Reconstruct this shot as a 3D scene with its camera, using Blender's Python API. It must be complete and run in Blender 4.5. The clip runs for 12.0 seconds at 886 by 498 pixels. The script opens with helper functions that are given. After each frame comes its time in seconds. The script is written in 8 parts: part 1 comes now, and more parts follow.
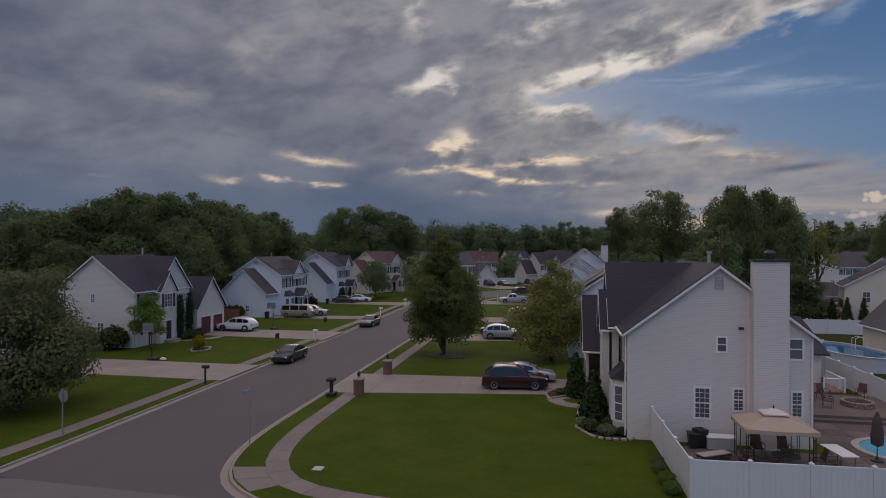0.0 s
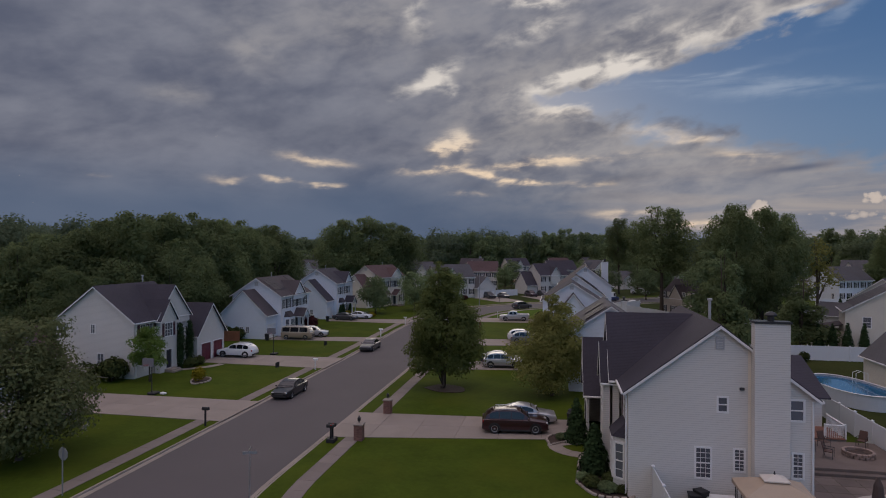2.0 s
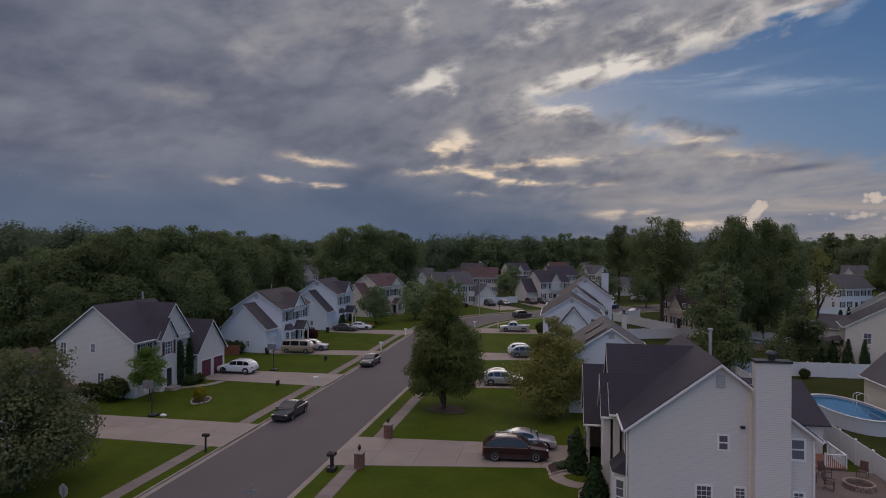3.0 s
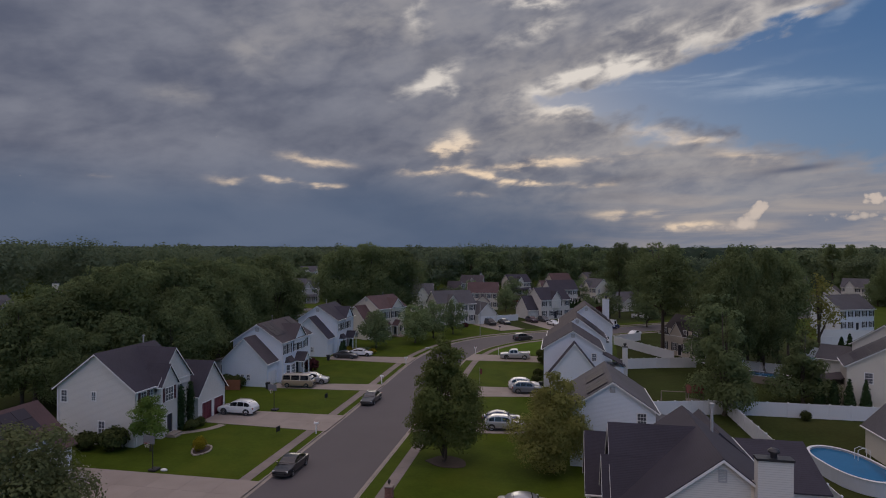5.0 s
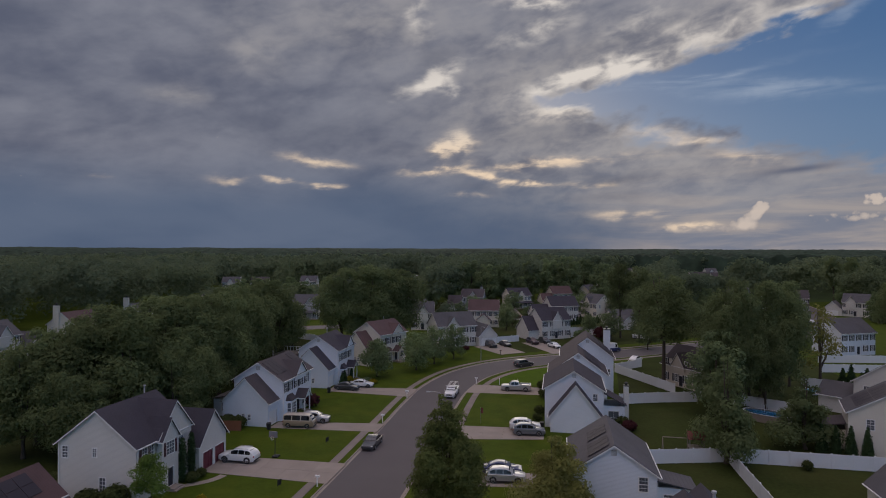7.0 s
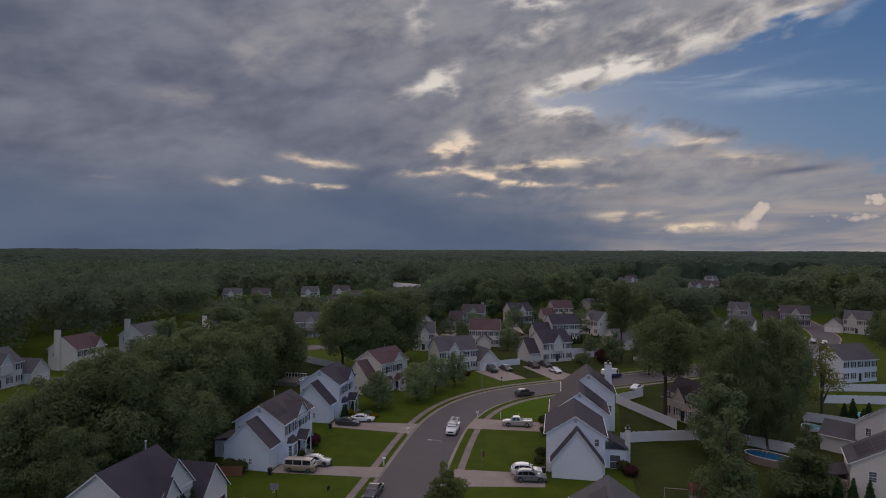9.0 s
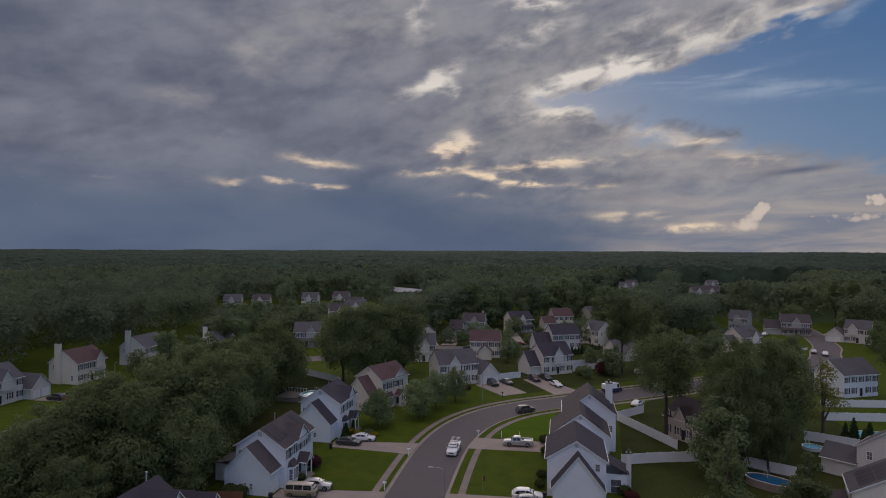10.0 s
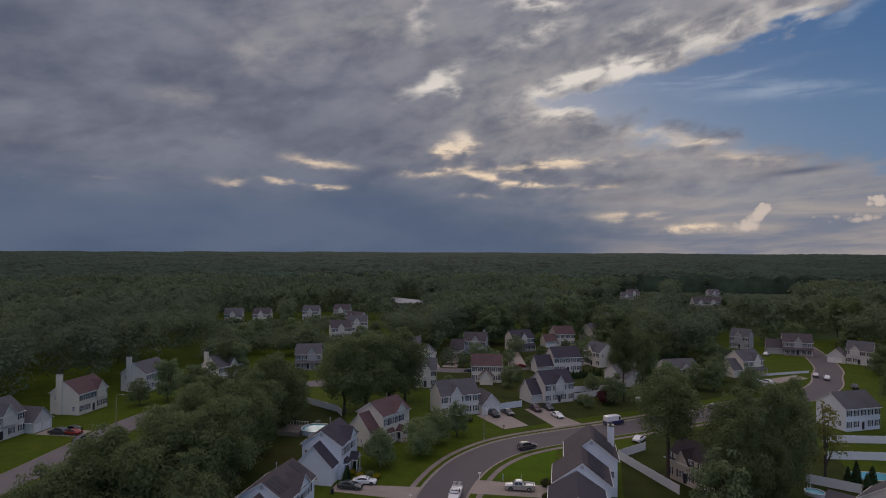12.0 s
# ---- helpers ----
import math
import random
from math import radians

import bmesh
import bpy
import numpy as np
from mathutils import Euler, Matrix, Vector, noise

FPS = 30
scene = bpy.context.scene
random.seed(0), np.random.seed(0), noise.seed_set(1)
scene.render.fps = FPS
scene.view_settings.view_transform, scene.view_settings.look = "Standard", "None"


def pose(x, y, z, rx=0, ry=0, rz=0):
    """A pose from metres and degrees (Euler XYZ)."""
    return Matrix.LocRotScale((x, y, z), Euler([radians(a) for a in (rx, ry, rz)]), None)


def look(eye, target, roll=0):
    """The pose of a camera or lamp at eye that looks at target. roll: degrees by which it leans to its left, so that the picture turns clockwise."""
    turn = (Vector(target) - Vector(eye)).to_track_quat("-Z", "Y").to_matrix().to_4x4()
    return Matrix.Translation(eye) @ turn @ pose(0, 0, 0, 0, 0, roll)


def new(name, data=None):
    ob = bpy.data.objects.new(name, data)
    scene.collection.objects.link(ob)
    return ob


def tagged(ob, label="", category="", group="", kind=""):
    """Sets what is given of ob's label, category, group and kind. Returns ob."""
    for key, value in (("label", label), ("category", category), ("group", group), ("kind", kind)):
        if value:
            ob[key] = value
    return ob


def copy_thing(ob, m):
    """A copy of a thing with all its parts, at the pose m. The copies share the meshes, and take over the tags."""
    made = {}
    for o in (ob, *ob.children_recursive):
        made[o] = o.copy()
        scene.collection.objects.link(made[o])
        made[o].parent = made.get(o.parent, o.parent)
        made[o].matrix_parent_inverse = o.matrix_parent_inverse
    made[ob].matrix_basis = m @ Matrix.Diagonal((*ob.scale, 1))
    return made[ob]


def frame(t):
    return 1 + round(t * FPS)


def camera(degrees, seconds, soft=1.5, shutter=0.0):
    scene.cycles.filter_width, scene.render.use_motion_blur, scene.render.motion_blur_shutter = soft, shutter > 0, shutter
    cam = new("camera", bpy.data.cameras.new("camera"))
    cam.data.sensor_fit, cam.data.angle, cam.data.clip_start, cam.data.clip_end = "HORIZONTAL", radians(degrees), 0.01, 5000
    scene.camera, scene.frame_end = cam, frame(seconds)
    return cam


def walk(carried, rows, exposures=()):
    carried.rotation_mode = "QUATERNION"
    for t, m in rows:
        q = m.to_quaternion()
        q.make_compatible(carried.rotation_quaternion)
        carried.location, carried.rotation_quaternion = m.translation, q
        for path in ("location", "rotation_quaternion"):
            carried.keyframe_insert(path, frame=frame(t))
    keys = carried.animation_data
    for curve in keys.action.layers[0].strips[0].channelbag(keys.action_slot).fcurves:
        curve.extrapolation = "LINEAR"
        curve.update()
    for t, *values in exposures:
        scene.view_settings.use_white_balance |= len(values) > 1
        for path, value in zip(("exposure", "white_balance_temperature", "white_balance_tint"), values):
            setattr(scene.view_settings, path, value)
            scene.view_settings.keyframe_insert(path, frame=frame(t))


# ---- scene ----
cam = camera(73.0, 12.0, soft=1.0)
ROWS = [  # seconds, x, y, z, yaw, pitch, roll
    (0.0, 0.400, 0.052, 10.956, 10.903, -0.170, 0.107),
    (0.5, 0.394, 0.062, 11.735, 10.904, -0.157, 0.114),
    (1.0, 0.385, 0.072, 12.507, 10.906, -0.146, 0.121),
    (1.5, 0.375, 0.083, 13.324, 10.909, -0.135, 0.128),
    (2.0, 0.362, 0.093, 14.217, 10.913, -0.124, 0.135),
    (2.5, 0.348, 0.104, 15.203, 10.918, -0.115, 0.142),
    (3.0, 0.331, 0.115, 16.286, 10.923, -0.105, 0.149),
    (5.0, 0.242, 0.162, 21.465, 10.955, -0.069, 0.176),
    (5.5, 0.214, 0.174, 22.918, 10.965, -0.061, 0.183),
    (6.0, 0.184, 0.186, 24.415, 10.976, -0.052, 0.190),
    (6.5, 0.152, 0.198, 25.949, 10.987, -0.043, 0.197),
    (7.0, 0.118, 0.211, 27.520, 11.000, -0.034, 0.204),
    (9.0, -0.039, 0.263, 34.249, 11.060, 0.007, 0.232),
    (9.5, -0.084, 0.277, 36.084, 11.077, 0.018, 0.239),
    (10.0, -0.131, 0.291, 37.997, 11.095, 0.030, 0.246),
    (10.5, -0.180, 0.305, 39.990, 11.113, 0.043, 0.253),
    (11.0, -0.231, 0.319, 42.061, 11.133, 0.057, 0.260),
    (11.5, -0.285, 0.333, 44.195, 11.154, 0.072, 0.267),
    (12.0, -0.340, 0.348, 46.365, 11.175, 0.088, 0.274),
]
EXPOSURE = 0.0


def eye_pose(x, y, z, yaw, pitch, roll):
    a, b = radians(yaw), radians(pitch)
    ahead = Vector((-math.sin(a) * math.cos(b), math.cos(a) * math.cos(b), math.sin(b)))
    return look((x, y, z), Vector((x, y, z)) + ahead, roll)


walk(cam, [(row[0], eye_pose(*row[1:])) for row in ROWS], [(0.0, EXPOSURE), (12.0, EXPOSURE)])

# ---- world: clouded evening sky, one soft low sun behind the clouds ----
world = bpy.data.worlds.new("evening_sky")
scene.world = world
world.use_nodes = True
WT = world.node_tree
WT.nodes.clear()


def wn(kind, **props):
    n = WT.nodes.new(kind)
    for k, v in props.items():
        if k == "operation":
            n.operation = v
        elif k == "blend_type":
            n.blend_type = v
        elif k == "data_type":
            n.data_type = v
    return n


def wset(sock, v):
    if hasattr(v, "is_output"):
        WT.links.new(v, sock)
    else:
        sock.default_value = v


def wm(op, a, b=0.0, c=0.0, clamp=False):
    n = wn("ShaderNodeMath", operation=op)
    n.use_clamp = clamp
    for s, v in zip(n.inputs, (a, b, c)):
        wset(s, v)
    return n.outputs[0]


def wstep(x, lo, hi):
    """0 below lo, 1 above hi, smooth between."""
    n = wn("ShaderNodeMapRange")
    n.interpolation_type = "SMOOTHSTEP"
    for s, v in zip(n.inputs, (x, lo, hi, 0.0, 1.0)):
        wset(s, v)
    return n.outputs[0]


def wmix(f, a, b):
    n = wn("ShaderNodeMix", data_type="RGBA")
    wset(n.inputs[0], f)
    wset(n.inputs[6], (*a, 1.0) if isinstance(a, tuple) else a)
    wset(n.inputs[7], (*b, 1.0) if isinstance(b, tuple) else b)
    return n.outputs[2]


def wvec(x, y, z=0.0):
    n = wn("ShaderNodeCombineXYZ")
    for s, v in zip(n.inputs, (x, y, z)):
        wset(s, v)
    return n.outputs[0]


def wnoise(vec, scale, detail=6.0, rough=0.55, dist=0.0):
    n = wn("ShaderNodeTexNoise")
    wset(n.inputs["Vector"], vec)
    n.inputs["Scale"].default_value = scale
    n.inputs["Detail"].default_value = detail
    n.inputs["Roughness"].default_value = rough
    n.inputs["Distortion"].default_value = dist
    return n.outputs[0]


def wblob(a0, e0, sa, se, slope=0.0, plain=False):
    """A soft round patch of the sky about azimuth a0 and height e0, its long way rising by slope."""
    da = wm("SUBTRACT", AZ if plain else WAZ, a0)
    u = wm("DIVIDE", da, sa)
    v = wm("DIVIDE", wm("SUBTRACT", wm("SUBTRACT", EL if plain else WEL, e0), wm("MULTIPLY", da, slope)), se)
    return wm("EXPONENT", wm("MULTIPLY", wm("ADD", wm("MULTIPLY", u, u), wm("MULTIPLY", v, v)), -1.0))


def wsum(items):
    out = items[0]
    for i in items[1:]:
        out = wm("ADD", out, i)
    return out


geo = wn("ShaderNodeTexCoord")
sep = wn("ShaderNodeSeparateXYZ")
WT.links.new(geo.outputs["Generated"], sep.inputs[0])
DX, DY, DZ = sep.outputs
AZ = wm("ADD", wm("ARCTAN2", DX, DY), 0.193)       # 0 up the street
EL = wm("ARCSINE", DZ)
UP = wm("ADD", wm("MAXIMUM", DZ, 0.0), 0.10)
PU, PV = wm("DIVIDE", DX, UP), wm("DIVIDE", DY, UP)  # the cloud deck as a level sheet
DECK = wvec(wm("ADD", PU, wm("MULTIPLY", PV, 0.25)), wm("SUBTRACT", wm("MULTIPLY", PV, 0.75), wm("MULTIPLY", PU, 0.35)))
big = wnoise(DECK, 0.75, 8.0, 0.52, 0.35)
fine = wnoise(DECK, 2.6, 8.0, 0.58, 0.5)
soft = wnoise(wvec(wm("MULTIPLY", AZ, 2.0), wm("MULTIPLY", EL, 5.0)), 1.6, 4.0, 0.5, 0.2)
streak = wnoise(wvec(wm("MULTIPLY", AZ, 4.0), wm("MULTIPLY", EL, 30.0)), 1.3, 7.0, 0.55, 0.5)
# cloud shapes are drawn out and ruffled
warp_a = wnoise(wvec(wm("MULTIPLY", AZ, 9.0), wm("MULTIPLY", EL, 22.0), 7.0), 1.0, 5.0, 0.55, 0.2)
warp_e = wnoise(wvec(wm("MULTIPLY", AZ, 8.0), wm("MULTIPLY", EL, 18.0), 13.0), 1.0, 6.0, 0.58, 0.3)
WAZ = wm("ADD", AZ, wm("MULTIPLY", wm("SUBTRACT", warp_a, 0.5), 0.10))
WEL = wm("ADD", EL, wm("MULTIPLY", wm("SUBTRACT", warp_e, 0.5), 0.045))
# soft rolls that lean up to the right
LEANX = wm("ADD", wm("MULTIPLY", AZ, 0.95), wm("MULTIPLY", EL, 0.28))
LEANY = wm("SUBTRACT", wm("MULTIPLY", EL, 0.95), wm("MULTIPLY", AZ, 0.20))
rolls = wnoise(wvec(wm("MULTIPLY", LEANX, 5.0), wm("MULTIPLY", LEANY, 13.0)), 1.25, 5.0, 0.46, 0.25)
curls = wnoise(wvec(wm("MULTIPLY", LEANX, 10.0), wm("MULTIPLY", LEANY, 19.0), 3.0), 2.1, 5.0, 0.48, 0.35)
ruffle = wm("ADD", wm("MULTIPLY", wm("SUBTRACT", rolls, 0.5), 0.5), wm("MULTIPLY", wm("SUBTRACT", curls, 0.5), 0.55))

# the clear wedge: between its upper and its lower edge
upper = wm("SUBTRACT", wm("ADD", 0.272, wm("MULTIPLY", wm("SUBTRACT", AZ, 0.30), 0.21)), EL)
lower = wm("SUBTRACT", EL, wm("SUBTRACT", 0.190, wm("MULTIPLY", wm("SUBTRACT", AZ, 0.30), 0.25)))
clear = wm("MULTIPLY", wstep(wm("ADD", upper, wm("MULTIPLY", ruffle, 0.11)), -0.008, 0.012), wstep(wm("ADD", lower, wm("MULTIPLY", ruffle, 0.16)), -0.012, 0.032))
clear = wm("MULTIPLY", clear, wstep(wm("ADD", AZ, wm("MULTIPLY", ruffle, 0.5)), 0.18, 0.26))
wisp = wsum([wblob(0.48, 0.235, 0.13, 0.010, -0.12), wblob(0.40, 0.255, 0.10, 0.006, 0.10), wm("MULTIPLY", wblob(0.60, 0.32, 0.03, 0.008, 0.5), 0.6)])
cirrus = wm("MULTIPLY", wm("MULTIPLY", wstep(streak, 0.30, 0.62), 0.62), wm("MINIMUM", wisp, 1.0))

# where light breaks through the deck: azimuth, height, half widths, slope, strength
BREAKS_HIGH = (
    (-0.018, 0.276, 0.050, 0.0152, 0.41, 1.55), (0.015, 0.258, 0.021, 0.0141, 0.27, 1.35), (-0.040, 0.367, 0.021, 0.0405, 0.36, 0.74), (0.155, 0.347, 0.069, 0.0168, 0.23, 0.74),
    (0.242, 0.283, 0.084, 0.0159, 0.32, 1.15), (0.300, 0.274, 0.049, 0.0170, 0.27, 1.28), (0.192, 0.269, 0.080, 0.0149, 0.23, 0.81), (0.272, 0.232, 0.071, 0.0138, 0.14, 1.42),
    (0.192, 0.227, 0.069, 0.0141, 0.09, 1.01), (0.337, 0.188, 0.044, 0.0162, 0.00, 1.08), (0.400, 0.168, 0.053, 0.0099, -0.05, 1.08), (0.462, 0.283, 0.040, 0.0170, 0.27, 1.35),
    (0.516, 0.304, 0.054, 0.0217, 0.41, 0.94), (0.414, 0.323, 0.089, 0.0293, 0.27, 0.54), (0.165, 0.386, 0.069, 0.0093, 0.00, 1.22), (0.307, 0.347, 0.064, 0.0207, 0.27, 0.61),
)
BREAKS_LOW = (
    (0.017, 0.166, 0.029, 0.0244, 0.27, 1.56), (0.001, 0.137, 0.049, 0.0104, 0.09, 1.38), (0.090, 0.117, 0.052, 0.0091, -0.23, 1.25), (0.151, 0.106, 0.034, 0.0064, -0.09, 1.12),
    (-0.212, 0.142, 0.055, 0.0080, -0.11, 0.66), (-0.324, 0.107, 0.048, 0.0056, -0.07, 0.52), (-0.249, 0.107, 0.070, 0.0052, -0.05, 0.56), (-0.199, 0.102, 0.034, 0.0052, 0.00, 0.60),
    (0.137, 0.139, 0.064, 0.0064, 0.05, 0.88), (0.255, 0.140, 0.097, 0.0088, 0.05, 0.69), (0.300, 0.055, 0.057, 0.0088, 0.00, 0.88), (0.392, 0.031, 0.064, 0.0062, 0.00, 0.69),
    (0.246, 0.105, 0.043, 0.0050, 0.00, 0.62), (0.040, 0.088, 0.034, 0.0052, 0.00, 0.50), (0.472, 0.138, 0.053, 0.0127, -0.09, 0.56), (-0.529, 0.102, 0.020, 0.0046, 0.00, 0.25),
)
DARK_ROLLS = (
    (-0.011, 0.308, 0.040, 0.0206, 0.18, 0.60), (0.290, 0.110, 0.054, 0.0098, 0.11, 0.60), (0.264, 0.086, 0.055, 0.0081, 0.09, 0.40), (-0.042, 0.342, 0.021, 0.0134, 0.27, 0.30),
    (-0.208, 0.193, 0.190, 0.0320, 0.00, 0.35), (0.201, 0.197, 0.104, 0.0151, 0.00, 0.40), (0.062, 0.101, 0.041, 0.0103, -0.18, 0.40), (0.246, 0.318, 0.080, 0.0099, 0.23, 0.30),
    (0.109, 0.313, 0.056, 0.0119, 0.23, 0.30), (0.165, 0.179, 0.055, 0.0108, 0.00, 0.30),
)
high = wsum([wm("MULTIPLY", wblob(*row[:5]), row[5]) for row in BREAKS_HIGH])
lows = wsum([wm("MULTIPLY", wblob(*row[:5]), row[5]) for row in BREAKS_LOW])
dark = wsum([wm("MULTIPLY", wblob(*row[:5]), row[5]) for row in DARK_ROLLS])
wispy = wnoise(wvec(wm("MULTIPLY", LEANX, 16.0), wm("MULTIPLY", LEANY, 34.0), 5.0), 2.2, 5.0, 0.55, 0.4)
torn = wstep(wsum([wm("MULTIPLY", rolls, 0.3), wm("MULTIPLY", curls, 0.45), wm("MULTIPLY", wispy, 0.25)]), 0.34, 0.64)
glints = wstep(wm("ADD", wm("MULTIPLY", streak, 0.5), wm("MULTIPLY", curls, 0.5)), 0.38, 0.62)
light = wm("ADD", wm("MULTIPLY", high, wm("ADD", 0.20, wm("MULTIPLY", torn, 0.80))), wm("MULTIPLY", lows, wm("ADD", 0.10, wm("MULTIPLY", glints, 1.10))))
edge = wm("DIVIDE", wm("ADD", wm("ADD", upper, wm("MULTIPLY", ruffle, 0.11)), 0.012), 0.024)
rim = wm("MULTIPLY", wm("EXPONENT", wm("MULTIPLY", wm("MULTIPLY", edge, edge), -1.0)), wstep(AZ, 0.20, 0.32))
light = wm("ADD", light, wm("MULTIPLY", wm("MULTIPLY", rim, 0.34), wm("ADD", 0.35, wm("MULTIPLY", torn, 0.65))))
lightc = wstep(light, 0.02, 1.05)
shade = wsum([wm("MULTIPLY", big, 0.40), wm("MULTIPLY", rolls, 0.35), wm("MULTIPLY", curls, 0.14), wm("MULTIPLY", wispy, 0.06), wm("MULTIPLY", soft, 0.05)])
gray = wmix(wstep(shade, 0.36, 0.62), (0.099, 0.111, 0.160), (0.212, 0.220, 0.268))
lowcol = wmix(wstep(wm("ADD", AZ, wm("MULTIPLY", wm("SUBTRACT", soft, 0.5), 0.35)), 0.10, 0.45), wmix(wstep(soft, 0.35, 0.65), (0.081, 0.112, 0.180), (0.110, 0.141, 0.210)), wmix(wstep(streak, 0.36, 0.66), (0.165, 0.185, 0.245), (0.330, 0.295, 0.290)))
low = wstep(wm("ADD", EL, wm("MULTIPLY", wm("SUBTRACT", soft, 0.5), 0.10)), 0.16, 0.06)
deck = wmix(low, gray, lowcol)
veil = wm("MINIMUM", wsum([wm("MULTIPLY", wblob(0.20, 0.22, 0.21, 0.12), 0.62), wm("MULTIPLY", wblob(0.42, 0.33, 0.20, 0.06, 0.2), 0.45), wm("MULTIPLY", wblob(0.45, 0.11, 0.25, 0.07), 0.45), wm("MULTIPLY", wblob(-0.12, 0.37, 0.20, 0.07, 0.1), 0.38), wm("MULTIPLY", wblob(-0.31, 0.305, 0.05, 0.03), 0.35), wm("MULTIPLY", wblob(-0.42, 0.23, 0.04, 0.014), 0.4)]), 0.7)
deck = wmix(wm("MULTIPLY", veil, wm("ADD", 0.30, wm("MULTIPLY", torn, 0.95))), deck, (0.385, 0.358, 0.350))
bright = wmix(wstep(EL, 0.13, 0.25), (0.82, 0.64, 0.47), (0.70, 0.645, 0.595))
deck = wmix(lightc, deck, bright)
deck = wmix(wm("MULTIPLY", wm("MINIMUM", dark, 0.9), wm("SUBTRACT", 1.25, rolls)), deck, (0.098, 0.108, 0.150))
# small heaped clouds low over the woods
lump = wn("ShaderNodeTexVoronoi")
WT.links.new(wvec(AZ, wm("MULTIPLY", EL, 1.25)), lump.inputs["Vector"])
lump.inputs["Scale"].default_value = 95.0
puffs = wsum([wblob(0.487, 0.060, 0.012, 0.012, 0.3, True), wblob(0.476, 0.046, 0.020, 0.012, 0.5, True), wblob(0.470, 0.036, 0.024, 0.008, 0.0, True), wm("MULTIPLY", wblob(0.60, 0.046, 0.050, 0.009, 0.0, True), 0.85), wblob(0.625, 0.068, 0.018, 0.010, 0.0, True), wm("MULTIPLY", wblob(0.40, 0.033, 0.055, 0.006, 0.0, True), 0.85)])
heap = wm("SUBTRACT", wm("ADD", puffs, wm("MULTIPLY", wm("SUBTRACT", wnoise(wvec(AZ, EL), 55.0, 5.0, 0.6), 0.5), 1.5)), wm("MULTIPLY", lump.outputs[0], 0.65))
puff = wstep(heap, 0.14, 0.42)
deck = wmix(wm("MULTIPLY", puff, 0.72), deck, wmix(wstep(wm("ADD", EL, wm("MULTIPLY", heap, 0.06)), 0.04, 0.11), (0.300, 0.270, 0.270), (0.66, 0.55, 0.47)))

sky = wn("ShaderNodeTexSky")
sky.sky_type = "NISHITA"
sky.sun_disc = False
SUN_EL, SUN_AZ = radians(11.0), radians(-8.0)        # azimuth from +y towards +x
sky.sun_elevation, sky.sun_rotation = SUN_EL, SUN_AZ
blue = wmix(wstep(EL, 0.16, 0.32), (0.062, 0.142, 0.296), (0.030, 0.104, 0.262))
skyn = wn("ShaderNodeVectorMath", operation="SCALE")
WT.links.new(sky.outputs[0], skyn.inputs[0])
skyn.inputs["Scale"].default_value = 0.10
air = wmix(0.12, blue, skyn.outputs[0])
whole = wmix(clear, deck, wmix(cirrus, air, (0.36, 0.42, 0.52)))
whole = wmix(wm("MULTIPLY", wblob(0.537, 0.1155, 0.046, 0.0048, 0.08, True), 0.9), whole, (0.105, 0.120, 0.175))
# unseen sky overhead and behind the camera, brightened and warmed to light the walls
thin = wm("ADD", 1.0, wm("ADD", wm("MULTIPLY", wstep(DZ, 0.45, 1.0), 3.2), wm("MULTIPLY", wstep(wm("MULTIPLY", DY, -1.0), -0.45, 0.7), 1.10)))
warm = wn("ShaderNodeVectorMath", operation="MULTIPLY")
WT.links.new(whole, warm.inputs[0])
WT.links.new(wmix(wm("MAXIMUM", wstep(DZ, 0.45, 0.9), wstep(wm("MULTIPLY", DY, -1.0), -0.3, 0.5)), (1.0, 1.0, 1.0), (1.23, 1.0, 0.86)), warm.inputs[1])
vs = wn("ShaderNodeVectorMath", operation="SCALE")
WT.links.new(warm.outputs[0], vs.inputs[0])
WT.links.new(thin, vs.inputs["Scale"])
bg = wn("ShaderNodeBackground")
WT.links.new(vs.outputs[0], bg.inputs[0])
bg.inputs[1].default_value = 1.0
wo = wn("ShaderNodeOutputWorld")
WT.links.new(bg.outputs[0], wo.inputs[0])

sun = new("sun", bpy.data.lights.new("sun", "SUN"))
sun.data.energy, sun.data.angle, sun.data.color = 0.6, radians(40), (1.0, 0.88, 0.74)
sun.matrix_world = look((0, 0, 60), Vector((0, 0, 60)) - Vector((math.sin(SUN_AZ) * math.cos(SUN_EL), math.cos(SUN_AZ) * math.cos(SUN_EL), math.sin(SUN_EL))))

# ---- materials ----
MATS = {}


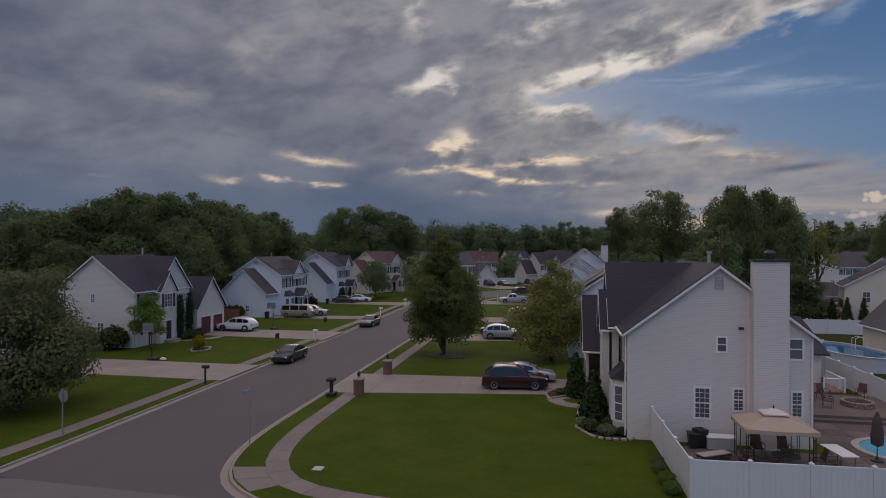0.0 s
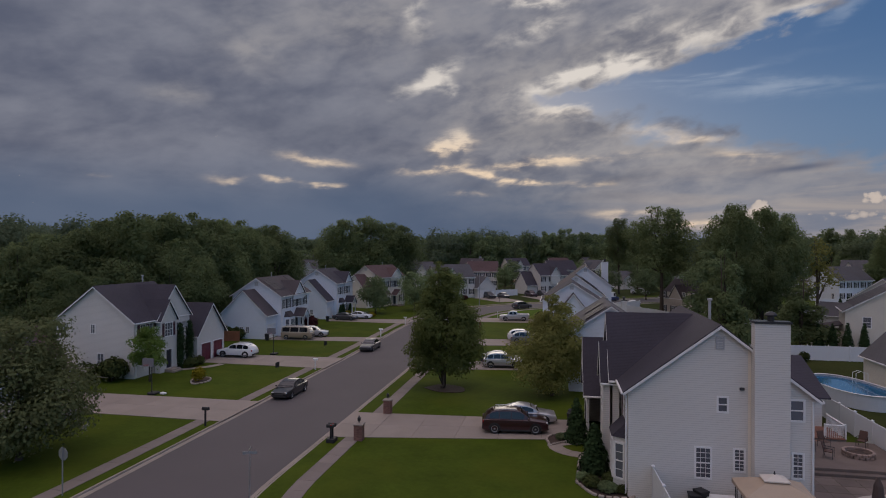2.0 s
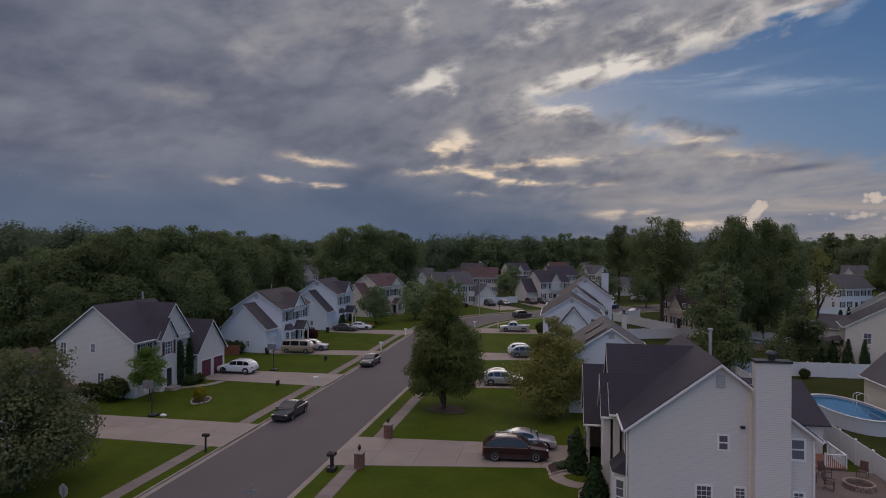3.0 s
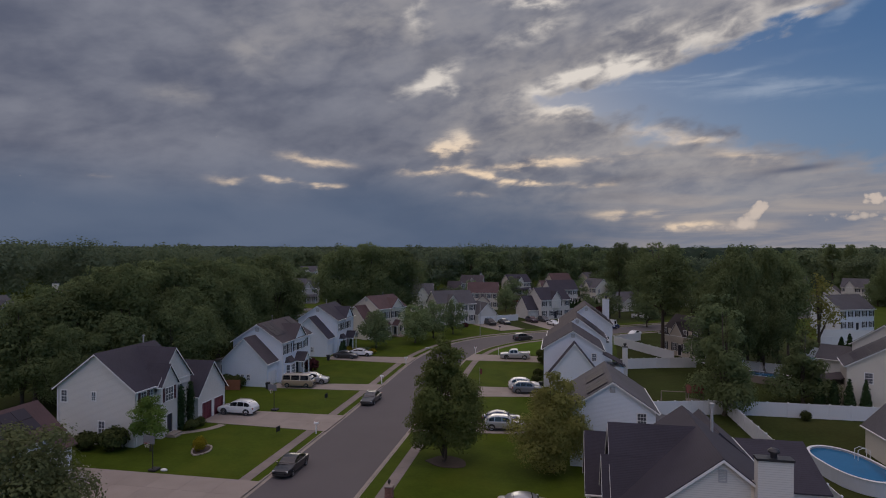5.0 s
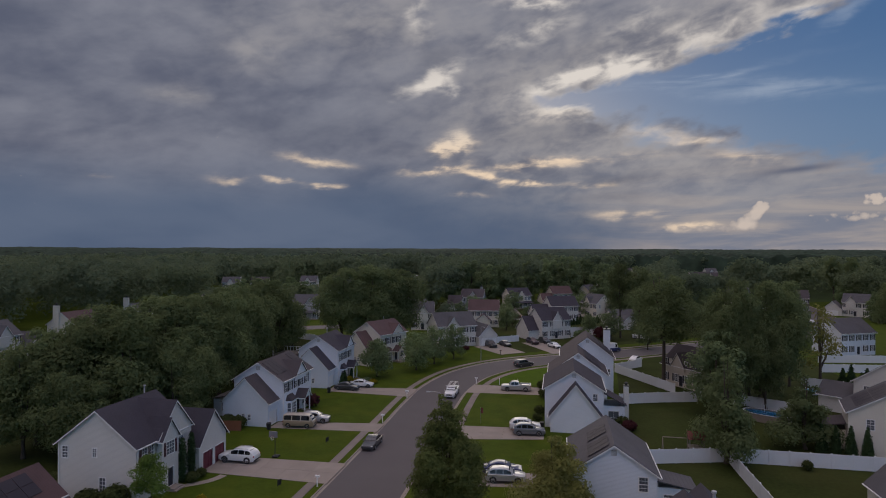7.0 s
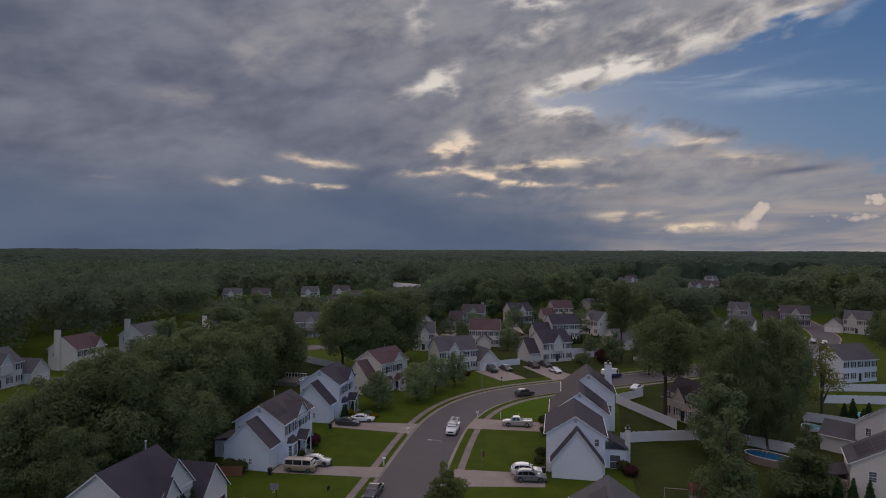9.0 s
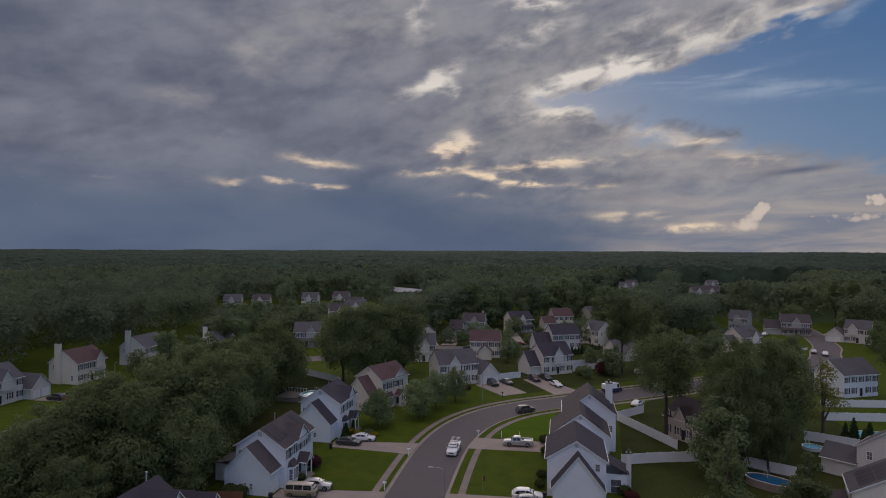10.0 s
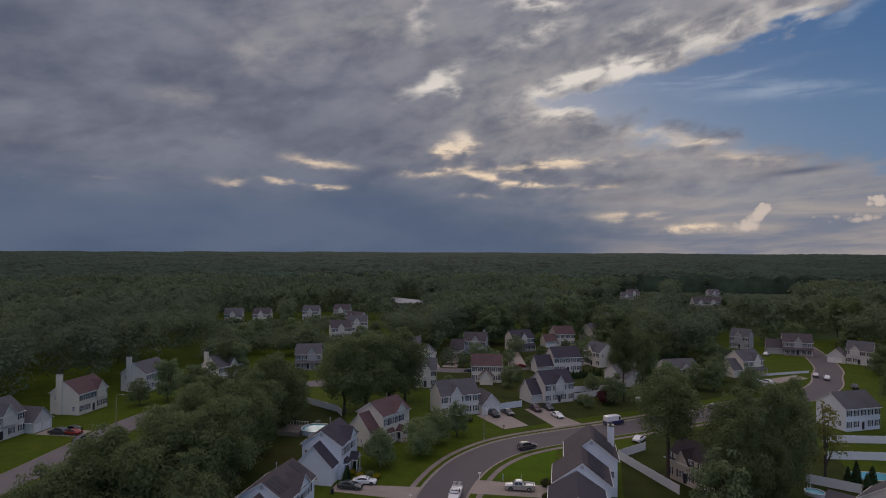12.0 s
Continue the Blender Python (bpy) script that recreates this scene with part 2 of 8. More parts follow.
def mat(name, color, rough=0.8, var=0.12, scale=3.0, fine=40.0, bump=0.0, metal=0.0, rnd=0.0, lines=None, stain=0.0, stain_color=None, spec=0.5, coat=0.0, trans=0.0, island=0.0, bscale=None):
    """A surface with wear at two scales. lines: (axis, step in m, strength) for courses; rnd, island: how far pieces differ."""
    if name in MATS:
        return MATS[name]
    m = bpy.data.materials.new(name)
    m.use_nodes = True
    nt = m.node_tree
    b = nt.nodes["Principled BSDF"]
    b.inputs["Roughness"].default_value = rough
    b.inputs["Metallic"].default_value = metal
    b.inputs["Specular IOR Level"].default_value = spec
    b.inputs["Coat Weight"].default_value = coat
    b.inputs["Coat Roughness"].default_value = 0.06
    b.inputs["Transmission Weight"].default_value = trans
    tc = nt.nodes.new("ShaderNodeTexCoord")
    geo = nt.nodes.new("ShaderNodeNewGeometry")

    def noise_out(sc, det=4.0):
        n = nt.nodes.new("ShaderNodeTexNoise")
        n.inputs["Scale"].default_value = sc
        n.inputs["Detail"].default_value = det
        nt.links.new(geo.outputs["Position"], n.inputs["Vector"])
        return n.outputs[0]

    def math_out(op, a, b_=0.0):
        n = nt.nodes.new("ShaderNodeMath")
        n.operation = op
        for s, v in zip(n.inputs, (a, b_)):
            if hasattr(v, "is_output"):
                nt.links.new(v, s)
            else:
                s.default_value = v
        return n.outputs[0]

    n1, n2 = noise_out(scale), noise_out(fine, 3.0)
    val = math_out("ADD", math_out("MULTIPLY", math_out("SUBTRACT", n1, 0.5), 2.2 * var), math_out("MULTIPLY", math_out("SUBTRACT", n2, 0.5), 1.6 * var))
    if rnd:
        oi = nt.nodes.new("ShaderNodeObjectInfo")
        val = math_out("ADD", val, math_out("MULTIPLY", math_out("SUBTRACT", oi.outputs["Random"], 0.5), rnd))
    if island:
        val = math_out("ADD", val, math_out("MULTIPLY", math_out("SUBTRACT", geo.outputs["Random Per Island"], 0.5), island))
    height = n2
    if lines:
        axis, step, amount = lines
        sepx = nt.nodes.new("ShaderNodeSeparateXYZ")
        nt.links.new(geo.outputs["Position"] if axis != "O" else tc.outputs["Object"], sepx.inputs[0])
        frac = math_out("FRACT", math_out("DIVIDE", sepx.outputs["XYZ".index(axis)], step))
        edge = math_out("LESS_THAN", frac, 0.16)
        val = math_out("SUBTRACT", val, math_out("MULTIPLY", edge, amount))
        height = math_out("ADD", math_out("MULTIPLY", frac, -1.0), math_out("MULTIPLY", n2, 0.2))
    gain = math_out("MAXIMUM", math_out("ADD", val, 1.0), 0.05)
    sc = nt.nodes.new("ShaderNodeVectorMath")
    sc.operation = "SCALE"
    sc.inputs[0].default_value = color
    nt.links.new(gain, sc.inputs["Scale"])
    out = sc.outputs[0]
    if stain:
        n3 = noise_out(scale * 0.45, 5.0)
        ramp = nt.nodes.new("ShaderNodeMapRange")
        nt.links.new(n3, ramp.inputs[0])
        ramp.inputs[1].default_value, ramp.inputs[2].default_value = 0.48, 0.72
        mx = nt.nodes.new("ShaderNodeMix")
        mx.data_type = "RGBA"
        nt.links.new(math_out("MULTIPLY", ramp.outputs[0], stain), mx.inputs[0])
        nt.links.new(out, mx.inputs[6])
        mx.inputs[7].default_value = (*(stain_color or (color[0] * 0.5, color[1] * 0.48, color[2] * 0.45)), 1)
        out = mx.outputs[2]
    nt.links.new(out, b.inputs["Base Color"])
    if bump:
        bp = nt.nodes.new("ShaderNodeBump")
        bp.inputs["Strength"].default_value = bump
        bp.inputs["Distance"].default_value = 0.02
        nt.links.new(height, bp.inputs["Height"])
        nt.links.new(bp.outputs[0], b.inputs["Normal"])
    MATS[name] = m
    return m


M_GRASS = mat("lawn_grass", (0.054, 0.080, 0.008), 0.9, 0.30, 0.40, 3.0, 0.6, stain=0.65, stain_color=(0.080, 0.098, 0.010), spec=0.05)
M_WILD = mat("rough_grass", (0.030, 0.052, 0.012), 0.95, 0.35, 0.06, 2.0, 0.5, stain=0.6, spec=0.2)
M_ASPHALT = mat("asphalt", (0.101, 0.088, 0.090), 0.85, 0.10, 0.22, 30.0, 0.3, stain=0.25, stain_color=(0.078, 0.069, 0.071))
M_OLDASPH = mat("old_asphalt", (0.142, 0.128, 0.127), 0.85, 0.10, 0.3, 30.0, 0.3, stain=0.3)
M_CONC = mat("concrete", (0.285, 0.240, 0.208), 0.85, 0.12, 0.6, 12.0, 0.2, stain=0.4, stain_color=(0.21, 0.175, 0.15), rnd=0.10)
M_WALK = mat("walk_concrete", (0.215, 0.178, 0.160), 0.88, 0.16, 0.5, 12.0, 0.2, stain=0.45, stain_color=(0.15, 0.125, 0.11), rnd=0.16)
M_KERB = mat("kerb_concrete", (0.30, 0.255, 0.22), 0.85, 0.14, 0.8, 14.0, 0.2, stain=0.4)
M_WHITE = mat("white_siding", (0.655, 0.632, 0.600), 0.55, 0.035, 0.5, 6.0, 0.35, lines=("Z", 0.125, 0.20), stain=0.12, stain_color=(0.66, 0.62, 0.56))
M_BLUEW = mat("cool_white_siding", (0.74, 0.77, 0.83), 0.55, 0.035, 0.5, 6.0, 0.35, lines=("Z", 0.125, 0.15), stain=0.10)
M_CREAM = mat("cream_siding", (0.72, 0.67, 0.58), 0.55, 0.04, 0.5, 6.0, 0.3, lines=("Z", 0.125, 0.15), stain=0.12)
M_TAN = mat("tan_siding", (0.60, 0.53, 0.45), 0.6, 0.04, 0.5, 6.0, 0.3, lines=("Z", 0.125, 0.15), stain=0.12)
M_GREYS = mat("grey_siding", (0.42, 0.41, 0.41), 0.6, 0.04, 0.5, 6.0, 0.3, lines=("Z", 0.125, 0.15), stain=0.12)
M_TRIM = mat("white_trim", (0.80, 0.79, 0.78), 0.45, 0.04, 1.0, 12.0, stain=0.08)
M_ROOF = mat("charcoal_shingle", (0.043, 0.038, 0.052), 0.9, 0.20, 0.5, 7.0, 0.5, lines=("Z", 0.085, 0.20), stain=0.25)
M_ROOFB = mat("brown_shingle", (0.070, 0.057, 0.062), 0.9, 0.20, 0.5, 7.0, 0.5, lines=("Z", 0.085, 0.20), stain=0.25)
M_ROOFG = mat("grey_shingle", (0.090, 0.086, 0.094), 0.9, 0.20, 0.5, 7.0, 0.5, lines=("Z", 0.085, 0.20), stain=0.25)
M_ROOFR = mat("red_brown_shingle", (0.098, 0.058, 0.058), 0.9, 0.20, 0.5, 7.0, 0.5, lines=("Z", 0.085, 0.20), stain=0.25)
# opaque panes: the grey base stands for reflected sky and blinds behind
M_GLASS = mat("window_glass", (0.120, 0.125, 0.145), 0.06, 0.05, 1.0, 4.0, rnd=0.5, spec=0.7)
M_BARK = mat("bark", (0.075, 0.058, 0.045), 0.95, 0.3, 2.0, 12.0, 0.6)


def leaf_mat(name, color, glow, rnd=0.3, island=0.20, scale=0.25, patch=None):
    """Foliage: dull leaves that let some light through."""
    m = mat(name, color, 0.9, 0.25, scale, 2.0, rnd=rnd, island=island, spec=0.04, stain=0.75 if patch else 0.0, stain_color=patch)
    nt = m.node_tree
    b = nt.nodes["Principled BSDF"]
    tr = nt.nodes.new("ShaderNodeBsdfTranslucent")
    nt.links.new(b.inputs["Base Color"].links[0].from_socket, tr.inputs["Color"])
    mx = nt.nodes.new("ShaderNodeMixShader")
    mx.inputs[0].default_value = glow
    nt.links.new(b.outputs[0], mx.inputs[1])
    nt.links.new(tr.outputs[0], mx.inputs[2])
    nt.links.new(mx.outputs[0], nt.nodes["Material Output"].inputs[0])
    return m


M_LEAF = leaf_mat("oak_leaves", (0.160, 0.198, 0.090), 0.5, 0.4)
M_LEAF2 = leaf_mat("maple_leaves", (0.192, 0.246, 0.122), 0.5, 0.45)
M_LEAF3 = leaf_mat("olive_leaves", (0.240, 0.240, 0.080), 0.5)
M_DUSK = leaf_mat("dull_leaves", (0.172, 0.196, 0.092), 0.45)
# forest leaf colour carries the greyish blue of distance haze
M_CANOPY = leaf_mat("hazy_forest_leaves", (0.134, 0.172, 0.108), 0.5, 0.0, 0.26, 0.022, (0.190, 0.228, 0.104))
M_FRESH = leaf_mat("fresh_leaves", (0.150, 0.225, 0.055), 0.5)
M_STREETL = leaf_mat("pear_leaves", (0.168, 0.200, 0.068), 0.5)
# far crowns: bluish haze and the shade between crowns are painted into this mottle
M_FAR = mat("hazy_far_canopy", (0.032, 0.050, 0.033), 0.95, 0.95, 0.014, 0.10, spec=0.1)

# ---- building helpers ----
class Shape:
    """Gathers corners and faces of one mesh."""

    def __init__(self):
        self.v, self.f = [], []

    def face(self, *pts):
        n = len(self.v)
        self.v += [tuple(p) for p in pts]
        self.f.append(tuple(range(n, n + len(pts))))
        return self

    def solid(self, pts, faces):
        n = len(self.v)
        self.v += [tuple(p) for p in pts]
        self.f += [tuple(n + i for i in f) for f in faces]
        return self

    def box(self, x0, x1, y0, y1, z0, z1):
        p = [(x, y, z) for z in (z0, z1) for y in (y0, y1) for x in (x0, x1)]
        return self.solid(p, [(0, 2, 3, 1), (4, 5, 7, 6), (0, 1, 5, 4), (2, 6, 7, 3), (0, 4, 6, 2), (1, 3, 7, 5)])

    def block(self, x0, x1, y0, y1, z0, z1, r=0.02):
        """A box with its edges taken off."""
        r = min(r, (x1 - x0) / 3, (y1 - y0) / 3, (z1 - z0) / 3)
        ring = lambda e, z: [(x0 + e, y0 + r, z), (x0 + r, y0 + e, z), (x1 - r, y0 + e, z), (x1 - e, y0 + r, z), (x1 - e, y1 - r, z), (x1 - r, y1 - e, z), (x0 + r, y1 - e, z), (x0 + e, y1 - r, z)]
        return self.loft([ring(r, z0), ring(0, z0 + r), ring(0, z1 - r), ring(r, z1)])

    def loft(self, rings, caps=True, closed=True):
        n, k = len(self.v), len(rings[0])
        for r in rings:
            self.v += [tuple(p) for p in r]
        for i in range(len(rings) - 1):
            for j in range(k if closed else k - 1):
                a, b = n + i * k + j, n + i * k + (j + 1) % k
                self.f.append((a, b, b + k, a + k))
        if caps:
            self.f.append(tuple(n + j for j in reversed(range(k))))
            self.f.append(tuple(n + (len(rings) - 1) * k + j for j in range(k)))
        return self

    def tube(self, pts, r, sides=8, r2=None):
        """A round bar along a line of points, tapering from r to r2."""
        pts = [Vector(p) for p in pts]
        rings = []
        for i, p in enumerate(pts):
            d = (pts[min(i + 1, len(pts) - 1)] - pts[max(i - 1, 0)]).normalized()
            a = d.cross(Vector((0, 0, 1)) if abs(d.z) < 0.9 else Vector((1, 0, 0))).normalized()
            b = d.cross(a)
            rr = r if r2 is None else r + (r2 - r) * i / max(1, len(pts) - 1)
            rings.append([p + rr * (math.cos(t) * a + math.sin(t) * b) for t in (2 * math.pi * j / sides for j in range(sides))])
        return self.loft(rings)

    def disc(self, profile, cx=0.0, cy=0.0, sides=20, axis="z", sx=1.0, sy=1.0):
        """A turned shape from (radius, height) rows."""
        rings = []
        for r, h in profile:
            ring = []
            for j in range(sides):
                t = 2 * math.pi * j / sides
                a, b = r * math.cos(t) * sx, r * math.sin(t) * sy
                ring.append((cx + a, cy + b, h) if axis == "z" else (cx + a, h, cy + b) if axis == "y" else (h, cx + a, cy + b))
            rings.append(ring)
        return self.loft(rings)

    def prism(self, outline, z0, z1):
        k = len(outline)
        return self.loft([[(x, y, z0) for x, y in outline], [(x, y, z1) for x, y in outline]])

    def mesh(self, name, material, smooth=False, weld=False):
        me = bpy.data.meshes.new(name)
        me.from_pydata(self.v, [], self.f)
        bm = bmesh.new()
        bm.from_mesh(me)
        if weld:
            bmesh.ops.remove_doubles(bm, verts=bm.verts, dist=0.0005)
        bmesh.ops.recalc_face_normals(bm, faces=bm.faces)
        bm.to_mesh(me)
        bm.free()
        if smooth:
            me.polygons.foreach_set("use_smooth", [True] * len(me.polygons))
        me.materials.append(material)
        return me


def part(name, shape, material, parent=None, label="", smooth=False):
    """Links a shape, or a ready mesh, as one object under its thing or part."""
    me = shape.mesh(name, material, smooth) if isinstance(shape, Shape) else shape
    ob = new(name, me)
    if parent:
        ob.parent = parent
    if label:
        tagged(ob, label)
    return ob


def thing(name, m, label, category, group="", kind=""):
    ob = new(name)
    ob.matrix_basis = m
    ob.empty_display_size = 0.3
    return tagged(ob, label, category, group, kind)


def structure(name, shape, material, label, smooth=False):
    return tagged(part(name, shape, material, None, smooth=smooth), label, name.split("_")[0], kind="structure")

# ---- ground, street, kerbs, pavements ----
LAWN = 0.12                                           # the lots lie this much above the carriageway


def spline(pts, step=2.5):
    """A smooth line through points, with a point about every step metres."""
    p = [np.array(q, float) for q in pts]
    p = [2 * p[0] - p[1]] + p + [2 * p[-1] - p[-2]]
    out = []
    for i in range(1, len(p) - 2):
        n = max(1, int(np.linalg.norm(p[i + 1] - p[i]) / step))
        for t in np.arange(n) / n:
            a, b, c, d = p[i - 1 : i + 3]
            out.append(0.5 * (2 * b + (c - a) * t + (2 * a - 5 * b + 4 * c - d) * t**2 + (3 * b - a - 3 * c + d) * t**3))
    return np.array(out + [p[-2]])


def aside(line, off):
    """The line moved off metres to its right."""
    d = np.gradient(line, axis=0)
    d /= np.linalg.norm(d, axis=1)[:, None]
    return line + off * np.stack([d[:, 1], -d[:, 0]], 1)


def ribbon(s, a, b, z):
    for i in range(len(a) - 1):
        s.face((*a[i], z), (*b[i], z), (*b[i + 1], z), (*a[i + 1], z))
    return s


def kerb_shape(line, inward, z_low=-0.05, z_top=0.13):
    """A kerb with a gutter apron along a line; inward: +1 when the road lies on the line's left."""
    prof = [(0.0, z_low), (-0.38 * inward, 0.012), (-0.36 * inward, 0.02), (-0.02 * inward, 0.03), (0.0, z_top - 0.02), (0.03 * inward, z_top), (0.16 * inward, z_top), (0.17 * inward, z_low)]
    rows = [aside(line, o) for o, _ in prof]
    s = Shape()
    s.loft([[(*rows[k][i], prof[k][1]) for k in range(len(prof))] for i in range(len(line))])
    return s


STREET = spline([(-21.5, -90), (-21.5, -20), (-21.5, 40), (-21.7, 80), (-22.2, 104), (-21.8, 117), (-19.4, 129), (-14.6, 138.8), (-8.6, 145.6), (0, 152.3), (10, 159.4), (22, 168), (40, 181.5), (58, 196), (78, 213), (90, 230), (97, 247), (104, 264), (112, 300), (118, 340)])
HALF = 4.9
kerb_r, kerb_l = aside(STREET, HALF), aside(STREET, -HALF)
# the right kerb swings out round the corner into the crossing street
corner = spline([(120, 20.8), (40, 21.0), (5, 21.4), (-5, 21.9), (-9.6, 22.7), (-12.6, 23.9), (-14.6, 25.5), (-15.7, 27.6), (-16.35, 30.5), (-16.6, 34.0)], 0.8)
kerb_r = np.concatenate([corner[:-1], kerb_r[STREET[:, 1] > 34.5]])
# far edges of the sheet, row by row with the street
far_r = spline([(250, 20), (250, 22), (250, 40), (250, 70), (255, 110), (260, 150), (265, 190), (270, 240), (270, 300), (262, 360), (240, 420)], 1.0)
far_l = spline([(-420, -260), (-420, 0), (-420, 200), (-380, 330), (-300, 380), (-200, 410), (-100, 430), (0, 435), (40, 430)], 1.0)
pick = lambda a, n: a[np.linspace(0, len(a) - 1, n).astype(int)]
far_r, far_l = pick(far_r, len(kerb_r)), pick(far_l, len(kerb_l))
sheet = Shape()
for near, far in ((kerb_r, far_r), (kerb_l, far_l)):
    steps = [near + (far - near) * t for t in (0.0, 0.02, 0.06, 0.15, 0.4, 1.0)]
    for a, b in zip(steps, steps[1:]):
        ribbon(sheet, a, b, LAWN)
ribbon(sheet, aside(STREET, -HALF), aside(STREET, HALF + 3.0), -0.06)  # road bed
near_faces = len(sheet.f)
ring = lambda r: [(r * math.cos(t) - 60, r * math.sin(t) + 80, LAWN - 0.5) for t in np.linspace(0, 2 * math.pi, 97)[:-1]]
for r0, r1 in ((0.1, 300), (300, 900), (900, 2400), (2400, 4900)):
    a, b = ring(r0), ring(r1)
    for j in range(96):
        k = (j + 1) % 96
        sheet.face(a[j], b[j], b[k], a[k])
me = bpy.data.meshes.new("ground")
me.from_pydata(sheet.v, [], sheet.f)
me.materials.append(M_GRASS)
me.materials.append(M_WILD)
me.polygons.foreach_set("material_index", [0 if i < near_faces else 1 for i in range(len(sheet.f))])
me.update()
flip = [p.index for p in me.polygons if p.normal.z < 0]
bmg = bmesh.new()
bmg.from_mesh(me)
bmg.faces.ensure_lookup_table()
bmesh.ops.reverse_faces(bmg, faces=[bmg.faces[i] for i in flip])
bmg.to_mesh(me)
bmg.free()
tagged(new("ground", me), "mown green lawns and rough grass reaching the woods", "ground", kind="structure")

# duller grass of these yards, with the shade of trees put into its colour
M_YARD = mat("dull_shaded_yard_grass", (0.036, 0.047, 0.012), 0.95, 0.40, 0.15, 2.4, 0.6, stain=0.7, stain_color=(0.062, 0.060, 0.020), spec=0.05)
M_BRIGHT = mat("bright_lawn_grass", (0.062, 0.108, 0.006), 0.9, 0.25, 0.30, 3.0, 0.6, stain=0.4, stain_color=(0.075, 0.110, 0.008), spec=0.05)
for name, plan, mt, words in (
    ("lawn_right", [(15, 50), (60, 50), (60, 165), (26, 165), (13, 142), (11.5, 120), (10.2, 76)], M_YARD, "dull olive grass of the fenced back yards, tree shade painted in"),
    ("lawn_far", [(-13, 156), (5, 170), (20, 180.5), (37, 193), (55, 208), (71, 222), (60, 300), (-70, 300), (-70, 215), (-24, 180)], M_YARD, "dull patchy grass between the distant houses, tree shade painted in"),
    ("lawn_left", [(-99, 60), (-55, 60), (-54, 100), (-55, 150), (-60, 160), (-84, 178), (-99, 150)], M_YARD, "dull grass and leaf litter under the wood, shade painted in"),
    ("lawn_bend", [(-13.2, 122), (-2.2, 122), (-1.0, 144), (-6.2, 138.4), (-11.0, 131.6)], M_BRIGHT, "bright green lawn inside the bend"),
):
    structure(name, Shape().face(*[(x, y, LAWN + 0.006) for x, y in plan]), mt, words)
road_rows = STREET[:, 1] > 34.5
main_road = ribbon(Shape(), aside(STREET, -HALF - 0.1)[road_rows], aside(STREET, HALF + 0.1)[road_rows], 0.0)
ca = [tuple(p) for p in corner[(corner[:, 0] < -11.5)]]
main_road.face(*[(x + 0.1, y, 0.0) for x, y in ca], *[(x, y, 0.0) for x, y in (aside(STREET, HALF + 0.1)[road_rows][0], aside(STREET, -HALF - 0.1)[road_rows][0])], (-26.5, 24.0, 0.0))
structure("road", main_road, M_ASPHALT, "worn grey asphalt street with a long bend")


def road_strip(name, pts, half, z, material, label, kerbs=True):
    line = spline(pts)
    structure(name, ribbon(Shape(), aside(line, -half), aside(line, half), z), material, label)
    if kerbs:
        for sgn in (1, -1):
            structure("kerb", kerb_shape(aside(line, half * sgn), sgn, z - 0.1, z + 0.12), M_KERB, "pale concrete kerb beside the asphalt")
    return line


SIDE_Y = 18.4                                          # the crossing street in front
straight = STREET[STREET[:, 1] > 26.5]
far_kerb_l, far_kerb_r = aside(STREET, -HALF), aside(STREET, HALF)
structure("kerb", kerb_shape(kerb_r, 1), M_KERB, "pale concrete kerb along the street")
structure("kerb", kerb_shape(far_kerb_l[STREET[:, 1] > 22], -1), M_KERB, "pale concrete kerb along the street")


def slabs(parent_name, quads, label, up=0.0, material=None):
    """A pavement of separate slabs: each quad has four plan corners."""
    base = tagged(new(parent_name), label, "pavement", kind="structure")
    for q in quads:
        c = np.mean(q, axis=0)
        inner = [c + (np.array(p) - c) * (1 - 0.012 / max(0.3, np.linalg.norm(np.array(p) - c))) for p in q]
        edge = [c + (np.array(p) - c) * (1 - 0.03 / max(0.3, np.linalg.norm(np.array(p) - c))) for p in q]
        s = Shape()
        s.loft([[(*p, LAWN - 0.05) for p in inner], [(*p, LAWN + 0.025 + up) for p in inner], [(*p, LAWN + 0.03 + up) for p in edge]])
        part("slab", s, material or M_CONC, base)
    return base


def path_slabs(line, width, step, parent_name, label, up=0.0, material=None):
    """Slabs along a line of plan points."""
    seg = np.r_[0, np.cumsum(np.linalg.norm(np.diff(line, axis=0), axis=1))]
    at = np.arange(0, seg[-1], step)
    mid = np.stack([np.interp(at, seg, line[:, i]) for i in (0, 1)], 1)
    l, r = aside(mid, -width / 2), aside(mid, width / 2)
    return slabs(parent_name, [(l[i], r[i], r[i + 1], l[i + 1]) for i in range(len(mid) - 1)], label, up, material)


def drive(corners, nx, ny, label):
    """A driveway of nx by ny slabs between four plan corners (street side near, house side near, house far, street far)."""
    a, b, c, d = [np.array(p, float) for p in corners]
    at = lambda u, v: (a * (1 - u) + b * u) * (1 - v) + (d * (1 - u) + c * u) * v
    return slabs("driveway", [(at(i / nx, j / ny), at((i + 1) / nx, j / ny), at((i + 1) / nx, (j + 1) / ny), at(i / nx, (j + 1) / ny)) for i in range(nx) for j in range(ny)], label, 0.008)

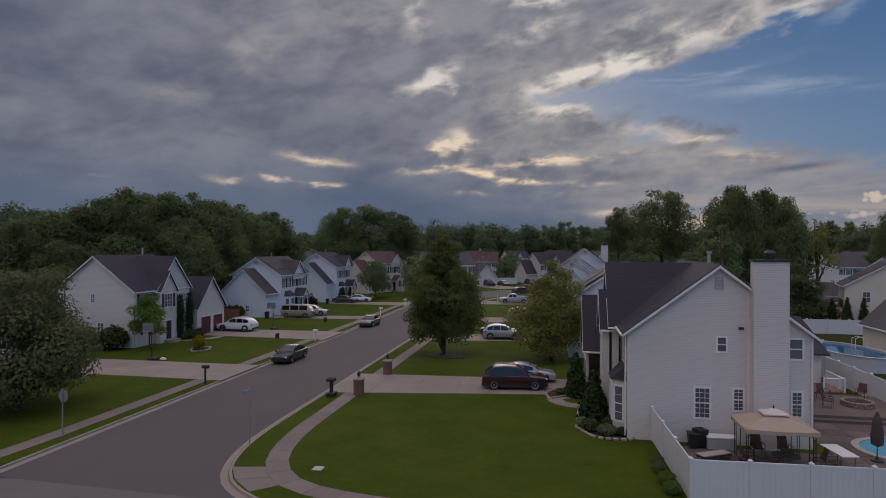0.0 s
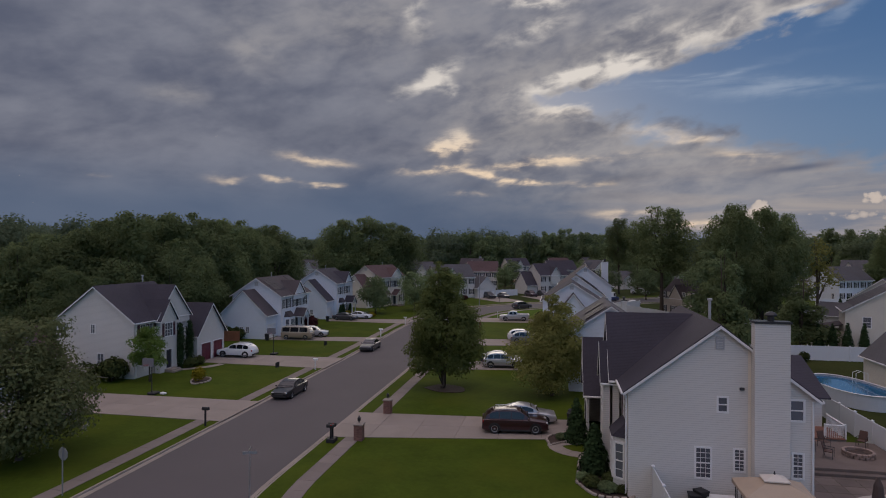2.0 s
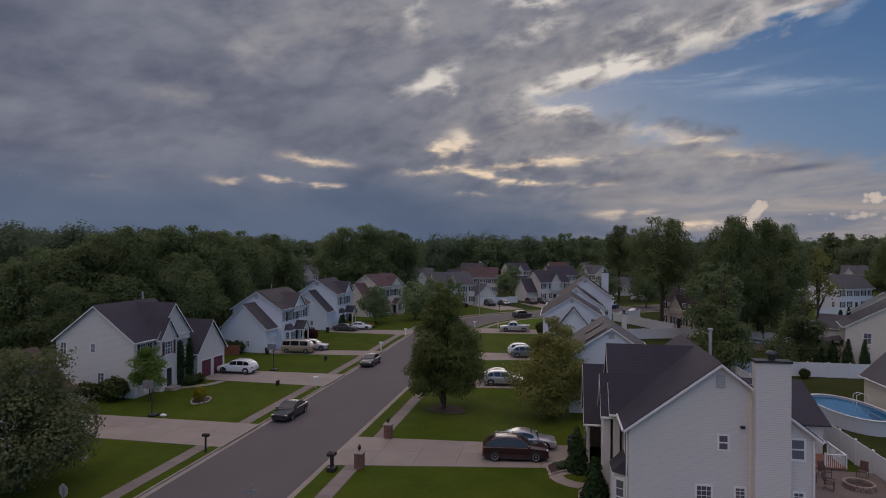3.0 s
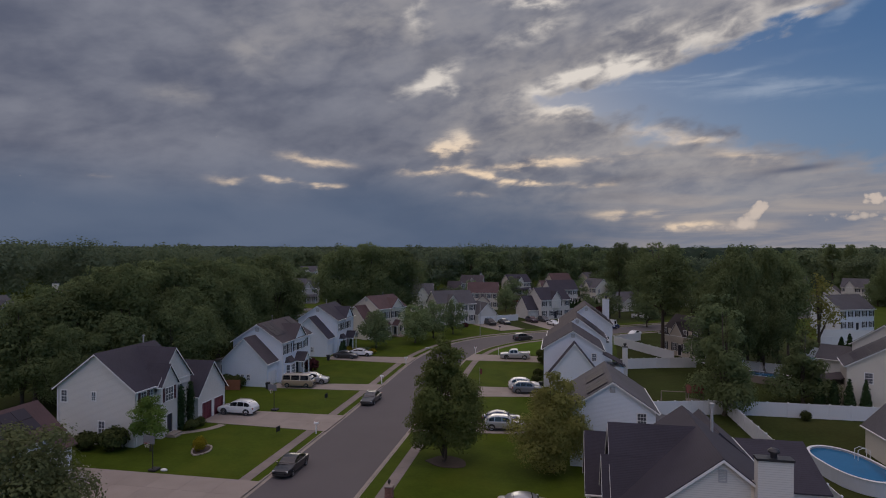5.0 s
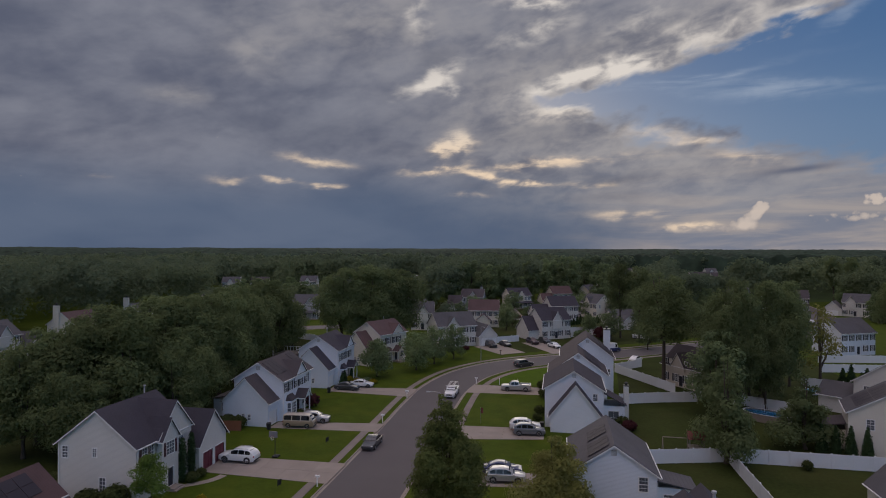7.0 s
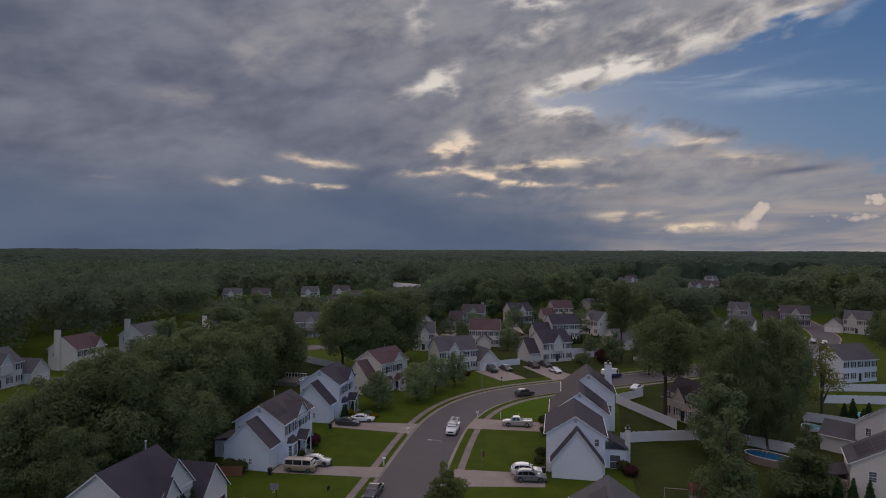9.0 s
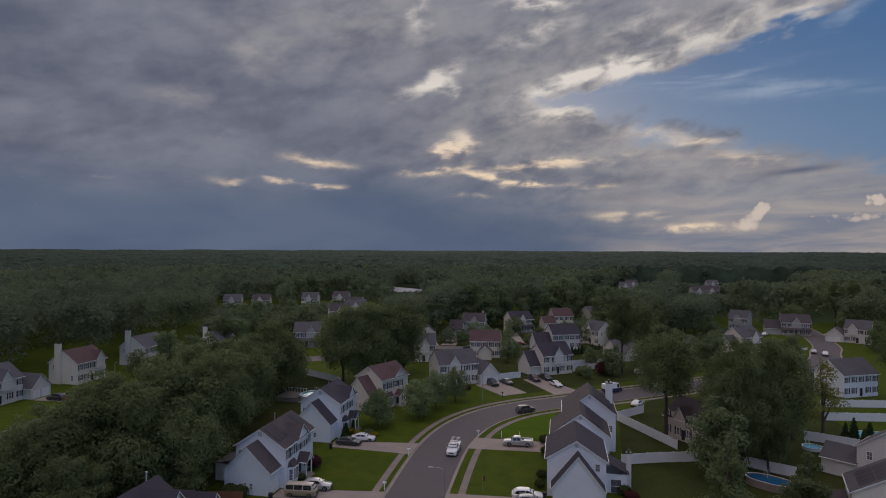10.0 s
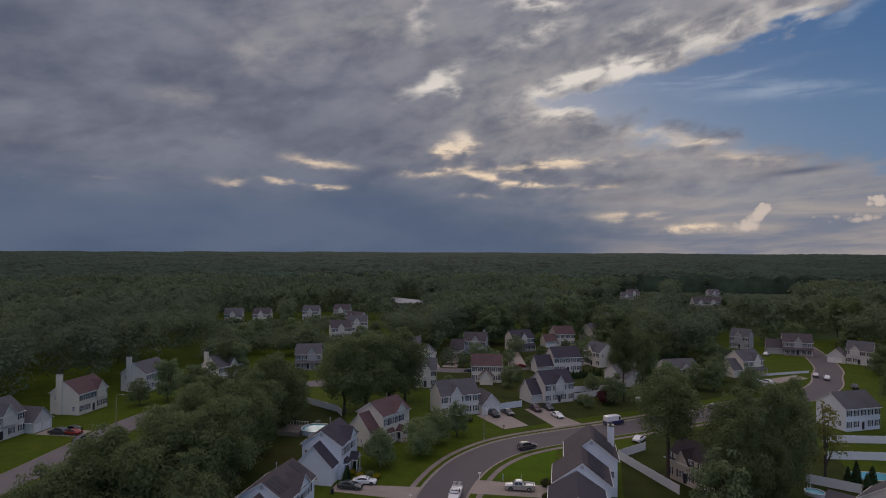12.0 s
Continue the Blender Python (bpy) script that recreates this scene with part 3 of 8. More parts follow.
# ---- trees ----
def leaf_cloud(rng, centers, radii, count, size, squash=0.8, inner=0.15):
    """Leaf clumps as small bent faces over the outside of many round boughs: corners (n, 4, 3)."""
    centers, radii = np.asarray(centers, float), np.asarray(radii, float)
    w = radii**2 / (radii**2).sum()
    k = rng.choice(len(centers), count, p=w)
    d = rng.normal(size=(count, 3))
    d /= np.linalg.norm(d, axis=1)[:, None]
    d[:, 2] = np.where((d[:, 2] < -0.35) & (rng.random(count) < 0.6), -d[:, 2], d[:, 2])
    rad = radii[k] * (1 - inner * rng.random(count) ** 2 * 3 + 0.10 * rng.normal(size=count))
    p = centers[k] + d * rad[:, None] * np.array([1, 1, squash])
    nrm = d + np.array([0, 0, 0.30]) + 0.24 * rng.normal(size=(count, 3))
    nrm /= np.linalg.norm(nrm, axis=1)[:, None]
    a = np.cross(nrm, rng.normal(size=(count, 3)))
    a /= np.linalg.norm(a, axis=1)[:, None] + 1e-9
    b = np.cross(nrm, a)
    s = size * (0.55 + 0.9 * rng.random(count))[:, None]
    q = np.stack([p - a * s * 0.5, p - b * s * 0.42 + nrm * s * 0.10, p + a * s * 0.5, p + b * s * 0.42 - nrm * s * 0.06], 1)
    return q


def quads_mesh(name, q, material):
    n = len(q)
    me = bpy.data.meshes.new(name)
    me.vertices.add(4 * n)
    me.vertices.foreach_set("co", q.reshape(-1).astype(np.float32))
    me.loops.add(4 * n)
    me.loops.foreach_set("vertex_index", np.arange(4 * n, dtype=np.int32))
    me.polygons.add(n)
    me.polygons.foreach_set("loop_start", np.arange(0, 4 * n, 4, dtype=np.int32))
    me.materials.append(material)
    me.update(calc_edges=True)
    return me


def boughs(rng, h, r, base, n, form):
    """Round boughs that fill a crown: oak (broad), pyramid, cone, egg."""
    c, rad = [], []
    for i in range(n):
        t = (i + 0.5) / n
        z = base + (h - base) * (0.10 + 0.86 * t)
        f = {"oak": math.sin(math.pi * min(1, 0.22 + 0.70 * t)) ** 0.7, "egg": math.sin(math.pi * min(1, 0.18 + 0.74 * t)) ** 0.85, "pyramid": math.sin(math.pi * min(1, 0.27 + 0.70 * t)) ** 0.9, "cone": 0.10 + 0.95 * (1 - t) ** 0.8}[form]
        reach = r * f
        for j in range({"oak": 5, "pyramid": 5}.get(form, 2)):
            a = rng.random() * 2 * math.pi
            rr = reach * (0.28 + 0.46 * rng.random() if form in ("egg", "cone") else 0.15 + 0.62 * rng.random() ** 0.7)
            c.append((rr * math.cos(a), rr * math.sin(a), z + rng.normal() * 0.3))
            rad.append(max(0.45, reach * ((0.38 if form in ("egg", "cone") else 0.24) + 0.26 * rng.random())))
    return c, rad


def tree_parts(seed, h, r, base, form, leaves, size, material, n=9, trunk=None):
    rng = np.random.default_rng(seed)
    c, rad = boughs(rng, h, r, base, n, form)
    crown = quads_mesh("crown", leaf_cloud(rng, c, rad, leaves, size), material)
    tr = trunk or 0.022 * h
    s = Shape()
    lean = rng.normal(size=2) * 0.02 * h
    top = (lean[0], lean[1], base + (h - base) * 0.62)
    s.tube([(0, 0, -0.2), (0, 0, 0.25), (lean[0] * 0.3, lean[1] * 0.3, base * 0.7), (lean[0] * 0.7, lean[1] * 0.7, base + (h - base) * 0.3), top], tr * 1.25, 9, tr * 0.3)
    for i in range(7):
        q = c[rng.integers(len(c))]
        z0 = min(q[2] - 0.5, base * (0.8 + 0.5 * rng.random()) + 0.12 * (h - base) * rng.random())
        f = min(1.0, z0 / max(top[2], 0.1))
        s.tube([(lean[0] * f, lean[1] * f, z0), (q[0] * 0.5, q[1] * 0.5, (z0 + q[2]) / 2 - 0.1), (q[0] * 0.95, q[1] * 0.95, q[2])], tr * 0.5, 6, tr * 0.12)
    return s.mesh("trunk", M_BARK, True), crown


def plant_tree(m, meshes, label, group="", name="tree"):
    t = thing(name, m, label, "tree", group)
    part("trunk", meshes[0], None, t)
    part("crown", meshes[1], None, t)
    return t

# ---- houses ----
CACHE = {}


def wall_shape(u0, u1, z0, z1, holes, thick=0.16):
    """A wall in the u-z plane, outside at v = 0, with openings (u, z, w, h) cut through it."""
    us = sorted({u0, u1, *[x for u, z, w, h in holes for x in (u, u + w)]})
    zs = sorted({z0, z1, *[x for u, z, w, h in holes for x in (z, z + h)]})
    s = Shape()
    for a, b in zip(us, us[1:]):
        for c, d in zip(zs, zs[1:]):
            mu, mz = (a + b) / 2, (c + d) / 2
            if any(u < mu < u + w and z < mz < z + h for u, z, w, h in holes):
                continue
            s.face((a, 0, c), (b, 0, c), (b, 0, d), (a, 0, d))
            s.face((a, thick, c), (a, thick, d), (b, thick, d), (b, thick, c))
    for u, z, w, h in holes:
        s.loft([[(u, 0, z), (u + w, 0, z), (u + w, 0, z + h), (u, 0, z + h)], [(u, thick, z), (u + w, thick, z), (u + w, thick, z + h), (u, thick, z + h)]], caps=False)
    return s


def plain_mesh(s, name, material):
    """A mesh in one piece."""
    return s.mesh(name, material, weld=True)


def window_meshes(w, h, cols, rows):
    """Frame with sill, meeting rail and glazing bars; and the panes."""
    key = ("win", round(w, 2), round(h, 2), cols, rows)
    if key not in CACHE:
        t, b, bar = 0.065, 0.035, 0.007
        xs = [(w * i / cols, w * (i + 1) / cols) for i in range(cols)]
        zs = [(h * j / rows, h * (j + 1) / rows) for j in range(rows)]
        holes = []
        for i, (x0, x1) in enumerate(xs):
            for j, (z0, z1) in enumerate(zs):
                a0, a1 = x0 + (b if i == 0 else bar), x1 - (b if i == cols - 1 else bar)
                c0 = z0 + (b if j == 0 else 0.03 if abs(z0 - h / 2) < 0.02 else bar)
                c1 = z1 - (b if j == rows - 1 else 0.03 if abs(z1 - h / 2) < 0.02 else bar)
                holes.append((a0, c0, a1 - a0, c1 - c0))
        f = wall_shape(-t, w + t, -t, h + t, holes, 0.09)
        for u0, u1, z0, z1 in ((-t, w + t, -t, h + t),):
            f.loft([[(u0, 0, z0), (u1, 0, z0), (u1, 0, z1), (u0, 0, z1)], [(u0, 0.09, z0), (u1, 0.09, z0), (u1, 0.09, z1), (u0, 0.09, z1)]], caps=False)
        f.v = [(x, y - 0.035, z) for x, y, z in f.v]
        g = Shape().box(0.01, w - 0.01, 0.02, 0.03, 0.01, h - 0.01)
        CACHE[key] = f.mesh("window", M_TRIM, weld=True), g.mesh("pane", M_GLASS)
    return CACHE[key]


def shutter_mesh(w, h, material):
    key = ("shut", round(w, 2), round(h, 2), material.name)
    if key not in CACHE:
        s = Shape()
        s.box(0, 0.05, -0.05, -0.002, 0, h), s.box(w - 0.05, w, -0.05, -0.002, 0, h)
        for z in (0, h / 2 - 0.03, h - 0.06):
            s.box(0.05, w - 0.05, -0.05, -0.002, z, z + 0.06)
        n = max(3, int(h / 0.11))
        for i in range(n):
            z = h * i / n
            s.face((0.05, -0.02, z), (w - 0.05, -0.02, z), (w - 0.05, -0.042, z + h / n), (0.05, -0.042, z + h / n))
        CACHE[key] = s.mesh("shutter", material)
    return CACHE[key]


def face_pose(x, y, z, ang):
    """A wall's own frame: u along it to the right as seen from outside, v into the house. ang 0: the wall looks to -y."""
    return pose(x, y, z, 0, 0, ang)


def put(ob, m):
    ob.matrix_basis = m
    return ob


def add_window(house, m, u, z, w, h, cols=2, rows=4, shutters=None, label=""):
    fr, gl = window_meshes(w, h, cols, rows)
    win = put(part("window", fr, None, house, label), m @ pose(u, 0, z))
    part("pane", gl, None, win, "dark reflecting window glass")
    if shutters:
        sw = 0.34
        for off in (-sw - 0.09, w + 0.09):
            put(part("shutter", shutter_mesh(sw, h + 0.04, shutters), None, house), m @ pose(u + off, 0, z - 0.02))
    return win


def walls(house, x0, x1, y0, y1, z0, z1, siding, openings=(), faces="flbr"):
    """Four walls of a block. openings: (face, u, z, w, h, kind, extra); u from the face's left as seen from outside."""
    spec = {"f": (x0, y0, 0, x1 - x0), "r": (x1, y0, 90, y1 - y0), "b": (x1, y1, 180, x1 - x0), "l": (x0, y1, 270, y1 - y0)}
    for k in faces:
        x, y, ang, length = spec[k]
        m = face_pose(x, y, 0, ang)
        mine = [o for o in openings if o[0] == k]
        inset = 0.0 if k in "fb" else 0.16
        s = wall_shape(inset, length - inset, z0, z1, [(o[1], o[2], o[3], o[4]) for o in mine])
        s.loft([[(inset, v, z0), (length - inset, v, z0), (length - inset, v, z1), (inset, v, z1)] for v in (0, 0.16)], caps=False)
        me = plain_mesh(s, "wall", siding)
        put(part("wall", me, None, house), m)
        for o in mine:
            kind, extra = o[5], (o[6] if len(o) > 6 else {})
            if kind == "window":
                add_window(house, m, o[1], o[2], o[3], o[4], **extra)
            elif kind == "door":
                add_door(house, m, o[1], o[2], o[3], o[4], **extra)
            elif kind == "garage":
                add_garage_door(house, m, o[1], o[2], o[3], o[4], **extra)


def add_door(house, m, u, z, w, h, material=None, label="panelled front door"):
    s = Shape().box(0.03, w - 0.03, 0.06, 0.11, 0.02, h - 0.03)
    for j, (a, b) in enumerate(((0.12, 0.42), (0.5, 0.95))):
        for c, d in ((0.14, 0.46), (0.54, 0.86)):
            s.box(w * c, w * d, 0.045, 0.06, h * a, h * b)
    door = put(part("door", s, material or M_TRIM, house, label), m @ pose(u, 0, z))
    fr = Shape()
    fr.box(-0.10, 0.0, -0.04, 0.06, 0, h + 0.1), fr.box(w, w + 0.10, -0.04, 0.06, 0, h + 0.1), fr.box(0.0, w, -0.04, 0.06, h, h + 0.1)
    part("door_frame", fr, M_TRIM, door)
    part("handle", Shape().tube([(w - 0.12, 0.0, h * 0.45), (w - 0.12, 0.05, h * 0.45)], 0.03, 8), M_METAL, door, "brass knob")


def add_garage_door(house, m, u, z, w, h, material=None, label=""):
    n = max(3, round(w / 0.65))
    s = wall_shape(0.02, w - 0.02, 0.0, h, [(0.02 + (w - 0.04) * (c + 0.1) / n, h * (r + 0.15) / 4, (w - 0.04) * 0.8 / n, h * 0.7 / 4) for r in range(4) for c in range(n)], 0.03)
    s.v = [(x, y + 0.08, z) for x, y, z in s.v]
    s.face((0.02, 0.11, 0), (w - 0.02, 0.11, 0), (w - 0.02, 0.11, h), (0.02, 0.11, h))
    d = put(part("garage_door", s.mesh("garage_door", material or M_TRIM, weld=True), None, house, label), m @ pose(u, 0, z))
    fr = Shape()
    fr.box(-0.12, 0.0, -0.03, 0.09, 0, h + 0.12), fr.box(w, w + 0.12, -0.03, 0.09, 0, h + 0.12), fr.box(0.0, w, -0.03, 0.09, h, h + 0.12)
    part("door_frame", fr, M_TRIM, d)


def gable_roof(house, x0, x1, y0, y1, ze, zr, axis, roof, siding, over=0.32, rake=0.28, ends=(True, True), vent=None, trim=True, thick=0.14, ridge_at=None):
    """A ridged roof over a block, its gable ends and its white boards. axis: the ridge's way. ridge_at: where the ridge stands across."""
    ax = axis == "x"
    a0, a1, b0, b1 = (x0, x1, y0, y1) if ax else (y0, y1, x0, x1)
    br = (b0 + b1) / 2 if ridge_at is None else ridge_at
    P = (lambda a, b, z: (a, b, z)) if ax else (lambda a, b, z: (b, a, z))
    r0, r1 = a0 - (rake if ends[0] else 0), a1 + (rake if ends[1] else 0)
    s = Shape()
    for b_e, sgn in ((b0, -1), (b1, 1)):
        slope = (zr - ze) / abs(br - b_e)
        be, zz = b_e + sgn * over, ze - slope * over
        nz = thick
        s.loft([[P(r0, br, zr + 0.0), P(r0, be, zz), P(r0, be, zz + nz), P(r0, br, zr + nz)], [P(r1, br, zr), P(r1, be, zz), P(r1, be, zz + nz), P(r1, br, zr + nz)]])
    part("roof", s, roof, house)
    for e, a, on in ((0, a0, ends[0]), (1, a1, ends[1])):
        if not on:
            continue
        g = Shape()
        d = 0.16 if e == 0 else -0.16
        g.loft([[P(a, b0, ze), P(a, b1, ze), P(a, br, zr)], [P(a + d, b0, ze), P(a + d, b1, ze), P(a + d, br, zr)]])
        part("gable", g, siding, house)
        if trim:
            t = Shape()
            edge = r0 if e == 0 else r1
            for b_e, sgn in ((b0, -1), (b1, 1)):
                slope = (zr - ze) / abs(br - b_e)
                be, zz = b_e + sgn * over, ze - slope * over
                o = -0.025 if e == 0 else 0.025
                t.loft([[P(edge + o, br, zr - 0.09), P(edge + o, be, zz - 0.09), P(edge + o, be, zz + 0.07), P(edge + o, br, zr + 0.07)], [P(edge - o * 0.2, br, zr - 0.09), P(edge - o * 0.2, be, zz - 0.09), P(edge - o * 0.2, be, zz + 0.07), P(edge - o * 0.2, br, zr + 0.07)]])
            part("rake_board", t, M_TRIM, house)
        if vent:
            w, h, zc = vent
            v = Shape()
            out = -0.05 if e == 0 else 0.05
            lo, hi = sorted((a, a + out))
            bx = (lambda p0, p1, q0, q1: v.box(lo, hi, p0, p1, q0, q1)) if ax else (lambda p0, p1, q0, q1: v.box(p0, p1, lo, hi, q0, q1))
            bx(br - w / 2, br + w / 2, zc, zc + 0.05), bx(br - w / 2, br + w / 2, zc + h - 0.05, zc + h), bx(br - w / 2, br - w / 2 + 0.05, zc + 0.05, zc + h - 0.05), bx(br + w / 2 - 0.05, br + w / 2, zc + 0.05, zc + h - 0.05)
            lo, hi = sorted((a, a + out * 0.6))
            k = max(4, int(h / 0.09))
            for i in range(k):
                bx(br - w / 2 + 0.05, br + w / 2 - 0.05, zc + 0.05 + (h - 0.1) * i / k, zc + 0.05 + (h - 0.1) * (i + 0.62) / k)
            part("vent", v, M_VENT, house, "louvred gable vent")
    if trim:
        for b_e, sgn in ((b0, -1), (b1, 1)):
            gt = Shape()
            slope = (zr - ze) / abs(br - b_e)
            be, zz = b_e + sgn * over, ze - slope * over
            lo, hi = sorted((be, be + sgn * 0.11))
            (gt.block(r0, r1, lo, hi, zz - 0.02, zz + 0.11, 0.02) if ax else gt.block(lo, hi, r0, r1, zz - 0.02, zz + 0.11, 0.02))
            part("gutter", gt, M_TRIM, house)


def downspout(house, x, y, z1):
    part("downspout", Shape().block(x - 0.05, x + 0.05, y - 0.04, y + 0.04, 0.15, z1, 0.015), M_TRIM, house)
M_METAL = mat("dark_metal", (0.06, 0.06, 0.065), 0.45, 0.1, 4, 30, metal=0.7)
M_VENT = mat("vent_grey", (0.42, 0.42, 0.43), 0.6, 0.05, 3, 20)
M_SHUT = mat("dark_shutter", (0.030, 0.030, 0.042), 0.6, 0.1, 3, 20)
M_SHUTR = mat("maroon_shutter", (0.080, 0.022, 0.032), 0.6, 0.1, 3, 20)
M_MAROON = mat("maroon_door", (0.150, 0.030, 0.045), 0.5, 0.12, 1.5, 14)
M_SOLAR = mat("solar_panel", (0.050, 0.045, 0.055), 0.6, 0.12, 0.5, 8, spec=0.10)
M_FOUND = mat("foundation", (0.30, 0.28, 0.26), 0.9, 0.15, 1, 12, stain=0.3)
M_STAINED = mat("stained_siding", (0.76, 0.70, 0.61), 0.55, 0.05, 0.5, 6.0, 0.35, lines=("Z", 0.115, 0.13), stain=0.45, stain_color=(0.70, 0.56, 0.40))
HOUSES = []                                           # plan centres, kept clear of woods


def W(face, u, z, w=0.9, h=1.5, cols=2, rows=4, sh=None, label=""):
    return (face, u, z, w, h, "window", {"cols": cols, "rows": rows, "shutters": sh, "label": label})


def new_house(x, y, ang, L, Wd, label, group="houses along the street", z=LAWN):
    m = pose(x, y, z, 0, 0, ang)
    c = m @ Vector((L / 2, Wd / 2, 0))
    HOUSES.append((c.x, c.y))
    return thing("house", m, label, "house", group)


def chimney(h, x0, x1, y0, y1, z1, siding, label="sided chimney with a dark cap"):
    s = Shape().box(x0, x1, y0, y1, -0.1, z1 - 0.12)
    ch = part("chimney", s, siding, h, label)
    c = Shape().box(x0 - 0.06, x1 + 0.06, y0 - 0.06, y1 + 0.06, z1 - 0.12, z1)
    part("cap", c, M_METAL, ch)
    mx, my = (x0 + x1) / 2, (y0 + y1) / 2
    part("flue", Shape().disc([(0.17, z1), (0.17, z1 + 0.25), (0.30, z1 + 0.28), (0.30, z1 + 0.36), (0.22, z1 + 0.46), (0.12, z1 + 0.5)], mx, my, 12), M_METAL, ch)
    return ch


def roof_pipe(h, x, y, z0, z1, r=0.06):
    part("vent_pipe", Shape().disc([(r, z0), (r, z1 - 0.15), (r * 1.7, z1 - 0.14), (r * 1.7, z1)], x, y, 10), M_VENT, h)


def solar(h, x0, x1, y_low, z_low, y_high, z_high, nx, ny):
    """Framed panels on a slope that climbs along y."""
    up = Vector((0, y_high - y_low, z_high - z_low))
    n = Vector((0, -(z_high - z_low), y_high - y_low)).normalized()
    if n.z < 0:
        n = -n
    for i in range(nx):
        for j in range(ny):
            u0, u1 = x0 + (x1 - x0) * (i + 0.02) / nx, x0 + (x1 - x0) * (i + 0.98) / nx
            p = lambda u, t, o: Vector((u, y_low, z_low)) + up * t + n * o
            t0, t1 = (j + 0.02) / ny, (j + 0.98) / ny
            s = Shape().loft([[p(u0, t0, 0.10), p(u1, t0, 0.10), p(u1, t1, 0.10), p(u0, t1, 0.10)], [p(u0, t0, 0.145), p(u1, t0, 0.145), p(u1, t1, 0.145), p(u0, t1, 0.145)]])
            part("solar_panel", s, M_SOLAR, h, "dark glossy solar panel")


def lean_roof(h, x0, x1, y0, y1, zlow, zhigh, roof, low="y1"):
    """A single slope; low names the side where it is lowest."""
    z = {"y1": (zhigh, zhigh, zlow, zlow), "y0": (zlow, zlow, zhigh, zhigh), "x0": (zlow, zhigh, zhigh, zlow), "x1": (zhigh, zlow, zlow, zhigh)}[low]
    c = [(x0, y0), (x1, y0), (x1, y1), (x0, y1)]
    part("roof", Shape().loft([[(*p, q) for p, q in zip(c, z)], [(*p, q + 0.12) for p, q in zip(c, z)]]), roof, h)


def porch_step(h, x0, x1, y0, y1, n=2):
    for i in range(n):
        d = 0.3 * (n - 1 - i)
        part("step", Shape().block(x0, x1, y0 - d, y1, 0.17 * i, 0.17 * (i + 1) - 0.003, 0.015), M_CONC, h)


def bay(h, x, w, roof, siding, y=0.0, z0=0.5, z1=2.9, d=0.75):
    """A boxed bay with slanted sides, a window and a small hipped roof on the front wall."""
    o = 0.45
    body = Shape().prism([(x, y), (x + o, y - d), (x + w - o, y - d), (x + w, y)], z0 - 0.4, z1)
    b = part("bay", body, siding, h, "boxed bay window")
    r = Shape().loft([[(x - 0.12, y, z1), (x + o - 0.08, y - d - 0.14, z1), (x + w - o + 0.08, y - d - 0.14, z1), (x + w + 0.12, y, z1)], [(x + 0.3, y, z1 + 0.85), (x + o, y - 0.02, z1 + 0.85), (x + w - o, y - 0.02, z1 + 0.85), (x + w - 0.3, y, z1 + 0.85)]])
    part("bay_roof", r, roof, b)
    ww = w - 2 * o - 0.2
    fr, gl = window_meshes(ww, z1 - z0 - 0.5, 3, 4)
    win = put(part("window", fr, None, h), pose(x + o + 0.1, y - d - 0.055, z0 + 0.15))
    part("pane", gl, None, win)
    side = math.hypot(o, d)
    ang = math.degrees(math.atan2(d, o))
    for px, a in ((x + 0.02, -ang), (x + w - o + 0.02, ang)):
        m = pose(px, y - 0.05 if a < 0 else y - d - 0.05, z0 + 0.15, 0, 0, a)
        fr2, gl2 = window_meshes(side - 0.3, z1 - z0 - 0.5, 1, 4)
        wv = put(part("window", fr2, None, h), m @ pose(0.15, -0.02, 0))
        part("pane", gl2, None, wv)


def front_gable(h, xc, w, ze, zr, y_front, y_back, roof, siding, L_vent=True, drop=0.0):
    """A cross gable that looks out of the front slope, ridge running back into the main roof."""
    gable_roof(h, xc - w / 2, xc + w / 2, y_front, y_back, ze, zr, "y", roof, siding, over=0.22, rake=0.25, ends=(True, False))


